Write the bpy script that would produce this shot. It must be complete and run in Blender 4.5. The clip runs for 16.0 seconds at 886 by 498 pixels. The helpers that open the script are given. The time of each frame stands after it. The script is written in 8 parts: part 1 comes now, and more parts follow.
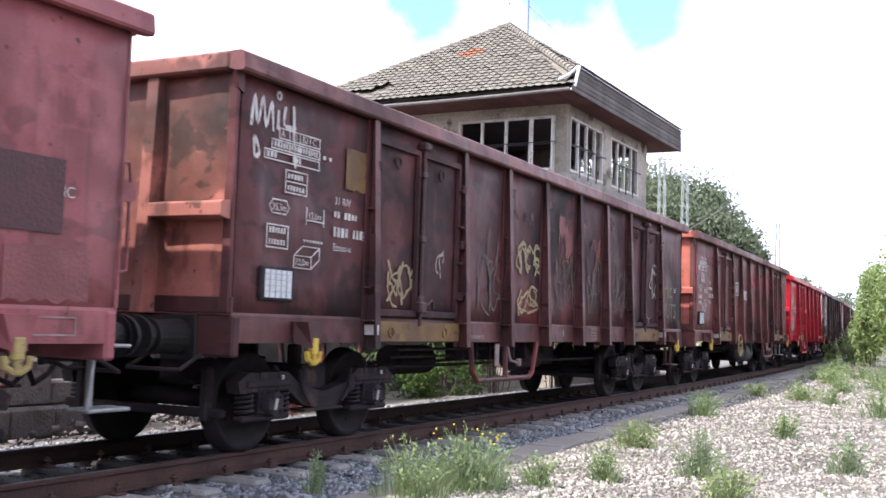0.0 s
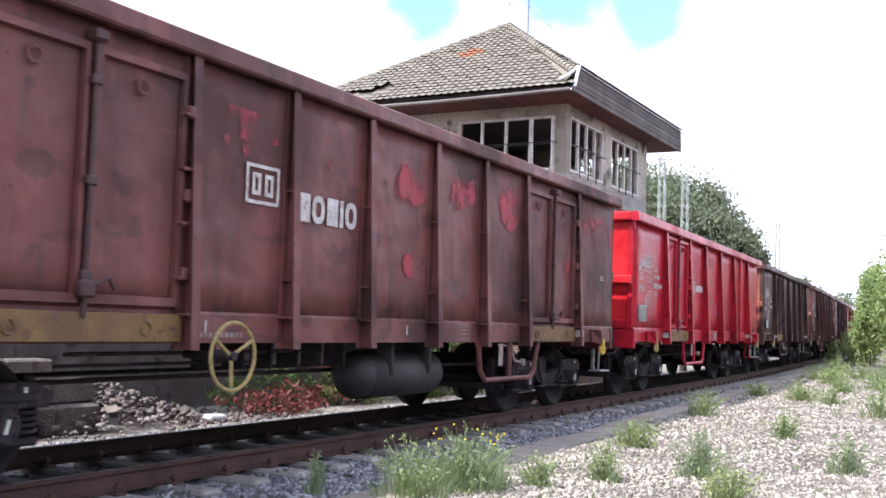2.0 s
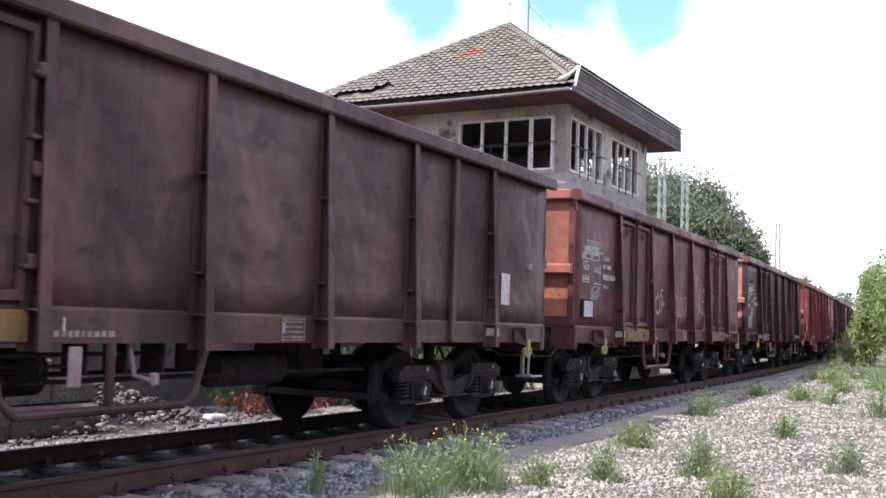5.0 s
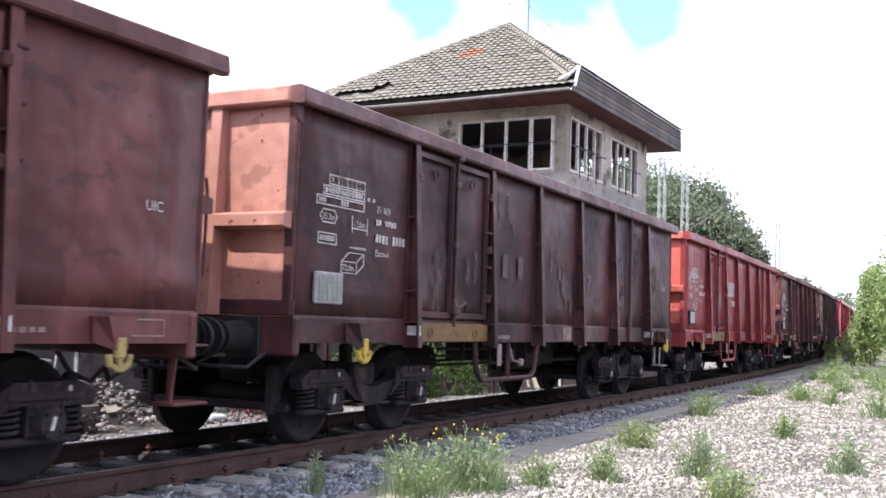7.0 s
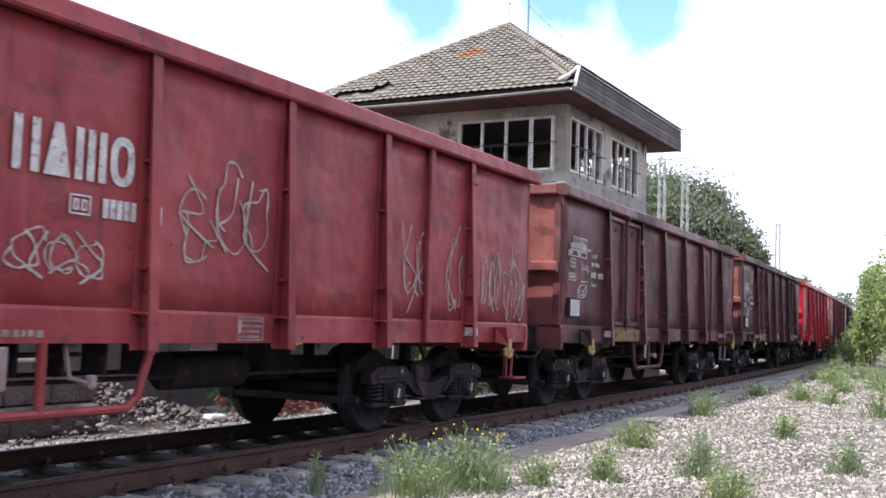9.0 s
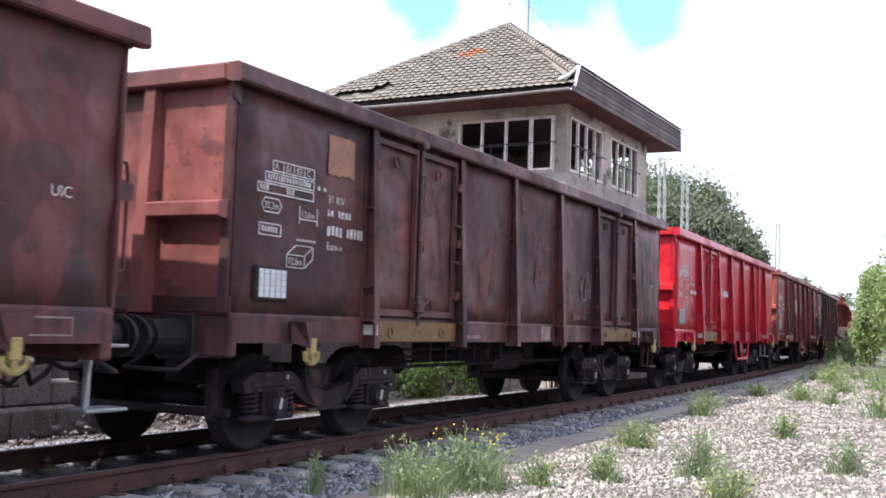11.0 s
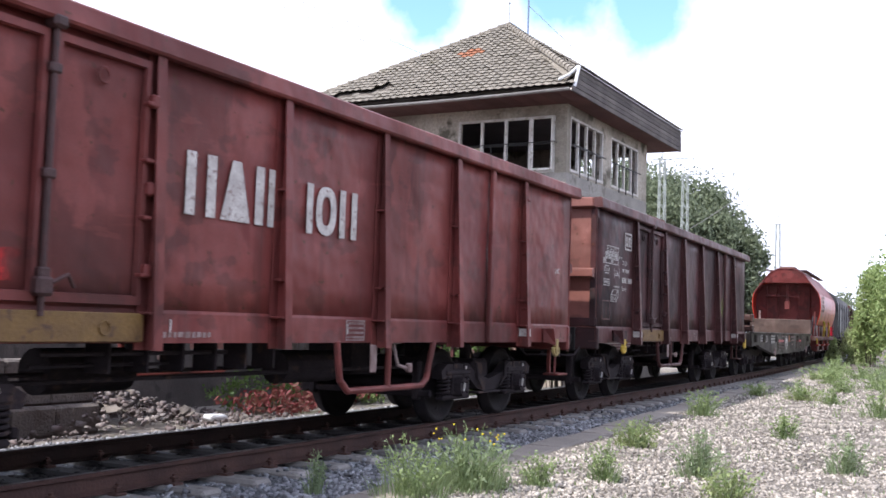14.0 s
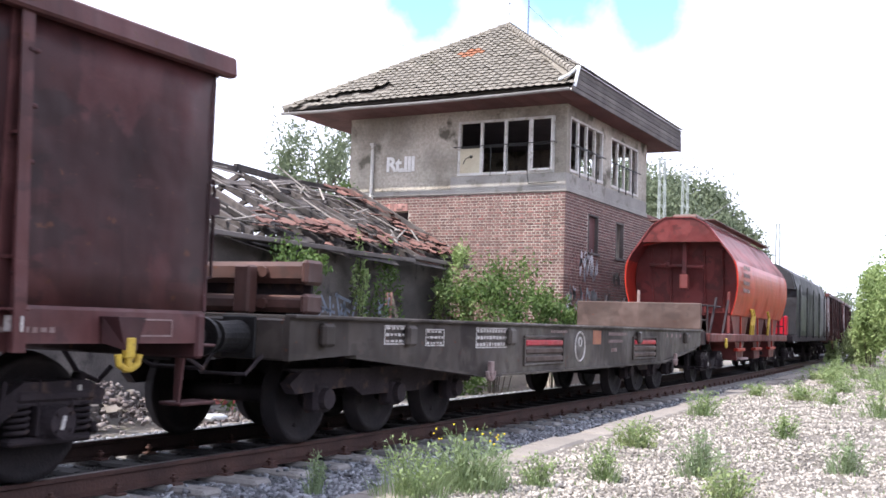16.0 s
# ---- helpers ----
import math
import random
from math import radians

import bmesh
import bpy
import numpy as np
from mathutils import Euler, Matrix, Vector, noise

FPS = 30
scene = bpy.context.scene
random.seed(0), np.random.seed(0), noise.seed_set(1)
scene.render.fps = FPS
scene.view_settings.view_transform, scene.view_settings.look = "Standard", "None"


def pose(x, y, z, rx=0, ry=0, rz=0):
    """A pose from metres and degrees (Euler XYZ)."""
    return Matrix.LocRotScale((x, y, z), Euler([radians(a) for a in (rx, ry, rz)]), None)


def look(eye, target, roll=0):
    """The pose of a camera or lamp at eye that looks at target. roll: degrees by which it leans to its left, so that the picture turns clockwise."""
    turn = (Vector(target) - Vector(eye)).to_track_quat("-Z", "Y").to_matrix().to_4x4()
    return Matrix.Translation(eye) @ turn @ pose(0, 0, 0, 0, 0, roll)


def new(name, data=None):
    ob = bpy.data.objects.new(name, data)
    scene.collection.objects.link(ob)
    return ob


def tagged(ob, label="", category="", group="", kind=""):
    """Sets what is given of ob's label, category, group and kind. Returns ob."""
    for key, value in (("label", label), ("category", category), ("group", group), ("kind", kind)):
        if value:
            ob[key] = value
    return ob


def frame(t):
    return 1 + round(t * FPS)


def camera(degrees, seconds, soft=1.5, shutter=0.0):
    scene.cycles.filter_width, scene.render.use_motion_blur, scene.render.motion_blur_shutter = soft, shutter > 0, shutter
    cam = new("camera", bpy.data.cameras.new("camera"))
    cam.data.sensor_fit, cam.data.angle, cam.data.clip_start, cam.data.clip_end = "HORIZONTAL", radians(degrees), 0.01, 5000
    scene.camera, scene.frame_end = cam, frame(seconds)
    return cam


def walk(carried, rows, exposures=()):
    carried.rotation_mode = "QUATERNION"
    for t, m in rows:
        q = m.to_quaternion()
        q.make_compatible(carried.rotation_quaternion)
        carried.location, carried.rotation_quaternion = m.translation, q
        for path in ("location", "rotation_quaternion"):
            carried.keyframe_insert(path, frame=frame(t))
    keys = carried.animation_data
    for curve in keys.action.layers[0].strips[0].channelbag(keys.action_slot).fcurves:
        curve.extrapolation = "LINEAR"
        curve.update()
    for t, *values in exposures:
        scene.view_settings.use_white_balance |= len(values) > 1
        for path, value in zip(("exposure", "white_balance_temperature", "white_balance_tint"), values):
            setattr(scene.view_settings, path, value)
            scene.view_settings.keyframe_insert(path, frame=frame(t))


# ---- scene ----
cam = camera(46.23, 16.0, soft=1.6, shutter=0.07)
EYE = (0.0, 0.0, 1.242)
_t, _s = radians(4.067), radians(28.832)
AIM = (math.cos(_t) * math.cos(_s), math.cos(_t) * math.sin(_s), 1.242 + math.sin(_t))
walk(cam, [(0.0, look(EYE, AIM, 1.881)), (16.0, look(EYE, AIM, 1.881))],
     exposures=[(a, b + 0.33, 6180, 15) for a, b in ((0.0, 0.28), (1.6, 0.3), (2.9, 0.12), (3.5, -0.07), (5.2, 0.06), (6.3, 0.3), (7.6, 0.32), (8.4, 0.16), (8.8, 0.0), (9.2, -0.03), (11.3, 0.16), (12.2, 0.1), (13.0, -0.07), (14.2, 0.0), (15.0, 0.14), (16.0, 0.26))])

# ---------------------------------------------------------------- light
SUN_DIR = Vector((0.69, -0.33, -1.0)).normalized()      # the way the sunlight travels
sun_el = math.asin(-SUN_DIR.z)
sun_az = math.atan2(-SUN_DIR.x, -SUN_DIR.y)
world = bpy.data.worlds.new("sky")
scene.world = world
world.use_nodes = True
wn, wl = world.node_tree.nodes, world.node_tree.links
wn.clear()
w_out = wn.new("ShaderNodeOutputWorld")
w_bg = wn.new("ShaderNodeBackground")
w_sky = wn.new("ShaderNodeTexSky")
w_sky.sky_type = 'NISHITA'
w_sky.sun_disc = False
w_sky.sun_elevation, w_sky.sun_rotation = sun_el, sun_az
w_tc = wn.new("ShaderNodeTexCoord")
w_noise = wn.new("ShaderNodeTexNoise")
w_noise.inputs["Scale"].default_value = 9.0
w_noise.inputs["Detail"].default_value = 7.0
w_noise.inputs["Roughness"].default_value = 0.55
wl.new(w_tc.outputs["Generated"], w_noise.inputs["Vector"])


def sky_math(op, a, b):
    m = wn.new("ShaderNodeMath")
    m.operation = op
    for k, v in ((0, a), (1, b)):
        if isinstance(v, (int, float)):
            m.inputs[k].default_value = v
        else:
            wl.new(v, m.inputs[k])
    return m.outputs[0]


# blue gaps in a bright cloud cover: azimuth, height and size in degrees
w_far = None
for az, el, size in ((30.0, 17.4, 2.6), (22.5, 18.4, 3.6), (17.4, 17.6, 3.4), (24.5, 23.0, 5.0), (47.0, 24.0, 6.0), (5.0, 33.0, 8.0),
                     (90.0, 30.0, 14.0), (150.0, 40.0, 16.0), (-60.0, 35.0, 15.0), (230.0, 30.0, 16.0), (300.0, 55.0, 18.0)):
    d = wn.new("ShaderNodeVectorMath")
    d.operation = 'DISTANCE'
    wl.new(w_tc.outputs["Generated"], d.inputs[0])
    d.inputs[1].default_value = (math.cos(radians(el)) * math.cos(radians(az)), math.cos(radians(el)) * math.sin(radians(az)), math.sin(radians(el)))
    q = sky_math('DIVIDE', d.outputs["Value"], radians(size))
    w_far = q if w_far is None else sky_math('MINIMUM', w_far, q)
w_cover = sky_math('ADD', w_far, sky_math('MULTIPLY', sky_math('SUBTRACT', w_noise.outputs["Fac"], 0.5), 3.0))
w_ramp = wn.new("ShaderNodeMapRange")
w_ramp.inputs["From Min"].default_value, w_ramp.inputs["From Max"].default_value = 0.3, 1.2
wl.new(w_cover, w_ramp.inputs["Value"])
w_mix = wn.new("ShaderNodeMixRGB")
w_gain = wn.new("ShaderNodeMixRGB")
w_gain.blend_type = 'MULTIPLY'
w_gain.inputs[0].default_value = 1.0
w_gain.inputs[2].default_value = (1.9, 2.3, 2.0, 1)
w_mix.inputs[2].default_value = (12.0, 12.3, 14.2, 1)
wl.new(w_ramp.outputs["Result"], w_mix.inputs[0])
wl.new(w_sky.outputs["Color"], w_gain.inputs[1])
wl.new(w_gain.outputs["Color"], w_mix.inputs[1])
wl.new(w_mix.outputs["Color"], w_bg.inputs["Color"])
w_bg.inputs["Strength"].default_value = 0.115
wl.new(w_bg.outputs["Background"], w_out.inputs["Surface"])

sun = new("sun", bpy.data.lights.new("sun", 'SUN'))
sun.data.energy = 5.0
sun.data.angle = radians(0.6)
sun.data.color = (1.0, 0.94, 0.83)
sun.matrix_world = look((0, 0, 30), Vector((0, 0, 30)) + SUN_DIR)


# ---------------------------------------------------------------- materials
def nodes_of(name):
    m = bpy.data.materials.new(name)
    m.use_nodes = True
    return m, m.node_tree.nodes, m.node_tree.links, m.node_tree.nodes["Principled BSDF"]


def noise_mask(nt, ln, coord, scale, lo, hi, detail=4.0, stretch=None):
    n = nt.new("ShaderNodeTexNoise")
    n.inputs["Scale"].default_value = scale
    n.inputs["Detail"].default_value = detail
    if stretch:
        mp = nt.new("ShaderNodeMapping")
        mp.inputs["Scale"].default_value = stretch
        ln.new(coord, mp.inputs["Vector"])
        ln.new(mp.outputs["Vector"], n.inputs["Vector"])
    else:
        ln.new(coord, n.inputs["Vector"])
    r = nt.new("ShaderNodeMapRange")
    r.inputs["From Min"].default_value, r.inputs["From Max"].default_value = lo, hi
    ln.new(n.outputs["Fac"], r.inputs["Value"])
    return r.outputs["Result"]


def blend(nt, ln, fac, a, b):
    m = nt.new("ShaderNodeMixRGB")
    if isinstance(fac, float):
        m.inputs[0].default_value = fac
    else:
        ln.new(fac, m.inputs[0])
    for k, v in ((1, a), (2, b)):
        if isinstance(v, tuple):
            m.inputs[k].default_value = (*v, 1)
        else:
            ln.new(v, m.inputs[k])
    return m.outputs["Color"]


def scaled(nt, ln, val, k):
    m = nt.new("ShaderNodeMath")
    m.operation = 'MULTIPLY'
    ln.new(val, m.inputs[0])
    m.inputs[1].default_value = k
    return m.outputs[0]


def bumped(nt, ln, bsdf, height, strength=0.3, dist=0.01):
    b = nt.new("ShaderNodeBump")
    b.inputs["Strength"].default_value = strength
    b.inputs["Distance"].default_value = dist
    ln.new(height, b.inputs["Height"])
    ln.new(b.outputs["Normal"], bsdf.inputs["Normal"])


def rough_mat(name, a, b, scale=8.0, fine=60.0, rough=0.85, metal=0.0, third=None, bump=0.3, dist=0.01, by_object=0.0, coord="Object", island=0.0, gloss=0.5):
    """A surface of colours a and b in large patches, with fine grain; third: sparse stains."""
    m, nt, ln, p = nodes_of(name)
    tc = nt.new("ShaderNodeTexCoord").outputs[coord]
    col = blend(nt, ln, noise_mask(nt, ln, tc, scale, 0.38, 0.62), a, b)
    fine_mask = noise_mask(nt, ln, tc, fine, 0.3, 0.7, 3.0)
    col = blend(nt, ln, scaled(nt, ln, fine_mask, 0.4), col, tuple(c * 0.45 for c in a))
    if third:
        col = blend(nt, ln, noise_mask(nt, ln, tc, scale * 2.3, 0.58, 0.68), col, third)
    for amount, node, out in ((by_object, "ShaderNodeObjectInfo", "Random"), (island, "ShaderNodeNewGeometry", "Random Per Island")):
        if amount:
            rnd = nt.new(node).outputs[out]
            hsv = nt.new("ShaderNodeHueSaturation")
            mr = nt.new("ShaderNodeMapRange")
            mr.inputs["To Min"].default_value, mr.inputs["To Max"].default_value = 1 - amount, 1 + amount
            ln.new(rnd, mr.inputs["Value"])
            ln.new(mr.outputs["Result"], hsv.inputs["Value"])
            ln.new(col, hsv.inputs["Color"])
            col = hsv.outputs["Color"]
    ln.new(col, p.inputs["Base Color"])
    p.inputs["Roughness"].default_value = rough
    p.inputs["Metallic"].default_value = metal
    p.inputs["Specular IOR Level"].default_value = gloss
    if bump:
        bumped(nt, ln, p, fine_mask, bump, dist)
    return m


def wagon_paint(name, base, faded, grime, grime_amount, patch=None, patch_amount=0.62, rough=0.55, seed=0.0, dents=0.5, freckle=0.66):
    """Old wagon paint: faded patches, soot, rain streaks, rust freckles and slightly dented sheet."""
    m, nt, ln, p = nodes_of(name)
    raw = nt.new("ShaderNodeTexCoord").outputs["Object"]
    mv = nt.new("ShaderNodeMapping")
    mv.inputs["Location"].default_value = (seed * 7.3, seed * 3.1, seed * 1.7)
    ln.new(raw, mv.inputs["Vector"])
    tc = mv.outputs["Vector"]
    col = blend(nt, ln, noise_mask(nt, ln, tc, 0.9, 0.35, 0.65, 5.0), base, faded)
    if patch:
        col = blend(nt, ln, noise_mask(nt, ln, tc, 0.75, patch_amount, patch_amount + 0.03, 2.5, (1.0, 1.0, 0.7)), col, patch)
    soot = noise_mask(nt, ln, tc, 0.55, 0.62 - grime_amount * 0.4, 0.9 - grime_amount * 0.4, 6.0)
    col = blend(nt, ln, soot, col, grime)
    streak = noise_mask(nt, ln, tc, 3.0, 0.55, 0.75, 5.0, (3.0, 1.0, 0.12))
    col = blend(nt, ln, scaled(nt, ln, streak, 0.55), col, grime)
    pale = noise_mask(nt, ln, tc, 2.2, 0.62, 0.78, 4.0, (2.5, 1.0, 0.35))
    col = blend(nt, ln, scaled(nt, ln, pale, 0.35), col, tuple(min(1, c * 1.5 + 0.015) for c in faded))
    smear = noise_mask(nt, ln, tc, 1.5, 0.53, 0.57, 7.0, (1.0, 1.0, 0.6))
    col = blend(nt, ln, scaled(nt, ln, smear, 0.45), col, tuple(min(1, c * 1.3 + 0.006) for c in faded))
    blot = noise_mask(nt, ln, tc, 1.15, 0.52, 0.6, 4.0, (1.2, 1.0, 0.45))
    col = blend(nt, ln, scaled(nt, ln, blot, 0.22 + 0.5 * grime_amount), col, tuple(0.45 * a + 0.55 * b for a, b in zip(base, grime)))
    scrape = noise_mask(nt, ln, tc, 3.4, 0.64, 0.67, 6.0, (0.35, 1.0, 2.2))
    col = blend(nt, ln, scaled(nt, ln, scrape, 0.15), col, tuple(min(1, c * 1.5 + 0.01) for c in faded))
    scuff = noise_mask(nt, ln, tc, 2.6, 0.58, 0.62, 8.0, (0.8, 1.0, 1.3))
    col = blend(nt, ln, scaled(nt, ln, scuff, 0.25 + 0.55 * grime_amount), col, grime)
    rust = noise_mask(nt, ln, tc, 11.0, freckle, freckle + 0.06, 5.0)
    col = blend(nt, ln, rust, col, (0.09, 0.035, 0.02))
    grain = noise_mask(nt, ln, tc, 60.0, 0.3, 0.7, 3.0)
    col = blend(nt, ln, scaled(nt, ln, grain, 0.18), col, grime)
    ln.new(col, p.inputs["Base Color"])
    rr = nt.new("ShaderNodeMapRange")
    rr.inputs["To Min"].default_value, rr.inputs["To Max"].default_value = rough - 0.08, min(1, rough + 0.25)
    ln.new(soot, rr.inputs["Value"])
    ln.new(rr.outputs["Result"], p.inputs["Roughness"])
    p.inputs["Specular IOR Level"].default_value = 0.27
    dent = noise_mask(nt, ln, tc, 1.8, 0.2, 0.8, 2.0)
    b1 = nt.new("ShaderNodeBump")
    b1.inputs["Strength"].default_value, b1.inputs["Distance"].default_value = dents, 0.09
    ln.new(dent, b1.inputs["Height"])
    b2 = nt.new("ShaderNodeBump")
    b2.inputs["Strength"].default_value, b2.inputs["Distance"].default_value = 0.12, 0.003
    ln.new(grain, b2.inputs["Height"])
    ln.new(b1.outputs["Normal"], b2.inputs["Normal"])
    ln.new(b2.outputs["Normal"], p.inputs["Normal"])
    return m


UNDER = rough_mat("sooty_undergear_steel", (0.024, 0.018, 0.021), (0.042, 0.032, 0.036), 3.0, 40, 0.85, third=(0.07, 0.044, 0.038), gloss=0.25)
WHEEL = rough_mat("wheel_steel", (0.015, 0.012, 0.014), (0.026, 0.02, 0.021), 4.0, 50, 0.75, 0.0, gloss=0.25)
BUFFER = rough_mat("greasy_buffer_steel", (0.01, 0.009, 0.01), (0.026, 0.023, 0.022), 5.0, 40, 0.6, 0.2)
YELLOW = rough_mat("yellow_paint", (0.6, 0.42, 0.05), (0.5, 0.33, 0.04), 12, 60, 0.6, third=(0.2, 0.13, 0.04))
FADED_YELLOW = rough_mat("faded_yellow_paint", (0.4, 0.31, 0.11), (0.3, 0.22, 0.09), 12, 60, 0.7, third=(0.14, 0.09, 0.05))
OCHRE = rough_mat("worn_ochre_paint", (0.2, 0.115, 0.035), (0.12, 0.065, 0.028), 3.0, 40, 0.7, third=(0.07, 0.035, 0.025))
WHITE = rough_mat("faded_white_marking", (0.66, 0.63, 0.6), (0.48, 0.44, 0.42), 9, 60, 0.75, third=(0.25, 0.18, 0.17))
DIMWHITE = rough_mat("rubbed_white_marking", (0.34, 0.26, 0.25), (0.22, 0.14, 0.13), 7, 60, 0.8)
SPRAY = rough_mat("pale_spray_paint", (0.46, 0.43, 0.38), (0.3, 0.26, 0.22), 3, 30, 0.8)
SPRAY_Y = rough_mat("yellowish_spray_paint", (0.42, 0.36, 0.2), (0.3, 0.22, 0.13), 3, 30, 0.8)
SPRAY_V = rough_mat("lilac_spray_paint", (0.62, 0.5, 0.7), (0.5, 0.36, 0.55), 3, 30, 0.8)
SPRAY_D = rough_mat("thin_old_spray_paint", (0.16, 0.13, 0.11), (0.1, 0.08, 0.07), 2, 30, 0.85)
SPRAY_M = rough_mat("faded_ochre_spray_paint", (0.24, 0.2, 0.13), (0.15, 0.12, 0.085), 4, 30, 0.85)
SPRAY_G = rough_mat("green_spray_paint", (0.35, 0.42, 0.08), (0.25, 0.3, 0.06), 3, 30, 0.8)
GREYTAG = rough_mat("paper_label_grey", (0.3, 0.32, 0.3), (0.22, 0.24, 0.22), 10, 60, 0.7)
PAPER = rough_mat("white_paper_label", (0.72, 0.74, 0.76), (0.6, 0.62, 0.64), 12, 60, 0.7)
LETTERWHITE = rough_mat("clean_white_paint", (0.88, 0.86, 0.82), (0.8, 0.78, 0.74), 6, 60, 0.7)
BLACK = rough_mat("black_paint", (0.02, 0.02, 0.02), (0.03, 0.03, 0.03), 10, 60, 0.6)
LOCK = rough_mat("greasy_dark_bar_paint", (0.05, 0.021, 0.021), (0.075, 0.03, 0.03), 5.0, 50, 0.6, third=(0.03, 0.018, 0.018))
LOCK_RED = rough_mat("greasy_dark_red_bar_paint", (0.2, 0.012, 0.02), (0.15, 0.012, 0.018), 5.0, 50, 0.5, third=(0.05, 0.02, 0.02))
GALV = rough_mat("galvanised_steel", (0.42, 0.42, 0.42), (0.3, 0.3, 0.3), 8, 60, 0.5, 0.6)


# ---------------------------------------------------------------- mesh helpers
class Mesh:
    """Collects vertices and faces of one part."""

    def __init__(self):
        self.v, self.f = [], []

    def add(self, verts, faces):
        k = len(self.v)
        self.v += [tuple(a) for a in verts]
        self.f += [tuple(k + i for i in q) for q in faces]
        return self

    def box(self, x0, x1, y0, y1, z0, z1, c=0.0, m=None):
        """A box with chamfered edges of width c."""
        lo, hi = (x0, y0, z0), (x1, y1, z1)
        if c <= 0:
            vs = [Vector(((x0, x1)[i & 1], (y0, y1)[i >> 1 & 1], (z0, z1)[i >> 2 & 1])) for i in range(8)]
            fs = [(0, 2, 3, 1), (4, 5, 7, 6), (0, 1, 5, 4), (2, 6, 7, 3), (0, 4, 6, 2), (1, 3, 7, 5)]
        else:
            c = min(c, 0.45 * min(x1 - x0, y1 - y0, z1 - z0))
            vs, idx = [], {}
            for i in range(8):
                s = (i & 1, i >> 1 & 1, i >> 2 & 1)
                for ax in range(3):
                    q = [hi[k] if s[k] else lo[k] for k in range(3)]
                    for k in range(3):
                        if k != ax:
                            q[k] += -c if s[k] else c
                    idx[s, ax] = len(vs)
                    vs.append(Vector(q))
            fs = []
            for ax in range(3):
                u, w = (ax + 1) % 3, (ax + 2) % 3
                for sd in (0, 1):
                    ring = []
                    for a, b in ((0, 0), (1, 0), (1, 1), (0, 1)):
                        s = [0, 0, 0]
                        s[ax], s[u], s[w] = sd, a, b
                        ring.append(idx[tuple(s), ax])
                    fs.append(tuple(ring) if sd else tuple(ring[::-1]))
                for a in (0, 1):
                    for b in (0, 1):
                        s0, s1 = [0, 0, 0], [0, 0, 0]
                        s0[u] = s1[u] = a
                        s0[w] = s1[w] = b
                        s1[ax] = 1
                        q = (idx[tuple(s0), u], idx[tuple(s1), u], idx[tuple(s1), w], idx[tuple(s0), w])
                        fs.append(q if (a == b) else q[::-1])
            for i in range(8):
                s = (i & 1, i >> 1 & 1, i >> 2 & 1)
                q = (idx[s, 0], idx[s, 1], idx[s, 2])
                fs.append(q if sum(s) % 2 else q[::-1])
        if m is not None:
            vs = [m @ a for a in vs]
        return self.add(vs, fs)

    def prism(self, poly, axis, a, b, m=None):
        """A polygon in the two other axes (in x, y, z order) drawn out along an axis from a to b."""
        n = len(poly)
        vs = []
        for h in (a, b):
            for p, q in poly:
                t = [p, q]
                t.insert(axis, h)
                vs.append(Vector(t))
        if m is not None:
            vs = [m @ t for t in vs]
        fs = [tuple(range(n - 1, -1, -1)), tuple(range(n, 2 * n))]
        fs += [(i, (i + 1) % n, n + (i + 1) % n, n + i) for i in range(n)]
        return self.add(vs, fs)

    def cyl(self, p0, p1, r0, r1=None, n=12, cap=True):
        p0, p1 = Vector(p0), Vector(p1)
        r1 = r0 if r1 is None else r1
        d = (p1 - p0).normalized()
        u = d.orthogonal().normalized()
        w = d.cross(u)
        vs = []
        for c, r in ((p0, r0), (p1, r1)):
            vs += [c + (u * math.cos(6.2832 * i / n) + w * math.sin(6.2832 * i / n)) * r for i in range(n)]
        fs = [(i, (i + 1) % n, n + (i + 1) % n, n + i) for i in range(n)]
        if cap:
            fs += [tuple(range(n - 1, -1, -1)), tuple(range(n, 2 * n))]
        return self.add(vs, fs)

    def tube(self, pts, r, n=8):
        """A round bar through points, mitred at its bends."""
        p = [Vector(a) for a in pts]
        d = [(b - a).normalized() for a, b in zip(p, p[1:])]
        u = d[0].orthogonal().normalized()
        vs = []
        for i, c in enumerate(p):
            t = d[0] if i == 0 else d[-1] if i == len(p) - 1 else (d[i - 1] + d[i]).normalized()
            u = (u - t * u.dot(t)).normalized()
            w = t.cross(u)
            vs += [c + (u * math.cos(6.2832 * k / n) + w * math.sin(6.2832 * k / n)) * r for k in range(n)]
        fs = [(n * i + k, n * i + (k + 1) % n, n * i + n + (k + 1) % n, n * i + n + k) for i in range(len(p) - 1) for k in range(n)]
        fs += [tuple(range(n - 1, -1, -1)), tuple(range(len(vs) - n, len(vs)))]
        return self.add(vs, fs)

    def ball(self, c, r, n=8, m=5, sz=1.0):
        c = Vector(c)
        vs = [c + Vector((0, 0, -r * sz))]
        for j in range(1, m):
            t = math.pi * j / m
            vs += [c + Vector((r * math.sin(t) * math.cos(6.2832 * i / n), r * math.sin(t) * math.sin(6.2832 * i / n), -r * sz * math.cos(t))) for i in range(n)]
        vs.append(c + Vector((0, 0, r * sz)))
        fs = [(0, 1 + (i + 1) % n, 1 + i) for i in range(n)]
        for j in range(m - 2):
            a = 1 + j * n
            fs += [(a + i, a + (i + 1) % n, a + n + (i + 1) % n, a + n + i) for i in range(n)]
        a = 1 + (m - 2) * n
        fs += [(a + i, a + (i + 1) % n, len(vs) - 1) for i in range(n)]
        return self.add(vs, fs)

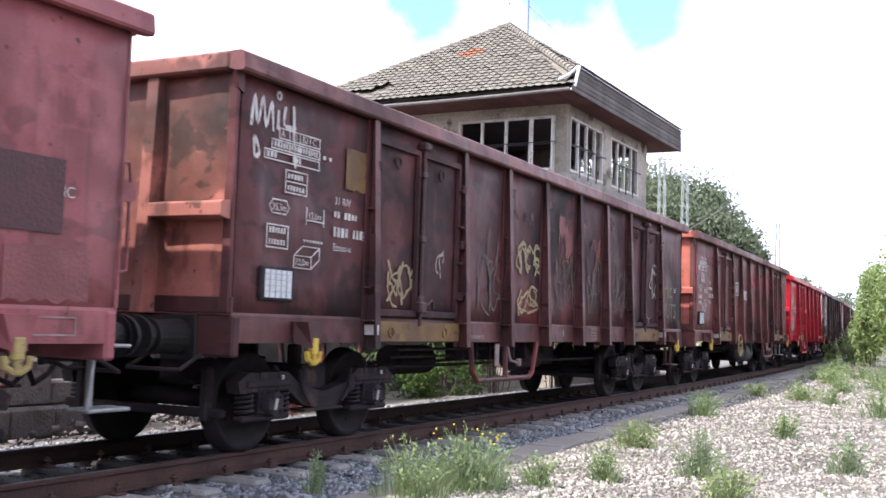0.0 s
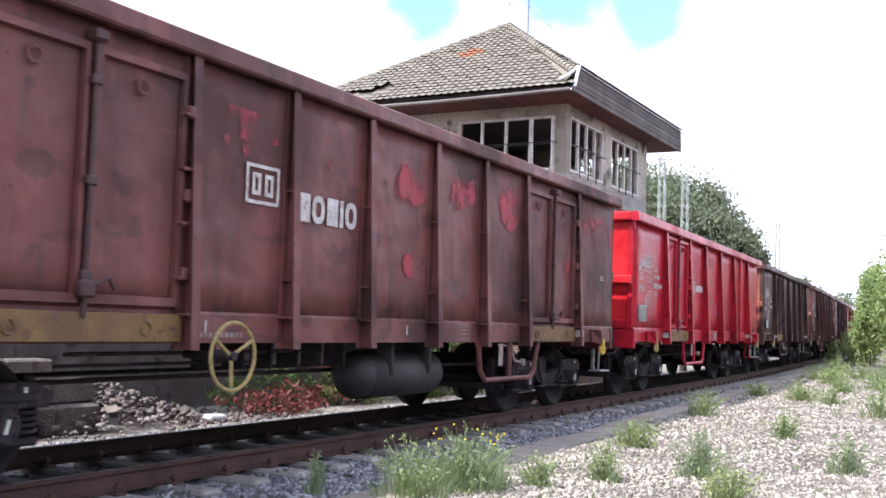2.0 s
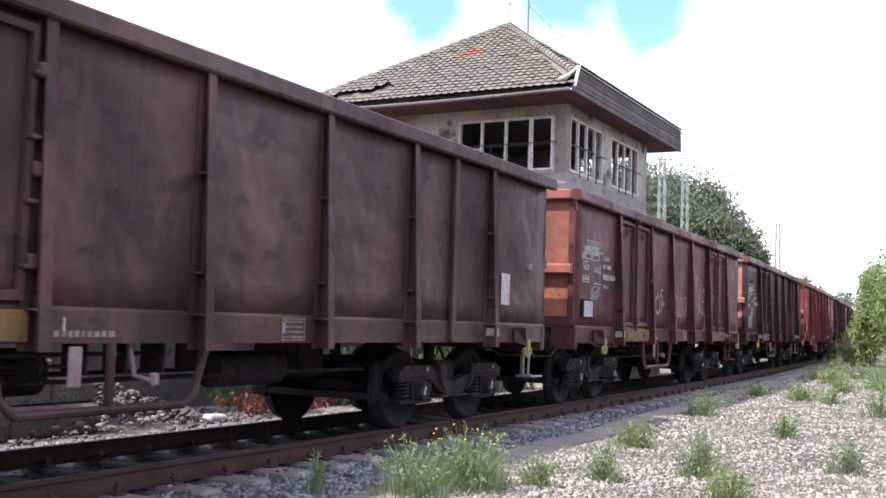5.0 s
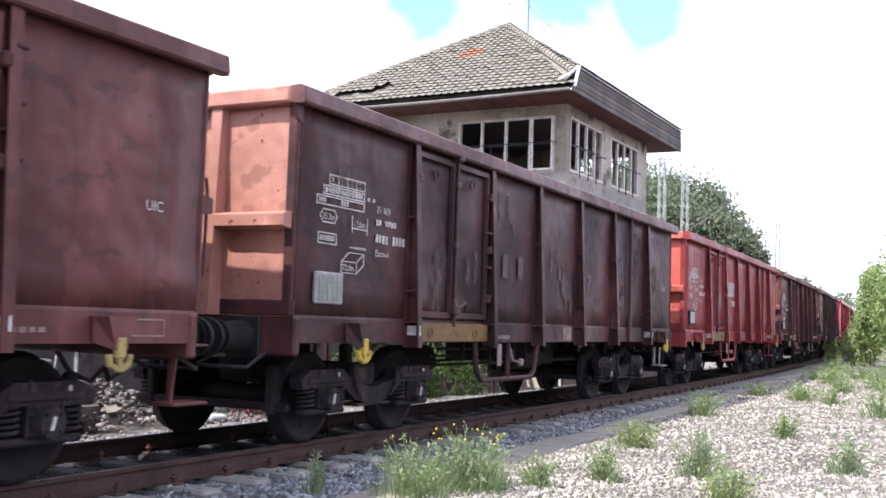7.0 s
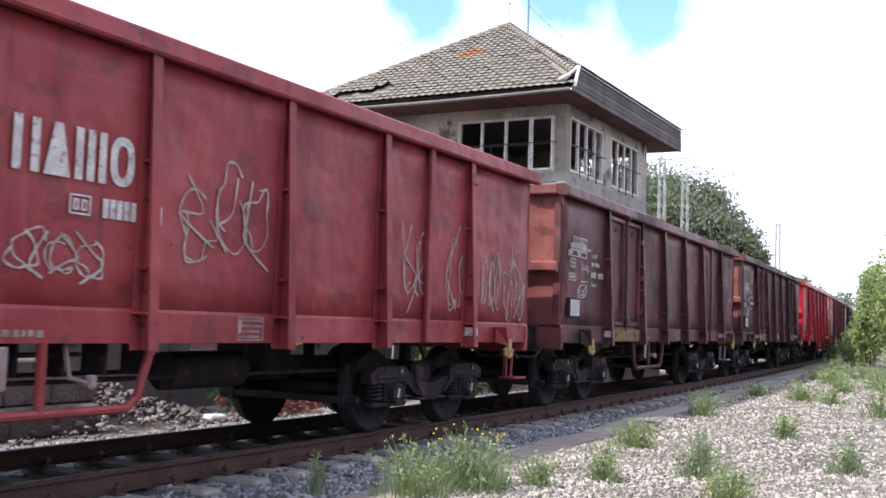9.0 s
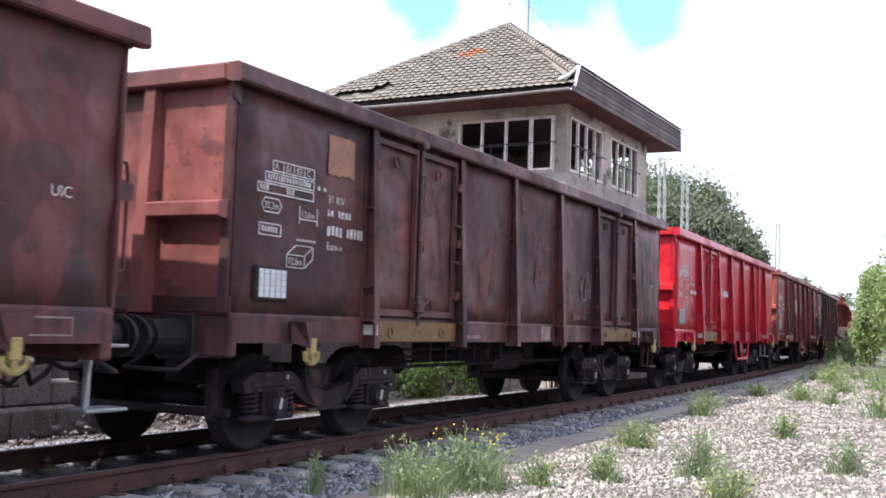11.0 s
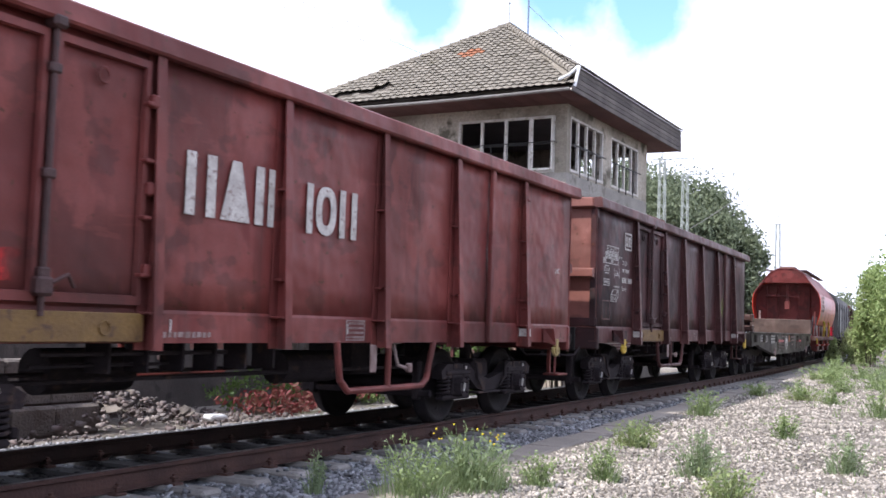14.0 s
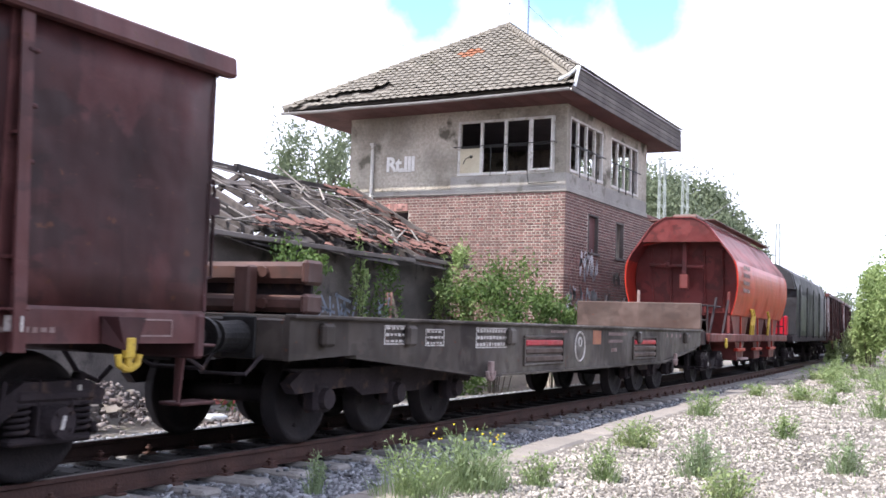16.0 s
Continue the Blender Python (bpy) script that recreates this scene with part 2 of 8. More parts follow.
    def ring(self, c, axis, r, tr, n=20, k=6):
        """A torus round an axis (0, 1 or 2)."""
        c = Vector(c)
        vs, fs = [], []
        for i in range(n):
            a = 6.2832 * i / n
            for j in range(k):
                b = 6.2832 * j / k
                rad, h = r + tr * math.cos(b), tr * math.sin(b)
                q = [rad * math.cos(a), rad * math.sin(a)]
                q.insert(axis, h)
                vs.append(c + Vector(q))
                fs.append((i * k + j, (i + 1) % n * k + j, (i + 1) % n * k + (j + 1) % k, i * k + (j + 1) % k))
        return self.add(vs, fs)

    def data(self, name, mat, smooth=False):
        me = bpy.data.meshes.new(name)
        me.from_pydata(self.v, [], self.f)
        bm = bmesh.new()
        bm.from_mesh(me)
        if len(bm.faces) < 4000:
            bmesh.ops.recalc_face_normals(bm, faces=bm.faces)
        bm.to_mesh(me)
        bm.free()
        me.materials.append(mat)
        if smooth:
            me.polygons.foreach_set("use_smooth", [True] * len(me.polygons))
        return me


def part(name, mesh, mat, parent=None, label="", kind="", smooth=False, m=None):
    """Links one mesh object under a thing or a part; mesh: a Mesh, or mesh data to share."""
    ob = new(name, mesh.data(name, mat, smooth) if isinstance(mesh, Mesh) else mesh)
    if parent is not None:
        ob.parent = parent
    if m is not None:
        ob.matrix_basis = m
    return tagged(ob, label, kind=kind)


def thing(name, label, category, m=None, group="", kind=""):
    ob = new(name)
    ob.empty_display_size = 0.3
    if m is not None:
        ob.matrix_basis = m
    return tagged(ob, label, category, group, kind)


# ---------------------------------------------------------------- the line of the track
D0, K2, K3, XBEND = 6.969, 0.00223, -0.00003, 62.0


def track_y(x):
    if x > XBEND:
        return track_y(XBEND) + (K2 * XBEND + K3 * XBEND ** 2 / 2) * (x - XBEND) + 0.0006 * (x - XBEND) ** 2
    if x < -5:
        return track_y(-5) + track_slope(-5) * (x + 5)
    return D0 + K2 * x * x / 2 + K3 * x ** 3 / 6


def track_slope(x):
    if x > XBEND:
        return K2 * XBEND + K3 * XBEND ** 2 / 2 + 0.0012 * (x - XBEND)
    x = max(-5.0, x)
    return K2 * x + K3 * x * x / 2


_xs = np.arange(-260.0, 330.0, 0.25)
_ys = np.array([track_y(float(a)) for a in _xs])
_arc = np.concatenate(([0.0], np.cumsum(np.hypot(np.diff(_xs), np.diff(_ys)))))
_arc -= np.interp(0.0, _xs, _arc)


def on_track(s):
    x = float(np.interp(s, _arc, _xs))
    return Vector((x, track_y(x), 0.0))


def strip(sections, x0, x1, step):
    """A surface swept along the track: sections of (offset, z) across it."""
    me = Mesh()
    xs = np.arange(x0, x1 + 0.01, step)
    n = len(sections)
    for x in xs:
        sl = track_slope(float(x))
        nx, ny = -sl / math.hypot(1, sl), 1 / math.hypot(1, sl)
        for o, z in sections:
            me.v.append((float(x) + nx * o, track_y(float(x)) + ny * o, z))
    for i in range(len(xs) - 1):
        for j in range(n - 1):
            a = i * n + j
            me.f.append((a, a + n, a + n + 1, a + 1))
    return me

# ---------------------------------------------------------------- ground and track
GROUND = rough_mat("stony_ground", (0.2, 0.18, 0.16), (0.28, 0.25, 0.225), 0.8, 30, 0.95, bump=0.6, dist=0.03, third=(0.09, 0.10, 0.045))
GRAVEL = rough_mat("grey_gravel_bed", (0.17, 0.15, 0.128), (0.25, 0.22, 0.19), 1.3, 30, 0.95, bump=1.0, dist=0.04, third=(0.13, 0.125, 0.085))
BALLAST = rough_mat("ballast_bed", (0.10, 0.105, 0.12), (0.17, 0.175, 0.19), 3.0, 18, 0.9, bump=1.0, dist=0.06, third=(0.12, 0.10, 0.085))
# stone between the rails, with the train's shade darkened into its colour
SHADED_STONE = rough_mat("oil_darkened_stone", (0.035, 0.033, 0.034), (0.06, 0.056, 0.056), 2.0, 60, 0.85, bump=0.3, dist=0.004, island=0.5)
STONE = rough_mat("crushed_blue_grey_stone", (0.19, 0.193, 0.212), (0.28, 0.286, 0.305), 2.0, 70, 0.85, bump=0.3, dist=0.004, island=0.65)
PEBBLE = rough_mat("pale_gravel_stone", (0.3, 0.272, 0.243), (0.44, 0.4, 0.355), 1.1, 70, 0.85, bump=0.3, dist=0.003, island=0.55)
RUST = rough_mat("rusty_rail_steel", (0.05, 0.021, 0.017), (0.08, 0.035, 0.027), 3.0, 40, 0.8, third=(0.06, 0.028, 0.022))
# far rail steel coloured darker for the shade under the train
SHADED_RUST = rough_mat("oily_dark_rail_steel", (0.03, 0.018, 0.016), (0.045, 0.025, 0.02), 3.0, 40, 0.8, gloss=0.2)
RAILHEAD = rough_mat("rolled_rail_head", (0.20, 0.18, 0.175), (0.13, 0.115, 0.11), 2.0, 60, 0.42, 0.7)
SLEEPER = rough_mat("grey_sleeper_concrete", (0.27, 0.25, 0.24), (0.36, 0.335, 0.32), 2.0, 40, 0.9, third=(0.10, 0.085, 0.075), by_object=0.2)
def shade_middle(m, half):
    """Shade under the train painted dark on the middle of a sleeper, with a ragged edge."""
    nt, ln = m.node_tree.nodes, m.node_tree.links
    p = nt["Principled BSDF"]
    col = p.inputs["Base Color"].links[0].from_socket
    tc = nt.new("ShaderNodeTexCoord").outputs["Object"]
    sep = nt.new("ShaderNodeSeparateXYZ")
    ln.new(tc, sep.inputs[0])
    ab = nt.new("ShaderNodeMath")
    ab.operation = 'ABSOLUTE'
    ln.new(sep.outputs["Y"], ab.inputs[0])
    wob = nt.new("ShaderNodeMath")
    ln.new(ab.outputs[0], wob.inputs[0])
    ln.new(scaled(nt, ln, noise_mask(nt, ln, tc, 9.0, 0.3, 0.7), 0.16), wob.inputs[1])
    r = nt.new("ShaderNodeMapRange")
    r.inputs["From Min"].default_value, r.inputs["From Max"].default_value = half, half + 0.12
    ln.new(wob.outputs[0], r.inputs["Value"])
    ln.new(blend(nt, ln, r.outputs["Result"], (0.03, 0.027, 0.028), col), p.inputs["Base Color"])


shade_middle(SLEEPER, 0.72)
CONCRETE = rough_mat("weathered_concrete", (0.30, 0.28, 0.255), (0.40, 0.375, 0.34), 1.2, 40, 0.9, third=(0.20, 0.185, 0.16))
KERB = rough_mat("worn_kerb_concrete", (0.2, 0.175, 0.155), (0.28, 0.25, 0.22), 1.2, 50, 0.9, third=(0.22, 0.2, 0.175), by_object=0.12)
STUCCO = rough_mat("stained_grey_render", (0.29, 0.258, 0.21), (0.58, 0.525, 0.44), 0.7, 14, 0.95, third=(0.13, 0.118, 0.09), bump=0.8, dist=0.02)
MORTAR = rough_mat("pale_mortar", (0.56, 0.5, 0.43), (0.42, 0.37, 0.32), 2.0, 40, 0.95)
BRICK = rough_mat("dark_red_brick", (0.2, 0.105, 0.092), (0.28, 0.16, 0.14), 3.0, 60, 0.85, third=(0.3, 0.1, 0.085), by_object=0.42, island=0.35)
ROOFTILE = rough_mat("mossy_grey_roof_tile", (0.185, 0.166, 0.138), (0.255, 0.23, 0.194), 1.4, 40, 0.85, third=(0.12, 0.11, 0.08), by_object=0.15, island=0.15)
REDTILE = rough_mat("broken_red_roof_tile", (0.15, 0.068, 0.054), (0.2, 0.105, 0.085), 2.0, 40, 0.85, third=(0.12, 0.09, 0.07), by_object=0.4)
OLDWOOD = rough_mat("grey_weathered_timber", (0.085, 0.072, 0.062), (0.16, 0.14, 0.12), 2.0, 50, 0.9, third=(0.04, 0.035, 0.03), by_object=0.45)
SOFFIT = rough_mat("brown_red_soffit_boards", (0.12, 0.052, 0.05), (0.16, 0.072, 0.068), 1.5, 40, 0.85, by_object=0.2)
FASCIA = rough_mat("dark_weathered_fascia_boards", (0.095, 0.08, 0.074), (0.16, 0.138, 0.126), 1.2, 50, 0.85, by_object=0.3)
WINPAINT = rough_mat("white_window_paint", (0.72, 0.70, 0.66), (0.6, 0.57, 0.52), 3.0, 40, 0.6, third=(0.4, 0.36, 0.3))
ZINC = rough_mat("pale_zinc_gutter", (0.45, 0.44, 0.43), (0.34, 0.33, 0.32), 2.5, 50, 0.5, 0.4)
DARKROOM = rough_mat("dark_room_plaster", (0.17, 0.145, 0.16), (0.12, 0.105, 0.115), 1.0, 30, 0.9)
GLASS, _n, _l, _p = nodes_of("window_glass")
_p.inputs["Base Color"].default_value = (0.9, 0.93, 0.92, 1)
_p.inputs["Roughness"].default_value = 0.03
_p.inputs["Transmission Weight"].default_value = 0.85
_p.inputs["IOR"].default_value = 1.45


def leaf_mat(name, a, b, trans=0.35):
    m, nt, ln, p = nodes_of(name)
    rnd = nt.new("ShaderNodeNewGeometry").outputs["Random Per Island"]
    col = blend(nt, ln, rnd, a, b)
    ln.new(col, p.inputs["Base Color"])
    p.inputs["Roughness"].default_value = 0.6
    tr = nt.new("ShaderNodeBsdfTranslucent")
    mx = nt.new("ShaderNodeMixShader")
    mx.inputs[0].default_value = trans
    ln.new(col, tr.inputs["Color"])
    out = nt["Material Output"]
    ln.new(p.outputs["BSDF"], mx.inputs[1])
    ln.new(tr.outputs["BSDF"], mx.inputs[2])
    ln.new(mx.outputs["Shader"], out.inputs["Surface"])
    return m


LEAF = leaf_mat("green_leaf", (0.05, 0.10, 0.022), (0.13, 0.2, 0.05))
LEAF_LIGHT = leaf_mat("light_green_leaf", (0.15, 0.225, 0.07), (0.33, 0.41, 0.165))
LEAF_DARK = leaf_mat("dark_tree_leaf", (0.12, 0.15, 0.095), (0.21, 0.255, 0.155))
LEAF_RED = leaf_mat("reddish_weed_leaf", (0.2, 0.03, 0.038), (0.14, 0.06, 0.04))
GRASS = leaf_mat("grass_blade", (0.14, 0.2, 0.085), (0.28, 0.35, 0.18), 0.35)
GRASS_GREY = leaf_mat("grey_green_weed", (0.16, 0.22, 0.11), (0.28, 0.35, 0.2), 0.35)
DRYLEAF = leaf_mat("yellow_green_weed", (0.18, 0.23, 0.085), (0.32, 0.37, 0.17), 0.35)
FLOWER = rough_mat("yellow_flower", (0.75, 0.6, 0.03), (0.65, 0.5, 0.02), 20, 80, 0.7)
BARK = rough_mat("bark", (0.08, 0.065, 0.05), (0.12, 0.1, 0.08), 4, 40, 0.95)


def kerb_y(x):
    return 4.1 + 0.0715 * x


me = Mesh()
me.add([(-1500, -1500, -0.44), (2500, -1500, -0.44), (2500, 2500, -0.44), (-1500, 2500, -0.44)], [(0, 1, 2, 3)])
tagged(part("ground", me, GROUND), "stony waste ground to the horizon", "ground", kind="structure")
tagged(part("ballast_bed", strip([(-3.0, -0.43), (-2.3, -0.27), (-1.6, -0.235), (-1.0, -0.225), (0, -0.24), (1.0, -0.225), (1.6, -0.235), (2.2, -0.29), (3.4, -0.43)], -40, 270, 1.0), BALLAST),
       "blue-grey crushed stone track bed", "ballast", kind="structure")
me = Mesh()
_gx = [-60.0] + [k * 1.0 for k in range(0, 41)] + [60.0, 100.0, 230.0]
for _x in _gx:
    for _k in range(9):
        _yy = kerb_y(_x) - 0.45 - _k * _k * 0.25 - (45 if _k == 8 else 0)
        _h = -0.125 + 0.03 * noise.noise((_x * 0.35, _yy * 0.5, 3.0)) - (0.02 if _k else 0.0)
        me.v.append((_x, _yy, _h))
for _i in range(len(_gx) - 1):
    for _k in range(8):
        _a = _i * 9 + _k
        me.f.append((_a, _a + 9, _a + 10, _a + 1))
tagged(part("pavement", me, GRAVEL, smooth=True), "pale grey gravel platform with weeds", "gravel", kind="structure")

track = thing("railway_track", "single railway track with rusty rails on sleepers", "track", kind="structure")
for s, nm in ((-1, "near"), (1, "far")):
    c = 0.7535 * s
    prof = [(c - 0.07, -0.172), (c - 0.07, -0.162), (c - 0.012, -0.14), (c - 0.009, -0.045), (c - 0.035, -0.034), (c - 0.036, -0.008), (c - 0.028, -0.001),
            ]
    prof2 = [(c - 0.028, -0.001), (c + 0.028, -0.001)]
    prof3 = [(c + 0.028, -0.001), (c + 0.036, -0.008), (c + 0.035, -0.034), (c + 0.009, -0.045), (c + 0.012, -0.14), (c + 0.07, -0.162), (c + 0.07, -0.172)]
    rm = RUST if s < 0 else SHADED_RUST
    rail = part("rail", strip(prof, -40, 270, 1.0), rm, track, "rust-brown rail with rolled head")
    part("rail_side", strip(prof3, -40, 270, 1.0), rm, rail)
    part("rail_head", strip(prof2, -40, 270, 1.0), RAILHEAD, rail)
_sl = Mesh()
_sl.box(-0.13, 0.13, -1.3, 1.3, -0.36, -0.176, 0.03)
_sl_data = _sl.data("sleeper", SLEEPER)
_cl = Mesh()
_cl.box(-0.06, 0.06, -0.06, 0.06, -0.192, -0.155, 0.012)
_cl.cyl((0, 0, -0.16), (0, 0, -0.085), 0.018, n=8)
_cl.box(-0.03, 0.03, -0.03, 0.03, -0.13, -0.105, 0.008)
_cl_data = _cl.data("rail_clip", RUST)
for _k in range(115):
    x = 2.12 + 0.645 * _k
    a = math.degrees(math.atan(track_slope(x)))
    m = pose(x, track_y(x), random.uniform(-0.008, 0.004), 0, 0, a + random.uniform(-0.6, 0.6))
    part("sleeper", _sl_data, None, track, m=m)
    if x < 48:
        for o in (-0.87, -0.64, 0.64, 0.87) if x < 22 else (-0.87,):
            part("rail_clip", _cl_data, None, track, m=m @ pose(0, o, 0))

_kd = []
for _v in range(3):
    me = Mesh()
    me.box(0.008, 0.992, -0.43, 0.0, -0.45, -0.105, 0.018 + 0.006 * _v)
    _kd.append(me.data("kerb_slab", KERB))
kerb = thing("platform_kerb", "worn concrete kerb slabs along the old platform", "kerb", kind="structure")
for _k in range(-3, 60):
    x = _k * 1.0
    part("kerb_slab", _kd[_k % 3], None, kerb, m=pose(x, kerb_y(x) + random.uniform(-0.015, 0.015), random.uniform(-0.03, 0.0) - (0.02 if x > 24 else 0), random.uniform(-1.2, 1.2), random.uniform(-0.6, 0.6), math.degrees(math.atan(0.0715)) + random.uniform(-0.5, 0.5)))


# ---------------------------------------------------------------- scattered stones
def stone_templates(rng, n, squash):
    """Broken angular stones: skewed blocks with one corner knocked off."""
    base = np.array([(x, y, z) for z in (-1, 1) for y in (-1, 1) for x in (-1, 1)]) * 0.62
    faces = np.array([(0, 2, 3), (0, 3, 1), (4, 5, 7), (4, 7, 6), (0, 1, 5), (0, 5, 4), (2, 6, 7), (2, 7, 3), (0, 4, 6), (0, 6, 2), (1, 3, 7), (1, 7, 5)])
    out = []
    for _ in range(n):
        v = base * np.array([rng.uniform(0.8, 1.45), rng.uniform(0.7, 1.1), squash * rng.uniform(0.8, 1.3)]) + rng.uniform(-0.28, 0.28, (8, 3))
        v[rng.randint(4, 8)] *= rng.uniform(0.3, 0.7)
        out.append(v)
    return out, faces


def scatter(name, pts, sizes, mat, label, category, squash=0.7, seed=1):
    """Many stones in one mesh, each turned and shaped a little differently."""
    rng = np.random.RandomState(seed)
    tm, faces = stone_templates(rng, 24, squash)
    n = len(pts)
    tm = np.array(tm)[rng.randint(0, 24, n)]
    a = rng.uniform(0, 6.2832, n)
    b = rng.uniform(-0.9, 0.9, n)
    ca, sa, cb, sb = np.cos(a), np.sin(a), np.cos(b), np.sin(b)
    x, y, z = tm[..., 0], tm[..., 1], tm[..., 2]
    y, z = y * cb[:, None] - z * sb[:, None], y * sb[:, None] + z * cb[:, None]
    x, y = x * ca[:, None] - y * sa[:, None], x * sa[:, None] + y * ca[:, None]
    v = np.stack([x, y, z], -1) * np.asarray(sizes)[:, None, None] + np.asarray(pts)[:, None, :]
    f = (faces[None] + 8 * np.arange(n)[:, None, None]).reshape(-1, 3)
    v = v.reshape(-1, 3)
    me = bpy.data.meshes.new(name)
    me.vertices.add(len(v))
    me.vertices.foreach_set("co", v.astype(np.float32).ravel())
    me.loops.add(f.size)
    me.loops.foreach_set("vertex_index", f.astype(np.int32).ravel())
    me.polygons.add(len(f))
    me.polygons.foreach_set("loop_start", np.arange(0, f.size, 3, dtype=np.int32))
    me.update(calc_edges=True)
    me.validate()
    me.materials.append(mat)
    return tagged(new(name, me), label, category, kind="stuff")


_rng = np.random.RandomState(5)


def ballast_points(n, x0, x1, o0, o1, bias=1.6):
    x = x0 + (x1 - x0) * _rng.uniform(0, 1, n) ** bias
    o = _rng.uniform(o0, o1, n)
    y = np.array([track_y(float(a)) for a in x]) + o
    keep = (np.abs(np.abs(o) - 0.7535) > 0.12) & (y > np.array([kerb_y(float(a)) for a in x]) + 0.02)
    ph = np.abs(((x - 2.12) / 0.645 + 0.5) % 1.0 - 0.5) * 0.645
    low = (ph < 0.15) & (np.abs(o) < 1.32)
    keep &= ~(low & (_rng.uniform(0, 1, n) < 0.93))
    z = np.interp(np.abs(o), [0, 1.0, 1.6, 2.3, 3.2], [-0.25, -0.238, -0.243, -0.28, -0.40]) + _rng.uniform(-0.012, 0.022, n) + low * 0.05
    return np.stack([x, y, z], 1)[keep]


_pts = np.concatenate([ballast_points(15000, 3.5, 17, -2.6, -0.85, 1.2), ballast_points(9000, 6.0, 30, 0.85, 3.2), ballast_points(9000, 15, 42, -2.6, -0.85, 1.4)])
scatter("ballast_stones", _pts, 0.015 + 0.024 * _rng.uniform(0, 1, len(_pts)) ** 1.5, STONE, "loose crushed blue-grey ballast stones", "ballast", seed=2)
# stones and bed between the rails carry the train's shade in their colour
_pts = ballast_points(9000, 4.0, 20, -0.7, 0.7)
scatter("oily_ballast_stones", _pts, _rng.uniform(0.018, 0.042, len(_pts)), SHADED_STONE, "ballast stones between the rails, coloured dark as train shade", "ballast", seed=4)
tagged(part("oily_track_bed", strip([(-0.66, -0.224), (0, -0.235), (0.66, -0.224)], -40, 120, 1.0), SHADED_STONE), "track bed between the rails, coloured dark as train shade", "ballast", kind="structure")
_n = 62000
_x = 6.0 + 36 * _rng.uniform(0, 1, _n) ** 2.0
_y = np.array([kerb_y(float(a)) for a in _x]) - 0.46 - _rng.uniform(0, 1, _n) ** 1.1 * (3.2 + 0.3 * (_x - 6))
_z = np.array([-0.143 + 0.03 * noise.noise((a * 0.35, b * 0.5, 3.0)) for a, b in zip(_x.tolist(), _y.tolist())])
_s = 0.008 + 0.022 * _rng.uniform(0, 1, _n) ** 2.4 + 0.0003 * (_x - 6)
scatter("gravel_stones", np.stack([_x, _y, _z + _s * 0.3], 1), _s, PEBBLE, "loose pale grey and beige gravel", "gravel", seed=3)


# ---------------------------------------------------------------- plants
def blades(mesh, cx, cy, z, n, h, r, rng, lean=0.6, width=0.006):
    for _ in range(n):
        a = rng.uniform(0, 6.2832)
        d = r * math.sqrt(rng.random())
        x, y = cx + d * math.cos(a), cy + d * math.sin(a)
        hh = h * rng.uniform(0.25, 1.0) * (1 - 0.7 * (d / max(r, 0.01)) ** 1.5)
        b = rng.uniform(0, 6.2832)
        l = lean * hh * rng.uniform(0.1, 1.0)
        dx, dy = l * math.cos(a + rng.uniform(-1, 1)), l * math.sin(a + rng.uniform(-1, 1))
        wx, wy = width * math.cos(b), width * math.sin(b)
        k = len(mesh.v)
        mesh.v += [(x - wx, y - wy, z), (x + wx, y + wy, z), (x + dx * 0.4 + wx * 0.8, y + dy * 0.4 + wy * 0.8, z + hh * 0.6), (x + dx * 0.4 - wx * 0.8, y + dy * 0.4 - wy * 0.8, z + hh * 0.6), (x + dx, y + dy, z + hh)]
        mesh.f += [(k, k + 1, k + 2, k + 3), (k + 3, k + 2, k + 4)]


def leaf(mesh, x, y, z, size, rng, up=0.3):
    d = Vector((rng.gauss(0, 1), rng.gauss(0, 1), rng.gauss(0, 1) * 0.7 + up)).normalized()
    u = d.orthogonal().normalized()
    u.rotate(Matrix.Rotation(rng.uniform(0, 6.28), 3, d))
    w = d.cross(u)
    l, b = size * rng.uniform(0.7, 1.2), size * rng.uniform(0.3, 0.5)
    c = Vector((x, y, z))
    k = len(mesh.v)
    mesh.v += [tuple(c - u * l), tuple(c + w * b + d * b * 0.2), tuple(c + u * l), tuple(c - w * b + d * b * 0.2)]
    mesh.f += [(k, k + 1, k + 2), (k, k + 2, k + 3)]


def raw_part(name, mesh, mat, parent=None, label="", kind=""):
    me = bpy.data.meshes.new(name)
    me.from_pydata(mesh.v, [], mesh.f)
    me.materials.append(mat)
    ob = new(name, me)
    if parent is not None:
        ob.parent = parent
    return tagged(ob, label, kind=kind)


def herb(stems, foliage, cx, cy, z, n, h, r, rng, size):
    """A branching weed: stems that fan out of one root, with narrow leaves all along them."""
    for _ in range(n):
        a = rng.uniform(0, 6.2832)
        out = r * rng.uniform(0.1, 1.25)
        hh = h * rng.uniform(0.55, 1.0) * (1.12 - 0.45 * out / (r * 1.25))
        bx, by = cx + 0.3 * r * rng.gauss(0, 0.6), cy + 0.3 * r * rng.gauss(0, 0.6)
        pts = [Vector((bx + out * math.cos(a) * t ** 1.3, by + out * math.sin(a) * t ** 1.3, z + hh * t)) for t in (0, 0.35, 0.7, 1.0)]
        for p, q in zip(pts, pts[1:]):
            stems.cyl(p, q, size * 0.11, n=3, cap=False)
        for k in range(16):
            t = rng.uniform(0.12, 1.02)
            p = Vector((bx + out * math.cos(a) * t ** 1.3, by + out * math.sin(a) * t ** 1.3, z + hh * t))
            leaf(foliage, p.x + rng.gauss(0, size * 0.8), p.y + rng.gauss(0, size * 0.8), p.z, size, rng, up=0.6)


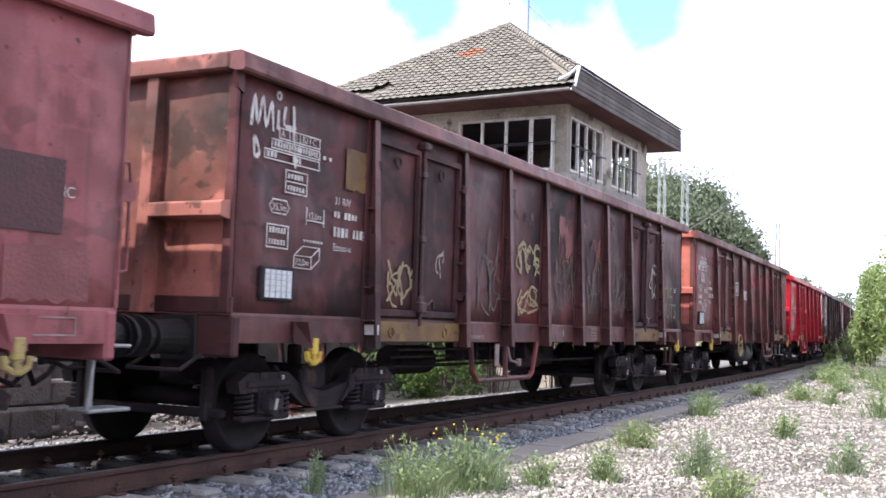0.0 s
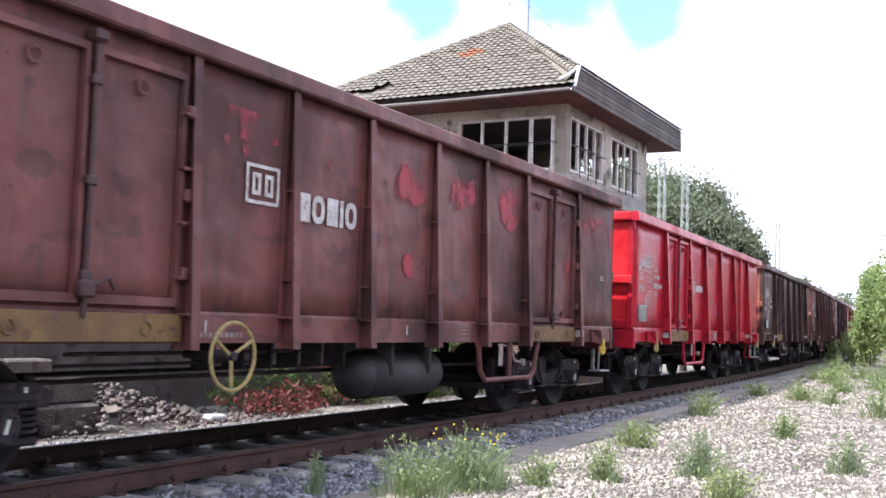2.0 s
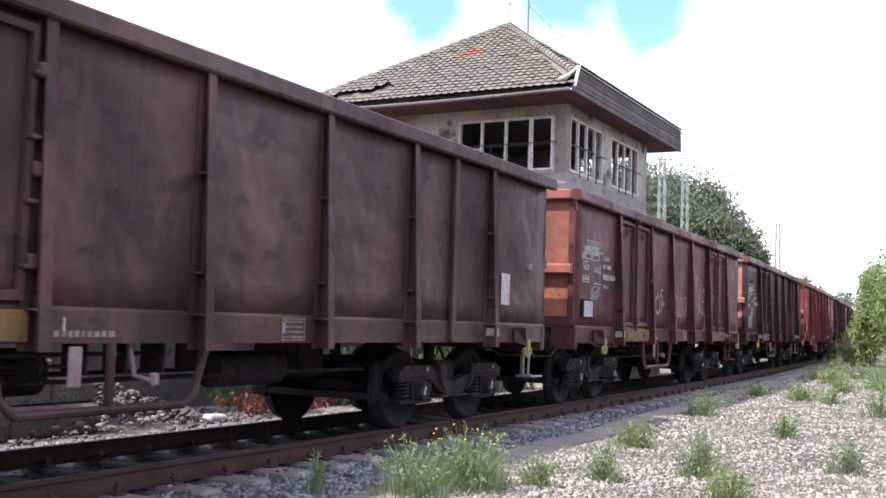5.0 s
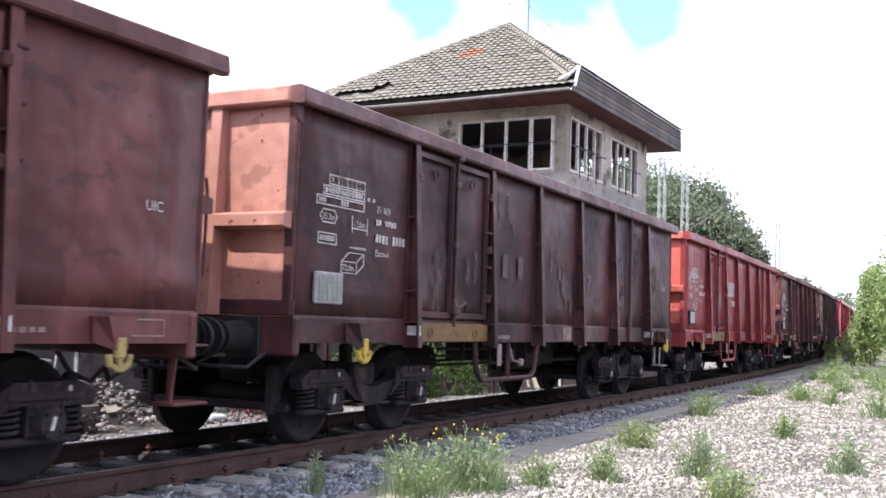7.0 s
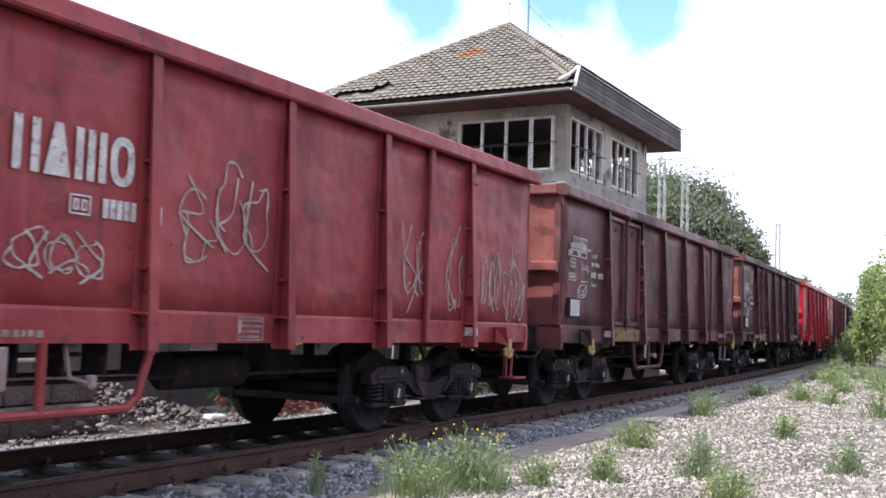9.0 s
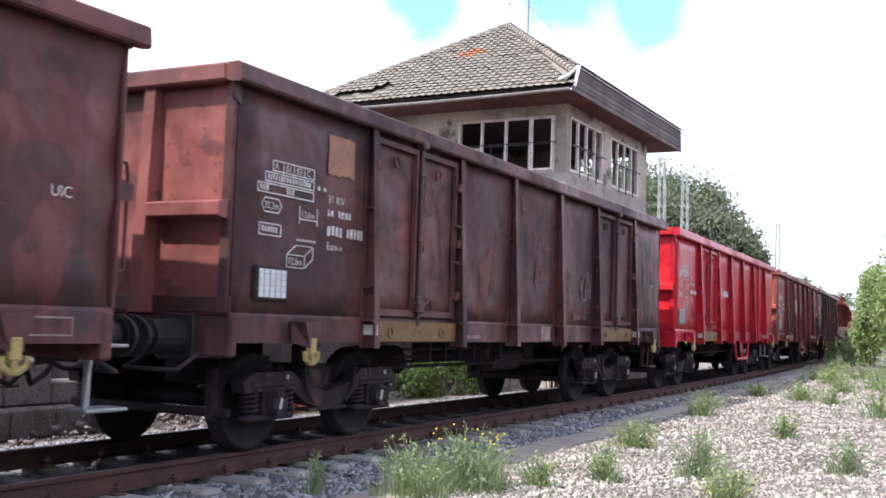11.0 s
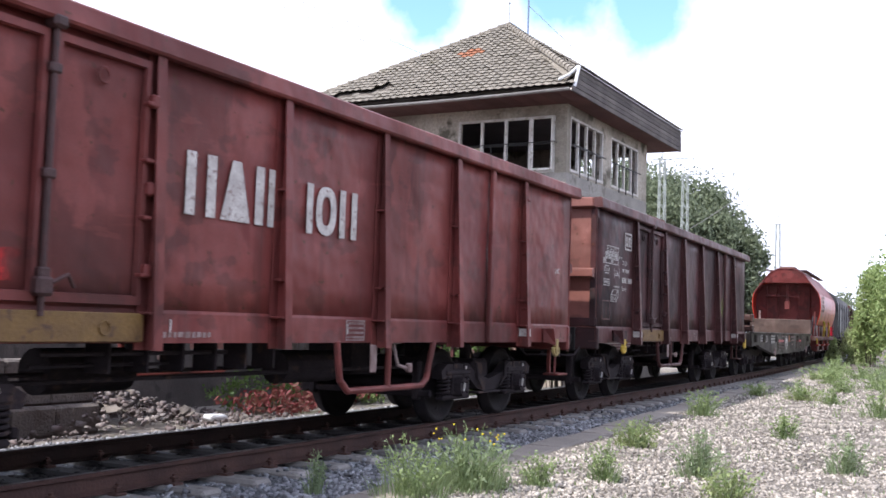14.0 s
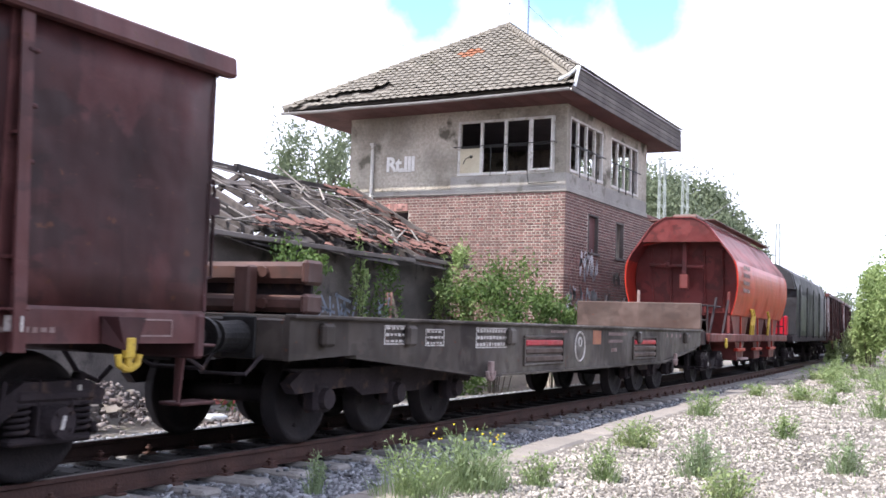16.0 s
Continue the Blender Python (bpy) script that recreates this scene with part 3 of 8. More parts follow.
GRASS_BRIGHT = leaf_mat("bright_weed_leaf", (0.16, 0.23, 0.085), (0.31, 0.39, 0.17), 0.35)
_fh = Mesh()
_fh.ball((0, 0, 0), 0.009, 6, 4)
shared_head = _fh.data("flower_head", FLOWER)
TUFTS = [(7.2, 4.18, 0.45, 0.36, 520, 0), (7.85, 4.0, 0.5, 0.36, 480, 1), (8.4, 3.62, 0.27, 0.2, 200, 0), (9.15, 3.28, 0.33, 0.17, 220, 0), (11.95, 3.9, 0.36, 0.28, 240, 3), (17.13, 4.45, 0.42, 0.3, 260, 0),
         (10.05, 2.65, 0.40, 0.26, 380, 2), (8.75, 2.08, 0.3, 0.24, 200, 3), (14.4, 2.66, 0.33, 0.18, 200, 0), (11.25, 1.48, 0.36, 0.24, 240, 2), (23.0, 3.9, 0.4, 0.6, 420, 3), (27.0, 3.65, 0.45, 0.6, 420, 0),
         (19.5, 2.0, 0.45, 0.6, 500, 0), (6.95, 4.93, 0.3, 0.1, 90, 2), (23.7, 5.0, 0.3, 0.4, 200, 3), (22.3, 3.2, 0.3, 0.35, 200, 0), (29.6, 3.0, 0.5, 1.0, 600, 0), (34.0, 5.2, 0.4, 1.2, 600, 3),
         (26.0, 2.4, 0.45, 0.5, 300, 0), (31.5, 4.6, 0.4, 0.6, 300, 3), (36.5, 4.3, 0.5, 0.9, 400, 0), (39.5, 5.6, 0.4, 0.8, 320, 3), (21.2, 1.5, 0.5, 0.5, 300, 2), (33.0, 3.2, 0.6, 0.7, 350, 2), (38.0, 3.4, 0.6, 0.9, 400, 3), (43.0, 6.0, 0.5, 0.9, 320, 0)]
_grass_mats = {0: GRASS, 1: GRASS, 2: GRASS_GREY, 3: DRYLEAF}
for gx, gy, gh, gr, gn, kind_ in TUFTS:
    rg = random.Random(int(gx * 100))
    if gx > 18:
        gn, gr = int(gn * 0.5), gr * 0.7
    t = thing("grass_tuft" if kind_ in (0, 2) else "weed", {0: "bright green grass tuft in the gravel", 1: "tall weed with small yellow flowers", 2: "grey-green fine-leaved weed in gravel", 3: "low yellow-green weed in the gravel"}[kind_], "plant", group="weeds on the platform")
    mm = Mesh()
    blades(mm, gx, gy, -0.16, int(gn * (1.2 if kind_ == 1 else 0.5)), gh * 1.15, gr * 0.9, rg, lean=0.9, width=0.0032 + 0.00016 * gx)
    raw_part("grass", mm, _grass_mats[kind_], t, kind="stuff")
    mm, ml = Mesh(), Mesh()
    herb(mm, ml, gx, gy, -0.16, 10 + int(gn * 0.09), gh * 1.25, gr, rg, 0.013 + 0.0009 * gx)
    raw_part("stem", mm, GRASS, t, kind="stuff")
    raw_part("foliage", ml, {0: GRASS_BRIGHT, 1: GRASS, 2: GRASS_GREY, 3: GRASS_BRIGHT}[kind_], t, kind="stuff")
    if kind_ in (1, 3):
        mm = Mesh()
        for _ in range(int(gn * 0.8)):
            a, d = rg.uniform(0, 6.28), gr * math.sqrt(rg.random())
            leaf(mm, gx + d * math.cos(a), gy + d * math.sin(a), -0.13 + gh * rg.uniform(0.05, 0.75), 0.03, rg)
        raw_part("foliage", mm, GRASS_GREY if kind_ == 1 else DRYLEAF, t, kind="stuff")
    if kind_ == 1:
        for _ in range(16):
            a, d = rg.uniform(0, 6.28), gr * math.sqrt(rg.random())
            part("flower_head", shared_head, None, t, m=pose(gx + d * math.cos(a), gy + d * math.sin(a), -0.13 + gh * rg.uniform(0.7, 1.05)))
mm = Mesh()
rg = random.Random(77)
for _ in range(420):
    x = rg.uniform(6.5, 34)
    y = kerb_y(x) - 0.6 - rg.random() ** 1.4 * (2.5 + 0.25 * x)
    blades(mm, x, y, -0.15, 7, 0.11, 0.08, rg, width=0.005 + 0.0003 * x)
tagged(raw_part("sparse_grass", mm, GRASS), "sparse short grass between the gravel", "grass", kind="stuff")


def clump_plant(name, label, category, centre, radii, leaves, size, mat, seed, trunk=True, clumps=40, group="", base=-0.44, stems=0):
    """A bush or tree: trunk with limbs, and leaves in uneven clumps."""
    rg = random.Random(seed)
    cx, cy, cz = centre
    rx, ry, rz = radii
    t = thing(name, label, category, group=group)
    if trunk:
        tm = Mesh()
        foot = Vector((cx, cy, base))
        prev, r0 = foot, max(0.05, rz * 0.07)
        top = Vector((cx + rg.uniform(-.1, .1) * rx, cy + rg.uniform(-.1, .1) * ry, cz))
        n = 5
        for i in range(n):
            q = foot.lerp(top, (i + 1) / n) + Vector((rg.uniform(-.05, .05) * rx, rg.uniform(-.05, .05) * ry, 0))
            tm.cyl(prev, q, r0 * (1 - 0.16 * i), r0 * (1 - 0.16 * (i + 1)), n=8)
            if i > 0:
                for _ in range(3):
                    a = rg.uniform(0, 6.28)
                    e = q + Vector((math.cos(a) * rx * 0.7, math.sin(a) * ry * 0.7, rz * rg.uniform(0.1, 0.5)))
                    mid = q.lerp(e, 0.5) + Vector((0, 0, rz * 0.06))
                    tm.cyl(q, mid, r0 * 0.4, r0 * 0.25, n=6)
                    tm.cyl(mid, e, r0 * 0.25, r0 * 0.06, n=6)
            prev = q
        part("trunk", tm, BARK, t)
    if stems:
        tm = Mesh()
        for _ in range(stems):
            a = rg.uniform(0, 6.28)
            d = rg.random()
            tm.cyl((cx + 0.3 * d * rx * math.cos(a), cy + 0.3 * d * ry * math.sin(a), base), (cx + 0.85 * rx * d * math.cos(a), cy + 0.85 * ry * d * math.sin(a), cz + rz * rg.uniform(0, 0.7)), 0.014, 0.004, n=5)
        part("stem", tm, BARK, t)
    mm = Mesh()
    cl = []
    for _ in range(clumps):
        a, b = rg.uniform(0, 6.28), math.asin(rg.uniform(-0.9, 1))
        d = rg.uniform(0.45, 1.0)
        cl.append((cx + rx * d * math.cos(a) * math.cos(b), cy + ry * d * math.sin(a) * math.cos(b), max(base + 0.1, cz + rz * d * math.sin(b)), rg.uniform(0.16, 0.34)))
    for _ in range(leaves):
        x, y, z, r = cl[rg.randrange(clumps)]
        g = [rg.gauss(0, 0.55) for _ in range(3)]
        leaf(mm, x + g[0] * r * rx, y + g[1] * r * ry, max(base + 0.03, z + g[2] * r * rz), size, rg)
    raw_part("crown" if trunk else "foliage", mm, mat, t)
    return t


# broad trees behind the line
for k, (c, r, nl) in enumerate((((80.5, 24.8, 8.6), (5.0, 4.3, 5.6), 27000), ((83, 21.4, 7.3), (3.8, 2.9, 5.3), 20000), ((84, 18.9, 4.7), (2.6, 2.1, 4.6), 13000), ((70, 27.0, 9.0), (6, 4.6, 7.0), 12000))):
    clump_plant("tree", "broad dark green deciduous tree beyond the tracks", "tree", c, r, nl, 0.2, LEAF_DARK, 100 + k, clumps=60, group="trees beyond the line")
for k, (c, r, nl) in enumerate((((158, 27.5, 5.5), (7, 4.5, 5.0), 3000), ((160, 23.0, 3.6), (7, 3.5, 4.2), 2500), ((165, 18, 2.5), (7, 4, 3.6), 2500))):
    clump_plant("tree", "distant dark green tree at the bend", "tree", c, r, nl, 0.42, LEAF_DARK, 120 + k, clumps=40, group="trees beyond the line")
clump_plant("tree", "slender grey-green tree behind the signal box", "tree", (37.5, 27.0, 6.8), (2.3, 2.9, 3.4), 9500, 0.13, LEAF_DARK, 130, clumps=60)
clump_plant("bush", "light green sapling beside the signal box", "bush", (42.4, 11.9, 2.2), (1.3, 1.1, 2.4), 2600, 0.11, LEAF_LIGHT, 131, clumps=34)
# hedge along the platform end
for k, (c, r, nl, s_) in enumerate((((50, 4.05, 2.6), (2.0, 1.3, 3.1), 11000, 0.11), ((52.5, 5.85, 2.1), (1.6, 0.75, 2.5), 6000, 0.11), ((46, 2.2, 2.1), (2.0, 1.2, 2.8), 7000, 0.10), ((57, 7.0, 0.6), (1.6, 0.75, 1.2), 3600, 0.09), ((43, 0.4, 2.0), (2.2, 1.5, 2.6), 5000, 0.10), ((64, 7.4, 1.2), (2.2, 0.8, 1.7), 2500, 0.11))):
    clump_plant("bush", "light green leafy bush beside the platform", "bush", c, r, nl, s_, LEAF_LIGHT if k != 3 else DRYLEAF, 140 + k, trunk=False, stems=16, clumps=70, group="bushes by the platform")
clump_plant("bush", "low yellow-green bush at the kerb", "bush", (58.5, 8.45, 0.3), (1.0, 0.4, 0.7), 1800, 0.09, DRYLEAF, 151, trunk=False, stems=12, clumps=30, group="bushes by the platform")
# an unseen tree belt added behind the camera closes the place, darkens low reflections
me = Mesh()
_rw = random.Random(55)
_ws = [(-70 + 5.0 * k, -26 + 3.0 * math.sin(k * 0.7)) for k in range(33)]
for _wx, _wy in _ws:
    _wh = 7.0 + _rw.uniform(-1.5, 2.0)
    me.v += [(_wx, _wy, -0.5), (_wx, _wy + 0.8, _wh * 0.6), (_wx, _wy - 0.8, _wh), (_wx, _wy - 5.0, _wh * 0.8), (_wx, _wy - 5.5, -0.5)]
me.f += [(5 * k + j, 5 * k + 5 + j, 5 * k + 6 + j, 5 * k + 1 + j) for k in range(32) for j in range(4)]
tagged(raw_part("backdrop", me, rough_mat("far_foliage", (0.03, 0.05, 0.02), (0.07, 0.1, 0.04), 1.2, 12, 0.95, bump=1.0, dist=0.3)), "unseen dark tree belt added to darken low reflections", "trees", kind="structure")
# shrubs between the track and the buildings
for k, (c, r, nl, mt) in enumerate((((23.3, 11.3, 1.6), (1.2, 1.3, 1.5), 5200, LEAF), ((23.5, 12.5, 2.0), (0.7, 0.6, 1.2), 1800, LEAF_LIGHT), ((24.6, 10.2, 1.2), (0.9, 0.6, 1.1), 2200, LEAF), ((20.4, 12.75, 1.4), (0.8, 0.25, 1.4), 750, LEAF),
                                   ((19.3, 12.7, 2.1), (0.22, 0.2, 1.2), 450, LEAF_LIGHT), ((16.6, 12.4, 2.3), (0.9, 0.35, 0.6), 800, LEAF), ((21.0, 11.5, 0.1), (1.6, 0.6, 0.8), 2400, LEAF), ((17.8, 11.8, 0.0), (1.5, 0.5, 0.6), 1400, LEAF_LIGHT), ((14.6, 11.2, -0.25), (1.4, 0.5, 0.32), 520, LEAF_RED),
                                   ((17.0, 11.6, -0.25), (1.6, 0.5, 0.32), 480, LEAF_RED), ((15.6, 11.9, -0.1), (1.8, 0.4, 0.5), 900, LEAF), ((25.5, 17.4, 4.9), (0.3, 0.5, 0.5), 500, LEAF))):
    clump_plant("shrub", ("green shrub growing before the old buildings" if mt is not LEAF_RED else "reddish weeds on the rubble strip"), "shrub", c, r, nl, 0.065, mt, 160 + k, trunk=False, stems=14, clumps=30, group="shrubs behind the track")


# ---------------------------------------------------------------- signal box
def wall_cells(me, u_edges, z_edges, holes, place):
    """One solid wall between edges, leaving the holes (u0, u1, z0, z1) open; place(u, d, z) puts a point."""
    us = sorted(set(u_edges) | {h[0] for h in holes} | {h[1] for h in holes})
    zs = sorted(set(z_edges) | {h[2] for h in holes} | {h[3] for h in holes})
    quads = {}
    for i in range(len(us) - 1):
        for j in range(len(zs) - 1):
            mu, mz = (us[i] + us[i + 1]) / 2, (zs[j] + zs[j + 1]) / 2
            if any(h[0] < mu < h[1] and h[2] < mz < h[3] for h in holes):
                continue
            c = [(i + a, t, j + b) for b in (0, 1) for t in (0, 1) for a in (0, 1)]
            for q in ((0, 2, 3, 1), (4, 5, 7, 6), (0, 1, 5, 4), (2, 6, 7, 3), (0, 4, 6, 2), (1, 3, 7, 5)):
                ring = tuple(c[k] for k in q)
                quads.setdefault(frozenset(ring), []).append(ring)
    rings = [r[0] for r in quads.values() if len(r) == 1]
    keys = sorted({k for r in rings for k in r})
    index = {k: n for n, k in enumerate(keys)}
    me.add([place(us[i], t, zs[j]) for i, t, j in keys], [tuple(index[k] for k in r) for r in rings])


box_ = thing("signal_box", "derelict signal box, brick below and grey render above", "building")
XF, XB, XE, YN, YS = 26.4, 33.5, 35.45, 10.75, 17.9
ZB, ZW0, ZW1, ZE = 4.98, 5.5, 7.1, 7.42
front_holes = [(11.1, 14.15, ZW0, ZW1)]
side_holes = [(26.66, 29.3, ZW0 + 0.04, ZW1), (30.0, 32.62, ZW0 + 0.04, ZW1)]
me = Mesh()
wall_cells(me, (YN, YS), (ZB, ZE), front_holes, lambda u, d, z: (XF + 0.28 * d, u, z))
part("front_wall", me, STUCCO, box_, "stained grey rendered wall")
me = Mesh()
wall_cells(me, (XF + 0.28, XB), (ZB, ZE), side_holes, lambda u, d, z: (u, YN + 0.28 * d, z))
part("side_wall", me, STUCCO, box_)
me = Mesh()
me.box(XF + 0.28, XB, YS - 0.28, YS, ZB, ZE)
part("far_wall", me, STUCCO, box_)
me = Mesh()
back_holes = [(YN + 0.45, 13.2, ZW0, ZW1)]
wall_cells(me, (YN + 0.28, YS - 0.28), (ZB, ZE), back_holes, lambda u, d, z: (XB - 0.28 * d, u, z))
part("back_wall", me, STUCCO, box_)
me = Mesh()
me.box(XF - 0.05, XB + 0.04, YN - 0.05, YN + 0.2, ZB - 0.02, ZB + 0.13, 0.015)
me.box(XF - 0.05, XF + 0.2, YN + 0.2, YS + 0.04, ZB - 0.02, ZB + 0.13, 0.015)
part("string_course", me, CONCRETE, box_, "pale concrete band")
me = Mesh()
me.box(XF - 0.012, XF + 0.02, YN, 14.35, ZB + 0.13, ZW0 - 0.02, 0.004)
me.box(XF, XB, YN - 0.012, YN + 0.02, ZB + 0.13, ZW0 - 0.02, 0.004)
part("window_apron", me, CONCRETE, box_)
me = Mesh()
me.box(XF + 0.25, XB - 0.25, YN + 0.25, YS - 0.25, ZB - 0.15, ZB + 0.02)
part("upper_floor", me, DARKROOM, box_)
# brick storey: mortar core with bricks on it
low_side = [(28.2, 29.03, 3.42, 4.54), (30.56, 31.32, 3.42, 4.54), (33.74, 34.69, 3.42, 4.54), (28.5, 29.3, 1.6, 2.1), (30.9, 31.7, 1.6, 2.1)]
low_front = [(15.75, 16.75, 3.7, 4.52)]
me = Mesh()
wall_cells(me, (YN + 0.01, YS), (-0.44, ZB - 0.02), low_front, lambda u, d, z: (XF + 0.01 + 0.35 * d, u, z))
part("mortar_core", me, MORTAR, box_)
me = Mesh()
wall_cells(me, (XF + 0.36, XE), (-0.44, ZB - 0.02), low_side, lambda u, d, z: (u, YN + 0.01 + 0.35 * d, z))
part("mortar_core", me, MORTAR, box_)
me = Mesh()
me.box(XB + 0.3, XE, YN + 0.36, YS - 2.0, -0.44, ZB - 0.02)
me.box(XB + 0.04, XE + 0.06, YN - 0.05, YS - 2.0, ZB - 0.018, ZB + 0.1, 0.01)
part("rear_extension", me, BRICK, box_)
# thin dark sheets added to stand for the dimness behind the low windows
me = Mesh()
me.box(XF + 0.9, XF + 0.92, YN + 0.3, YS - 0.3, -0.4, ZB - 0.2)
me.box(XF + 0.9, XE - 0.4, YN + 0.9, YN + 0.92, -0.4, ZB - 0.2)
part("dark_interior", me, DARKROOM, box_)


def brick_course(lo, hi, z, k, holes, emit):
    pitch = 0.125 if k % 2 else 0.25
    x = lo + (0 if k % 2 else -0.0625)
    while x < hi - 0.02:
        a, b = max(x, lo), min(x + pitch - 0.028, hi)
        if b - a > 0.03 and not any(h[0] - 0.02 < (a + b) / 2 < h[1] + 0.02 and h[2] - 0.03 < z + 0.03 < h[3] + 0.03 for h in holes):
            emit(a, b, z)
        x += pitch


_brick_data = {}
_rest_f, _rest_s = Mesh(), Mesh()
_cnt = [0, 0]
_rb = random.Random(9)


def emit_front(a, b, z):
    d = _rb.uniform(0.0, 0.006)
    near_zone = a < 12.6 and 3.45 < z
    if near_zone and _cnt[0] < 300:
        key = ("f", round(b - a, 3))
        if key not in _brick_data:
            q = Mesh()
            q.box(0, 0.02, 0, b - a, 0, 0.058, 0.004)
            _brick_data[key] = q.data("brick", BRICK)
        part("brick", _brick_data[key], None, box_, m=pose(XF - 0.004 - d, a, z))
        _cnt[0] += 1
    else:
        _rest_f.box(XF - 0.002 - d, XF + 0.012, a, b, z, z + 0.058)


def emit_side(a, b, z):
    d = _rb.uniform(0.0, 0.006)
    _rest_s.box(a, b, YN - 0.002 - d, YN + 0.012, z, z + 0.058)


for k in range(59):
    z = ZB - 0.1 - k * 0.0833
    brick_course(YN, YS, z, k, low_front, emit_front)
    brick_course(XF + 0.002, XE, z, k, low_side, emit_side)
raw_part("brickwork", _rest_f, BRICK, box_, kind="stuff")
raw_part("brickwork", _rest_s, BRICK, box_, kind="stuff")
me = Mesh()
for k in range(8):
    me.box(XF - 0.006, XF + 0.012, 15.78 + k * 0.12, 15.885 + k * 0.12, 4.53, 4.75)
part("flat_arch", me, BRICK, box_)


def window(parent, name, u0, u1, z0, z1, place, n, sash_mid, glass=True, frame_mat=None, bar=None):
    """A window of n tall lights with white frames, set in its opening; place(u, d, z): d outwards."""
    fm = frame_mat or WINPAINT

    def bx(me, a, b, d0, d1, c, e):
        p, q = place(a, d0, c), place(b, d1, e)
        lo = [min(i, j) for i, j in zip(p, q)]
        hi = [max(i, j) for i, j in zip(p, q)]
        me.box(lo[0], hi[0], lo[1], hi[1], lo[2], hi[2], 0.008)

    me = Mesh()
    bx(me, u0 + 0.002, u1 - 0.002, -0.10, 0.02, z0, z0 + 0.08)
    bx(me, u0 + 0.002, u1 - 0.002, -0.10, 0.0, z1 - 0.07, z1)
    bx(me, u0 + 0.002, u0 + 0.07, -0.10, 0.0, z0 + 0.08, z1 - 0.07)
    bx(me, u1 - 0.07, u1 - 0.002, -0.10, 0.0, z0 + 0.08, z1 - 0.07)
    w = part(name, me, fm, parent, "white-painted wooden window frame")
    for i in range(1, n):
        me = Mesh()
        c = u0 + (u1 - u0) * i / n
        bx(me, c - 0.045, c + 0.045, -0.09, -0.01, z0 + 0.08, z1 - 0.07)
        part("mullion", me, fm, w)
    me = Mesh()
    bx(me, u0 + 0.07, u1 - 0.07, -0.06, -0.045, sash_mid - 0.015, sash_mid + 0.015)
    part("glazing_bar", me, BLACK, w)
    if glass:
        for i in range(n):
            if i in glass:
                me = Mesh()
                a, b = u0 + (u1 - u0) * i / n + 0.05, u0 + (u1 - u0) * (i + 1) / n - 0.05
                bx(me, a, b, -0.056, -0.050, z0 + 0.08, z1 - 0.07)
                g = part("pane", me, GLASS, w)
                g.visible_shadow = False
    return w


wf = window(box_, "front_window", 11.1, 14.15, ZW0, ZW1, lambda u, d, z: (XF - d, u, z), 4, 6.32, glass=())
me = Mesh()
me.box(XF + 0.03, XF + 0.05, 13.44, 14.08, ZW0 + 0.08, 6.30)
part("cream_board", me, rough_mat("cream_board_paint", (0.62, 0.56, 0.40), (0.55, 0.48, 0.34), 3, 40, 0.7), wf, "cream board in place of a pane")
me = Mesh()
stroke_pts = [(XF + 0.026, 13.98, 5.85), (XF + 0.026, 13.9, 6.0), (XF + 0.026, 13.78, 6.06), (XF + 0.026, 13.72, 6.1)]
me.tube(stroke_pts, 0.014, 6)
me.ball((XF + 0.026, 13.72, 6.06), 0.05, 8, 5)
part("board_scrawl", me, BLACK, wf, "small black painted scrawl")
me = Mesh()
me.box(XF - 0.10, XF - 0.05, 11.12, 11.8, ZW0 + 0.05, ZW0 + 0.12, 0.01)
me.box(XF - 0.10, XF - 0.05, 11.12, 11.8, ZW1 - 0.1, ZW1 - 0.03, 0.01)
me.box(XF - 0.10, XF - 0.05, 11.12, 11.19, ZW0 + 0.12, ZW1 - 0.1, 0.01)
me.box(XF - 0.10, XF - 0.05, 11.73, 11.8, ZW0 + 0.12, ZW1 - 0.1, 0.01)
part("casement", me, WINPAINT, wf, "outward-set white casement")
me = Mesh()
me.tube([(XF - 0.16, 11.05, 6.34), (XF - 0.16, 14.2, 6.32)], 0.014, 6)
for y in (11.85, 12.5, 13.0):
    me.tube([(XF - 0.16, y, 6.33), (XF - 0.16, y, 5.45)], 0.011, 6)
for y in (11.05, 14.2):
    me.tube([(XF - 0.16, y, 6.33), (XF, y, 6.33)], 0.012, 6)
me.tube([(XF - 0.16, 11.85, 5.45), (XF - 0.06, 11.85, 5.2), (XF - 0.06, 11.0, 5.23)], 0.012, 6)
part("guard_rail", me, BLACK, wf, "thin iron window rail")
for a, b, c, d in back_holes:
    window(box_, "rear_window", a, b, c, d, lambda u, q, z: (XB + q, u, z), 3, 6.32, glass=())
for (a, b, c, d), gl in zip(side_holes, ((), ())):
    ws = window(box_, "side_window", a, b, c, d, lambda u, q, z: (u, YN - q, z), 4, 6.32, glass=gl)
    me = Mesh()
    me.tube([(a, YN - 0.08, 6.3), (b, YN - 0.08, 6.3)], 0.02, 6)
    for k in range(1, 4):
        me.tube([(a + (b - a) * k / 4 - 0.1, YN - 0.08, 6.3), (a + (b - a) * k / 4 - 0.1, YN - 0.08, c - 0.1)], 0.018, 6)
    part("guard_rail", me, BLACK, ws)
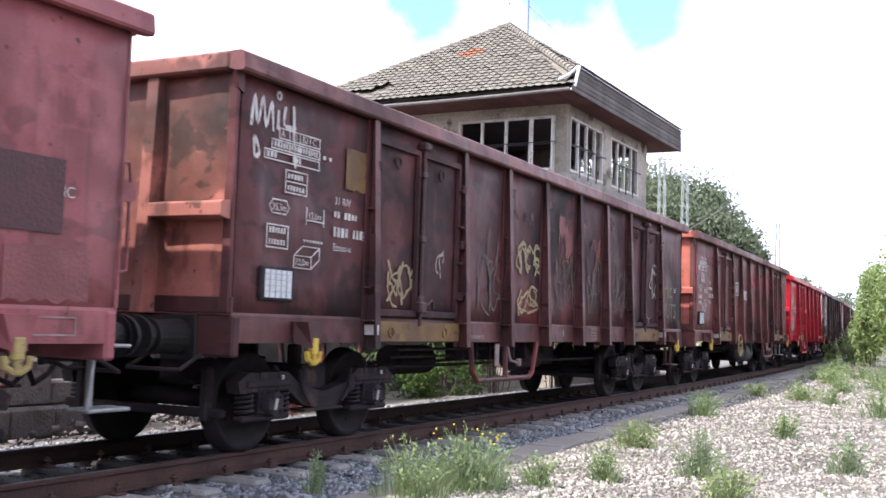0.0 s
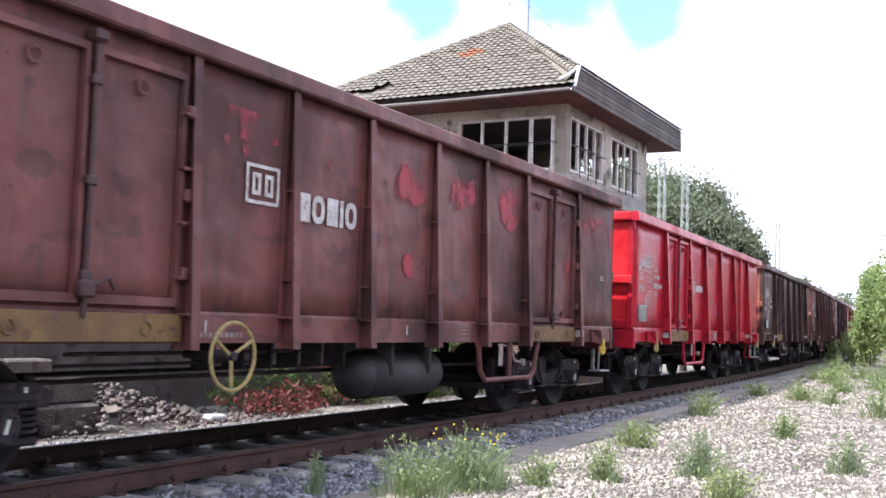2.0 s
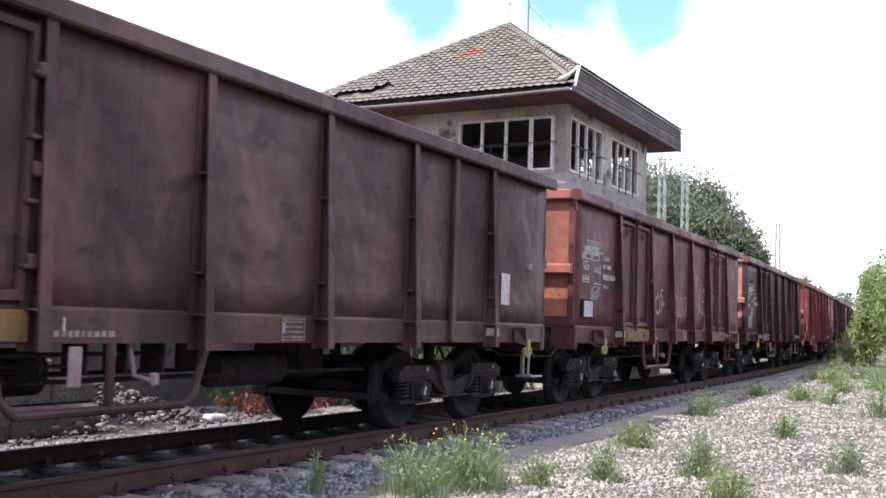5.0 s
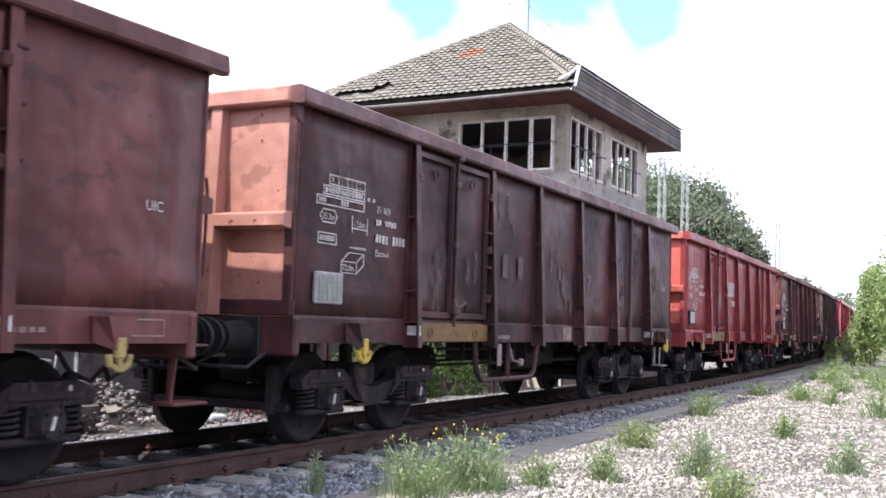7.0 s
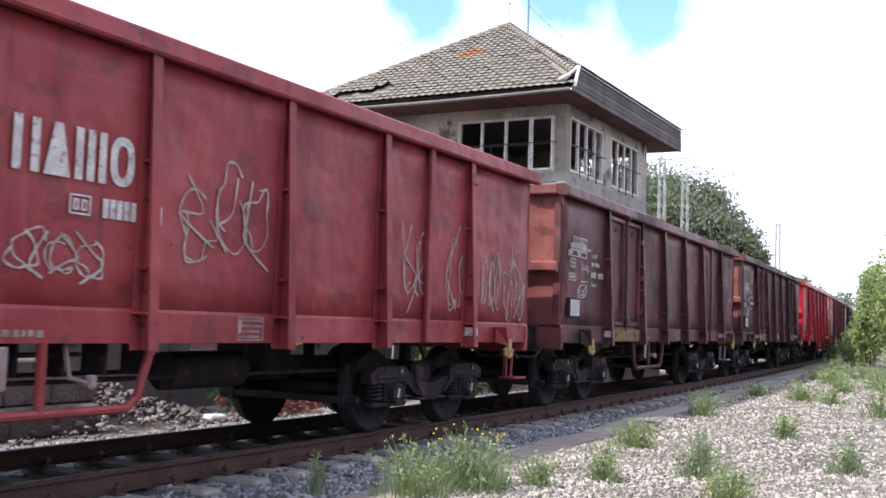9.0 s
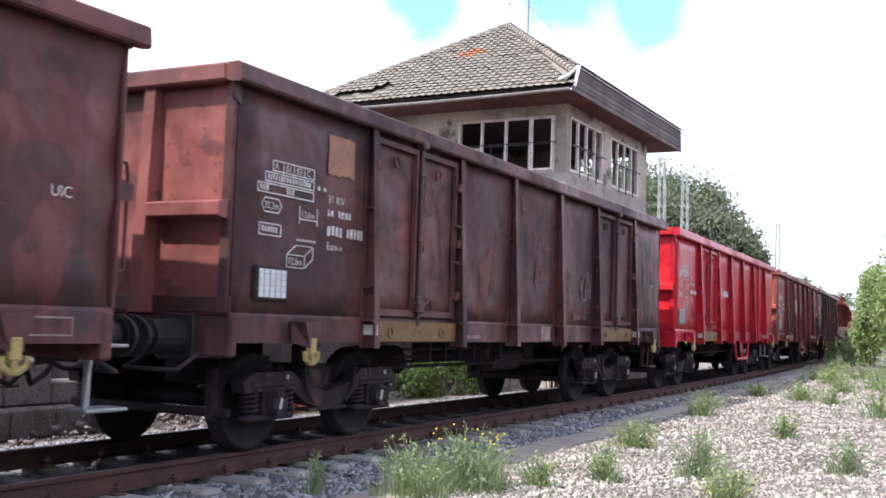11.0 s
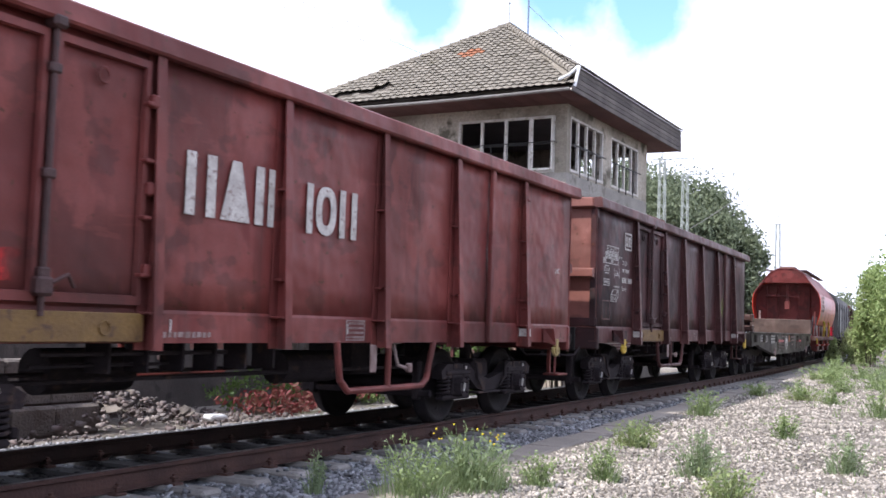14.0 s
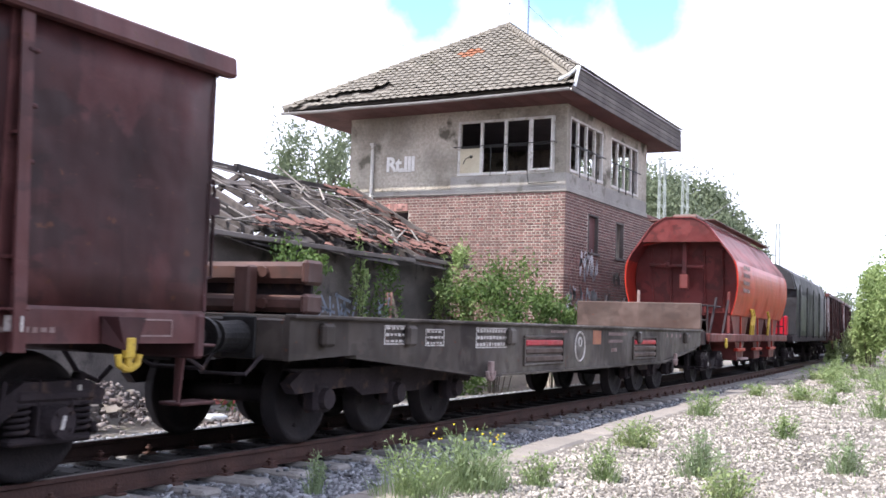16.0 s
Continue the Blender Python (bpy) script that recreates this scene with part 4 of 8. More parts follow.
for a, b, c, d in low_side:
    me = Mesh()
    me.box(a - 0.04, b + 0.04, YN - 0.05, YN + 0.2, c - 0.07, c - 0.003, 0.01)
    part("window_sill", me, FASCIA, box_)
    me = Mesh()
    me.box(a + 0.002, a + 0.05, YN - 0.006, YN + 0.12, c, d)
    me.box(b - 0.05, b - 0.002, YN - 0.006, YN + 0.12, c, d)
    me.box(a + 0.05, b - 0.05, YN - 0.006, YN + 0.12, d - 0.05, d)
    part("window_frame", me, FASCIA, box_)
    if a < 29 and c > 3:
        me = Mesh()
        me.box(a + 0.05, b - 0.05, YN + 0.10, YN + 0.115, c, d - 0.05)
        part("shutter_board", me, SOFFIT, box_)
# name board lettering, cut from the built-in type
cu = bpy.data.curves.new("lettering", 'FONT')
cu.body = "Rt.III"
cu.size = 0.6
cu.offset = 0.018
cu.extrude = 0.012
cu.space_character = 0.92
_tmp = new("tmp", cu)
_dg = bpy.context.evaluated_depsgraph_get()
_tm = bpy.data.meshes.new_from_object(_tmp.evaluated_get(_dg))
bpy.data.objects.remove(_tmp)
_tm.materials.clear()
_tm.materials.append(LETTERWHITE)
part("lettering", _tm, None, box_, "white painted lettering", m=Matrix.Translation((XF - 0.018, 16.58, 5.74)) @ Matrix(((0, 0, -1, 0), (-1, 0, 0, 0), (0, 1, 0, 0), (0, 0, 0, 1))))
me = Mesh()
me.box(XF - 0.03, XF - 0.006, 15.70, 16.12, 5.70, 5.75)
part("numeral_bar", me, LETTERWHITE, box_, "white painted bar of the numeral")
me = Mesh()
me.cyl((XF - 0.06, 17.05, 4.8), (XF - 0.06, 17.05, 6.6), 0.055, n=10)
me.box(XF - 0.13, XF, 16.98, 17.12, 6.55, 6.62, 0.01)
part("vent_pipe", me, WINPAINT, box_, "peeling white pipe")
# graffiti on the side wall
for gx, gz, gw, gh, gm in ((27.5, 2.5, 1.5, 1.05, PAPER), (26.6, 1.7, 1.2, 0.75, PAPER), (28.1, 1.85, 0.9, 0.55, PAPER), (29.6, 1.75, 0.9, 0.55, SPRAY), (31.8, 1.8, 1.6, 0.5, PAPER), (33.6, 1.75, 1.5, 0.6, SPRAY), (30.3, 2.5, 0.7, 0.5, SPRAY)):
    scr = Mesh()
    rgg = random.Random(int(gx * 10))
    for q in range(5):
        prev = None
        for i in range(7):
            c = (gx + gw * (q + rgg.random()) / 5, YN - 0.013, gz + gh * rgg.random())
            if prev:
                a0, b0 = Vector(prev), Vector(c)
                nn = Vector((-(b0 - a0).z, 0, (b0 - a0).x)).normalized() * 0.042
                scr.add([a0 - nn, b0 - nn, b0 + nn, a0 + nn], [(0, 1, 2, 3)])
            prev = c
    raw_part("graffiti", scr, gm, box_, "pale sprayed graffiti")

# roof
EX0, EX1, EY0, EY1, EZ = 24.85, 34.95, 10.0, 19.35, 7.42
AX0, AX1, AY, AZ = 30.5, 31.4, 14.6, 11.12
me = Mesh()
me.add([(EX0 + 0.05, EY0 + 0.05, EZ + 0.08), (EX1 - 0.05, EY0 + 0.05, EZ + 0.08), (EX1 - 0.05, EY1 - 0.05, EZ + 0.08), (EX0 + 0.05, EY1 - 0.05, EZ + 0.08), (AX0, AY, AZ - 0.1), (AX1, AY, AZ - 0.1)],
       [(3, 0, 4), (0, 1, 5, 4), (1, 2, 5), (2, 3, 4, 5), (3, 2, 1, 0)])
part("roof_deck", me, OLDWOOD, box_, "dark roof boarding")
for k in range(20):
    a = EY0 + 0.1 + (EY1 - EY0 - 0.2) * k / 20
    b = EY0 + 0.1 + (EY1 - EY0 - 0.2) * (k + 1) / 20 - 0.01
    me = Mesh()
    me.box(EX0 + 0.06, XF - 0.002, a, b, EZ - 0.02, EZ + 0.005, 0.004)
    part("soffit_board", me, SOFFIT, box_)
me = Mesh()
me.box(XF, EX1 - 0.06, EY0 + 0.06, YN - 0.002, EZ - 0.02, EZ + 0.005, 0.004)
part("side_soffit", me, SOFFIT, box_)
me = Mesh()
me.box(XF, EX1 - 0.06, YS + 0.002, EY1 - 0.06, EZ - 0.02, EZ + 0.005, 0.004)
me.box(XB + 0.002, EX1 - 0.06, YN, YS, EZ - 0.02, EZ + 0.005, 0.004)
part("rear_soffit", me, SOFFIT, box_)
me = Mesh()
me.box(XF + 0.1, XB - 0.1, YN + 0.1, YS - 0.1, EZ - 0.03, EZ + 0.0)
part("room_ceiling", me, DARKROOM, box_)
for k in range(5):
    me = Mesh()
    z0 = EZ - 0.05 + k * 0.135
    cut = 0.36 * k / 4
    me.box(EX0 + cut, EX1 - 0.02 * k, EY0 - 0.01 - 0.004 * (k % 2), EY0 + 0.03, z0, z0 + 0.128, 0.008)
    part("fascia_board", me, FASCIA, box_, "dark weathered fascia board")
me = Mesh()
me.prism([(EX0 + 0.36, EZ + 0.63), (EX1 - 0.08, EZ + 0.63), (EX1 - 0.08, EZ + 0.66), (EX0 + 0.36, EZ + 0.66)], 1, EY0 - 0.05, EY0 + 0.12)
part("edge_flashing", me, ZINC, box_, "pale metal edge strip")
me = Mesh()
me.box(EX1 - 0.1, EX1 - 0.03, EY0 + 0.03, EY1, EZ - 0.03, EZ + 0.5, 0.01)
part("rear_fascia", me, FASCIA, box_)
me = Mesh()
n = 24
pts = [Vector((EX0 - 0.07, EY0 + 0.02 + (EY1 - EY0 - 0.02) * i / n, EZ + 0.02 - 0.05 * math.sin(3.14 * i / n) - (0.03 if i > 18 else 0))) for i in range(n + 1)]
arc = [(0.075 * math.cos(t), 0.075 * math.sin(t)) for t in np.linspace(math.pi, 2 * math.pi, 7)]
arc += [(i * 0.85, j * 0.85) for i, j in reversed(arc)]
me.add([(a.x + i, a.y, a.z + j) for a in pts for i, j in arc], [(k * 14 + i, k * 14 + (i + 1) % 14, k * 14 + 14 + (i + 1) % 14, k * 14 + 14 + i) for k in range(n) for i in range(14)])
part("gutter", me, ZINC, box_, "sagging zinc gutter")
me = Mesh()
me.tube([(EX0 + 0.0, EY0 + 0.4, EZ + 0.27), (EX0 + 0.1, EY0 + 0.16, EZ + 0.4), (EX0 + 0.3, EY0 - 0.03, EZ + 0.66)], 0.04, 7)
me.tube([(EX0 + 0.02, EY0 - 0.05, EZ + 0.05), (EX0 + 0.32, EY0 - 0.05, EZ + 0.66)], 0.045, 7)
part("corner_flashing", me, PAPER, box_, "bent white corner flashing")


def tile_mesh(name, w, l, mat):
    q = Mesh()
    xs = np.linspace(-w / 2, w / 2, 6)
    hs = [0.012, 0.03, 0.035, 0.014, 0.004, 0.012]
    for up in (0.012, 0.0):
        for x, h in zip(xs, hs):
            q.v += [(float(x), 0.0, h + 0.05 + up), (float(x), l, h + 0.004 + up)]
    for i in range(5):
        q.f += [(2 * i, 2 * i + 2, 2 * i + 3, 2 * i + 1), (12 + 2 * i + 1, 12 + 2 * i + 3, 12 + 2 * i + 2, 12 + 2 * i), (2 * i, 12 + 2 * i, 12 + 2 * i + 2, 2 * i + 2)]
    return q


TILE = tile_mesh("roof_tile", 0.25, 0.33, ROOFTILE)
TILE_DATA = TILE.data("roof_tile", ROOFTILE)
_orange = rough_mat("orange_replacement_tile", (0.36, 0.14, 0.07), (0.3, 0.12, 0.06), 4, 50, 0.8)
TILE_ORANGE = TILE.data("roof_tile", _orange)


def slope_tiles(eave_a, eave_b, top_a, top_b, holes, parts, rng):
    """Rows of tiles on a roof face given by its eave ends and its top ends; parts: how many are objects of their own."""
    ea, eb, ta, tb = Vector(eave_a), Vector(eave_b), Vector(top_a), Vector(top_b)
    u = (eb - ea).normalized()
    mid = (ta + tb) / 2 - ea
    v = mid - u * mid.dot(u)
    length = v.length
    v.normalize()
    nrm = u.cross(v)
    if nrm.z < 0:
        nrm = -nrm
    rest = Mesh()
    rows = int(length / 0.262)
    la, lb = (ta - ea).dot(u), (tb - ea).dot(u)
    total = (eb - ea).length
    made = 0
    for r in range(rows):
        f = (r * 0.262) / length
        lo, hi = la * f, total + (lb - total) * f
        k = math.ceil((lo + 0.02) / 0.235)
        while k * 0.235 + 0.1 < hi:
            s = k * 0.235 + 0.12
            k += 1
            pos = ea + u * s + v * (r * 0.262 - 0.03)
            if any(abs(s - h[0]) < h[2] * rng.uniform(0.6, 1.2) and abs(r - h[1]) < h[3] * rng.uniform(0.6, 1.2) for h in holes):
                if rng.random() < 0.8:
                    continue
            m = Matrix((u, v, nrm)).transposed().to_4x4()
            m.translation = pos + nrm * rng.uniform(0.0, 0.012)
            m = m @ pose(0, 0, 0, rng.uniform(-1, 1), rng.uniform(-1, 1), rng.uniform(-1, 1))
            orange = parts and abs(s - 4.75) + abs(r - 14.2) * 0.25 < 0.5
            if made < parts or orange:
                part("roof_tile", TILE_ORANGE if orange else TILE_DATA, None, box_, m=m)
                made += 1
            else:
                rest.add([m @ Vector(q) for q in TILE.v], TILE.f)
    if rest.v:
        raw_part("roof_tiling", rest, ROOFTILE, box_, kind="stuff")


_rt = random.Random(31)
slope_tiles((EX0, EY1, EZ + 0.1), (EX0, EY0, EZ + 0.1), (AX0, AY, AZ), (AX0, AY, AZ), [(1.9, 2.5, 1.0, 1.3), (0.7, 0.8, 0.4, 0.8), (2.9, 4, 0.3, 1.0)], 300, _rt)
slope_tiles((EX0 + 0.3, EY0, EZ + 0.66), (EX1, EY0, EZ + 0.66), (AX0, AY, AZ), (AX1, AY, AZ), [], 0, _rt)
me = Mesh()
me.add([(EX0 + 0.1, EY0 + 0.2, EZ + 0.3), (EX0 + 0.4, EY0 - 0.02, EZ + 0.66), (AX0 + 0.1, AY - 0.1, AZ), (EX0 + 0.14, EY0 + 0.22, EZ + 0.26), (EX0 + 0.44, EY0, EZ + 0.62), (AX0 + 0.1, AY - 0.06, AZ - 0.05)],
       [(0, 1, 2), (5, 4, 3), (0, 3, 4, 1), (1, 4, 5, 2), (2, 5, 3, 0)])
part("hip_flashing", me, ROOFTILE, box_)
for a, b, nn in (((EX0 + 0.24, EY0 + 0.06, EZ + 0.5), (AX0, AY, AZ + 0.02), 26), ((EX0, EY1, EZ + 0.1), (AX0, AY, AZ), 22), ((AX0, AY, AZ), (AX1, AY, AZ), 4)):
    a, b = Vector(a), Vector(b)
    for i in range(nn):
        p0, p1 = a.lerp(b, i / nn), a.lerp(b, (i + 1.12) / nn)
        me = Mesh()
        me.cyl(p0 + Vector((0, 0, 0.02)), p1 + Vector((0, 0, 0.0)), 0.12, 0.10, n=8)
        part("hip_tile", me, ROOFTILE, box_)
me = Mesh()
me.cyl((30.6, 14.62, 11.0), (30.6, 14.62, 11.9), 0.025, 0.012, n=6)
me.ball((30.6, 14.62, 11.92), 0.04, 8, 5)
part("finial", me, GALV, box_)
me = Mesh()
me.cyl((31.2, 14.2, 10.7), (31.2, 14.2, 13.2), 0.028, n=6)
part("antenna_pole", me, rough_mat("blue_grey_pole", (0.16, 0.22, 0.36), (0.13, 0.18, 0.3), 5, 50, 0.5), box_, "blue-grey antenna pole")
me = Mesh()
me.tube([(30.9, 14.4, 11.1), (30.0, 13.4, 10.2), (29.0, 12.4, 9.4), (28.2, 11.4, 8.75)], 0.012, 5)
part("lightning_wire", me, BLACK, box_)


# ---------------------------------------------------------------- ruined shed
shed = thing("ruined_shed", "ruined brick shed with a collapsed tile roof", "building")
SX0, SX1, SY, SYR, SZ, SZR = 9.0, 24.3, 13.1, 16.5, 2.75, 4.75
me = Mesh()
shed_holes = [(21.0, 21.75, 1.2, 1.95), (14.4, 15.6, 0.6, 2.0)]
wall_cells(me, (SX0, SX1), (-0.44, SZ), shed_holes, lambda u, d, z: (u, SY + 0.25 * d, z))
part("long_wall", me, rough_mat("sooty_old_render", (0.07, 0.06, 0.056), (0.14, 0.12, 0.108), 1.1, 30, 0.95, third=(0.035, 0.03, 0.028), bump=0.5), shed, "sooty grey rendered wall")
me = Mesh()
me.prism([(SY + 0.25, -0.44), (SYR + 3.2, -0.44), (SYR + 3.2, SZ), (SYR, SZR - 0.25), (SY + 0.25, SZ)], 0, SX1 - 0.25, SX1 - 0.001)
part("gable_wall", me, BRICK, shed)
me = Mesh()
me.box(SX0, SX1 - 0.26, SYR + 3.0, SYR + 3.25, -0.44, SZ)
part("rear_wall", me, BRICK, shed)
me = Mesh()
for gx in (18.2, 18.9, 19.6, 20.4):
    for q in range(8):
        a0 = Vector((gx + _rt.uniform(0, 0.8), SY - 0.005, _rt.uniform(0.8, 1.9)))
        b0 = Vector((gx + _rt.uniform(0, 0.8), SY - 0.005, _rt.uniform(0.8, 1.9)))
        nn = Vector((-(b0 - a0).z, 0, (b0 - a0).x)).normalized() * 0.035
        me.add([a0 - nn, b0 - nn, b0 + nn, a0 + nn], [(0, 1, 2, 3)])
raw_part("graffiti", me, rough_mat("pale_blue_spray", (0.28, 0.31, 0.38), (0.2, 0.22, 0.27), 3, 30, 0.85), shed)


def beam(name, a, b, w, h, mat, parent):
    a, b = Vector(a), Vector(b)
    d = b - a
    m = Matrix.Translation(a) @ d.to_track_quat('X', 'Z').to_matrix().to_4x4()
    q = Mesh()
    q.box(0, d.length, -w / 2, w / 2, -h / 2, h / 2, 0.012, m)
    return part(name, q, mat, parent)


_rs = random.Random(17)
DARKWOOD = rough_mat("dark_rotten_timber", (0.045, 0.038, 0.036), (0.095, 0.08, 0.074), 2.0, 50, 0.9, third=(0.025, 0.022, 0.02), by_object=0.5)
# broken battens made pale: their sunlit highlights are in the timber colour
PALEWOOD = rough_mat("bleached_broken_timber", (0.16, 0.142, 0.13), (0.3, 0.27, 0.245), 2.0, 50, 0.9, third=(0.06, 0.052, 0.048), by_object=0.6)
EYE_Y, EYE_Z = 12.7, 2.82
for k in range(27):
    x = SX0 + 0.2 + k * 0.58
    if _rs.random() < 0.10:
        continue
    sag = _rs.uniform(-0.22, 0.04)
    beam("rafter", (x + _rs.uniform(-0.35, 0.35), SYR, SZR + sag * 0.8), (x + _rs.uniform(-0.12, 0.12), EYE_Y, EYE_Z + _rs.uniform(-0.05, 0.03)), 0.10, 0.14, DARKWOOD, shed)
    if k % 2 == 0:
        beam("rafter", (x, SYR, SZR + sag), (x, SYR + 3.6, EYE_Z), 0.10, 0.14, DARKWOOD, shed)
for k in range(6):
    x = SX0 + k * 2.6
    beam("ridge_beam", (x, SYR, SZR + 0.08 + _rs.uniform(-0.12, 0.04)), (min(x + 2.65, SX1 + 0.2), SYR, SZR + 0.08 + _rs.uniform(-0.12, 0.04)), 0.12, 0.16, DARKWOOD, shed)
for k in range(110):
    x = _rs.uniform(SX0, SX1 - 0.5)
    f = _rs.uniform(0.05, 0.95)
    y, z = EYE_Y + (SYR - EYE_Y) * f, EYE_Z + (SZR - EYE_Z) * f + 0.1
    l = _rs.uniform(0.5, 1.9)
    a = _rs.uniform(-0.5, 0.5) if _rs.random() < 0.6 else _rs.uniform(0.6, 2.2)
    beam("broken_batten", (x, y, z), (x + l * math.cos(a), y + l * math.sin(a) * 0.7, z + l * math.sin(a) * 0.4 + _rs.uniform(-0.1, 0.15)), 0.05, 0.035, PALEWOOD, shed)
beam("verge_board", (SX1 + 0.12, SYR, SZR + 0.15), (SX1 + 0.12, EYE_Y, EYE_Z + 0.02), 0.04, 0.28, DARKWOOD, shed)
for k in range(4):
    x = 12.5 + k * 3.0
    beam("gutter_board", (x, EYE_Y - 0.06, EYE_Z - 0.06 + _rs.uniform(-0.05, 0.05)), (min(x + 3.02, SX1 + 0.2), EYE_Y - 0.06, EYE_Z - 0.06 + _rs.uniform(-0.05, 0.05)), 0.12, 0.10, FASCIA, shed)
for k in range(120):
    f = _rs.random() ** 1.3 * 0.95
    x = _rs.uniform(SX0, SX1 - 1.6)
    l = _rs.uniform(0.9, 2.2)
    y, z = EYE_Y + (SYR - EYE_Y) * f, EYE_Z + (SZR - EYE_Z) * f - 0.13
    q = Mesh()
    q.box(0, l, -0.11, 0.11, -0.012, 0.012, 0.004, Matrix.Translation((x, y, z)) @ pose(0, 0, 0, 29.5 + _rs.gauss(0, 5), _rs.gauss(0, 3), _rs.gauss(0, 4)))
    part("roof_board", q, DARKWOOD, shed)
me = Mesh()
_sl_n = Vector((0, -(SZR - EYE_Z), SYR - EYE_Y)).normalized()
_sl_v = Vector((0, SYR - EYE_Y, SZR - EYE_Z)).normalized()
RT_DATA = TILE.data("roof_tile", REDTILE)
made = 0
for r in range(17):
    for k in range(64):
        s = SX1 + 0.1 - k * 0.235
        f = r / 16
        keep = (0.8 - f * 2.2) * (1.0 - max(0, (k - 24)) / 16) if k > 5 else 0.75 - 0.5 * (0.25 < f < 0.9)
        if _rs.random() > keep or made >= 330:
            continue
        m = Matrix((Vector((1, 0, 0)), _sl_v, _sl_n)).transposed().to_4x4()
        m.translation = Vector((s, EYE_Y, EYE_Z + 0.09)) + _sl_v * (r * 0.25) + _sl_n * _rs.uniform(0, 0.06)
        m = m @ pose(0, 0, 0, _rs.gauss(0, 7), _rs.gauss(0, 7), _rs.gauss(0, 16))
        part("roof_tile", RT_DATA, None, shed, m=m)
        made += 1

# ---------------------------------------------------------------- rubble beyond the track
_rr = np.random.RandomState(8)
_n = 1500
_bx = np.clip(_rr.normal(11.2, 1.6, _n), 8.0, 17)
_by = _rr.normal(11.6, 0.55, _n)
_bz = -0.40 + np.maximum(0, 0.75 - 0.28 * np.abs(_bx - 10.8) - 0.5 * np.abs(_by - 11.7)) * _rr.uniform(0.3, 1, _n)
scatter("rubble_heap", np.stack([_bx, _by, _bz], 1), 0.022 + 0.05 * _rr.uniform(0, 1, _n) ** 2.5, rough_mat("broken_brick_rubble", (0.13, 0.10, 0.098), (0.22, 0.2, 0.195), 2.0, 40, 0.95, island=0.5), "heap of broken bricks and mortar", "rubble", 0.6, 9)
_sx, _sy = np.clip(_rr.normal(11.4, 1.0, 30), 9.4, 14), _rr.normal(11.35, 0.3, 30)
scatter("broken_slabs", np.stack([_sx, _sy, -0.34 + np.maximum(0, 0.62 - 0.25 * np.abs(_sx - 10.8) - 0.5 * np.abs(_sy - 11.6)) * _rr.uniform(0.4, 1.1, 30)], 1), 0.08 + 0.1 * _rr.uniform(0, 1, 30) ** 2, rough_mat("broken_plaster_slab", (0.13, 0.11, 0.1), (0.26, 0.23, 0.2), 2.0, 40, 0.95, island=0.5), "broken slabs and planks on the rubble heap", "rubble", 0.22, 19)
wall_low = thing("ruined_wall", "stump of a ruined grey plastered wall", "wall")
OLDWALL = rough_mat("dirty_plinth_render", (0.12, 0.105, 0.097), (0.19, 0.165, 0.15), 1.6, 30, 0.95, third=(0.08, 0.065, 0.06), bump=0.6, dist=0.02)
for k in range(10):
    me = Mesh()
    x = 3.0 + k * 0.75
    h = _rs.uniform(0.55, 0.8) if k < 9 else 0.3
    me.box(x, x + 0.745, 11.25, 11.6, -0.02, h, 0.03)
    part("wall_block", me, OLDWALL, wall_low)
    me = Mesh()
    me.box(x, x + 0.745, 11.1 + _rs.uniform(-0.02, 0.02), 11.62, -0.44, -0.024, 0.04)
    part("plinth_stone", me, OLDWALL, wall_low)
q = Mesh()
q.box(-0.26, 0.26, -0.09, 0.09, -0.05, 0.05, 0.03)
tagged(part("pale_stone_slab", q, PAPER, m=pose(12.75, 11.0, -0.36, 8, 4, 12)), "pale broken slab lying on ballast", "stone")

# ---------------------------------------------------------------- overhead line
MAST = rough_mat("pale_green_grey_mast_paint", (0.34, 0.38, 0.36), (0.27, 0.3, 0.29), 3, 40, 0.6)


def mast(x, y, top, w, arm):
    t = thing("catenary_mast", "pale lattice mast of the overhead line", "mast", group="overhead line masts")
    for i in (-1, 1):
        for j in (-1, 1):
            me = Mesh()
            me.cyl((x + i * w, y + j * w, -0.44), (x + i * w * 0.6, y + j * w * 0.6, top), 0.035, n=5)
            part("leg", me, MAST, t)
    me = Mesh()
    n = int(top / 0.6)
    for k in range(n):
        z0, z1 = top * k / n, top * (k + 1) / n
        s0, s1 = w * (1 - 0.4 * k / n), w * (1 - 0.4 * (k + 1) / n)
        d = 1 if k % 2 else -1
        for j in (-1, 1):
            me.cyl((x - d * s0, y + j * s0, z0), (x + d * s1, y + j * s1, z1), 0.018, n=4)
            me.cyl((x + j * s0, y - d * s0, z0), (x + j * s1, y + d * s1, z1), 0.018, n=4)
    part("lattice", me, MAST, t)
    me = Mesh()
    me.cyl((x, y, top - 0.05), (x, y - arm, top - 0.05), 0.03, n=5)
    me.cyl((x, y, top - 0.05), (x, y + arm * 0.4, top - 0.02), 0.03, n=5)
    me.cyl((x, y - arm * 0.75, top - 0.05), (x, y - arm * 0.75, top - 0.5), 0.02, n=5)
    part("cross_arm", me, MAST, t)


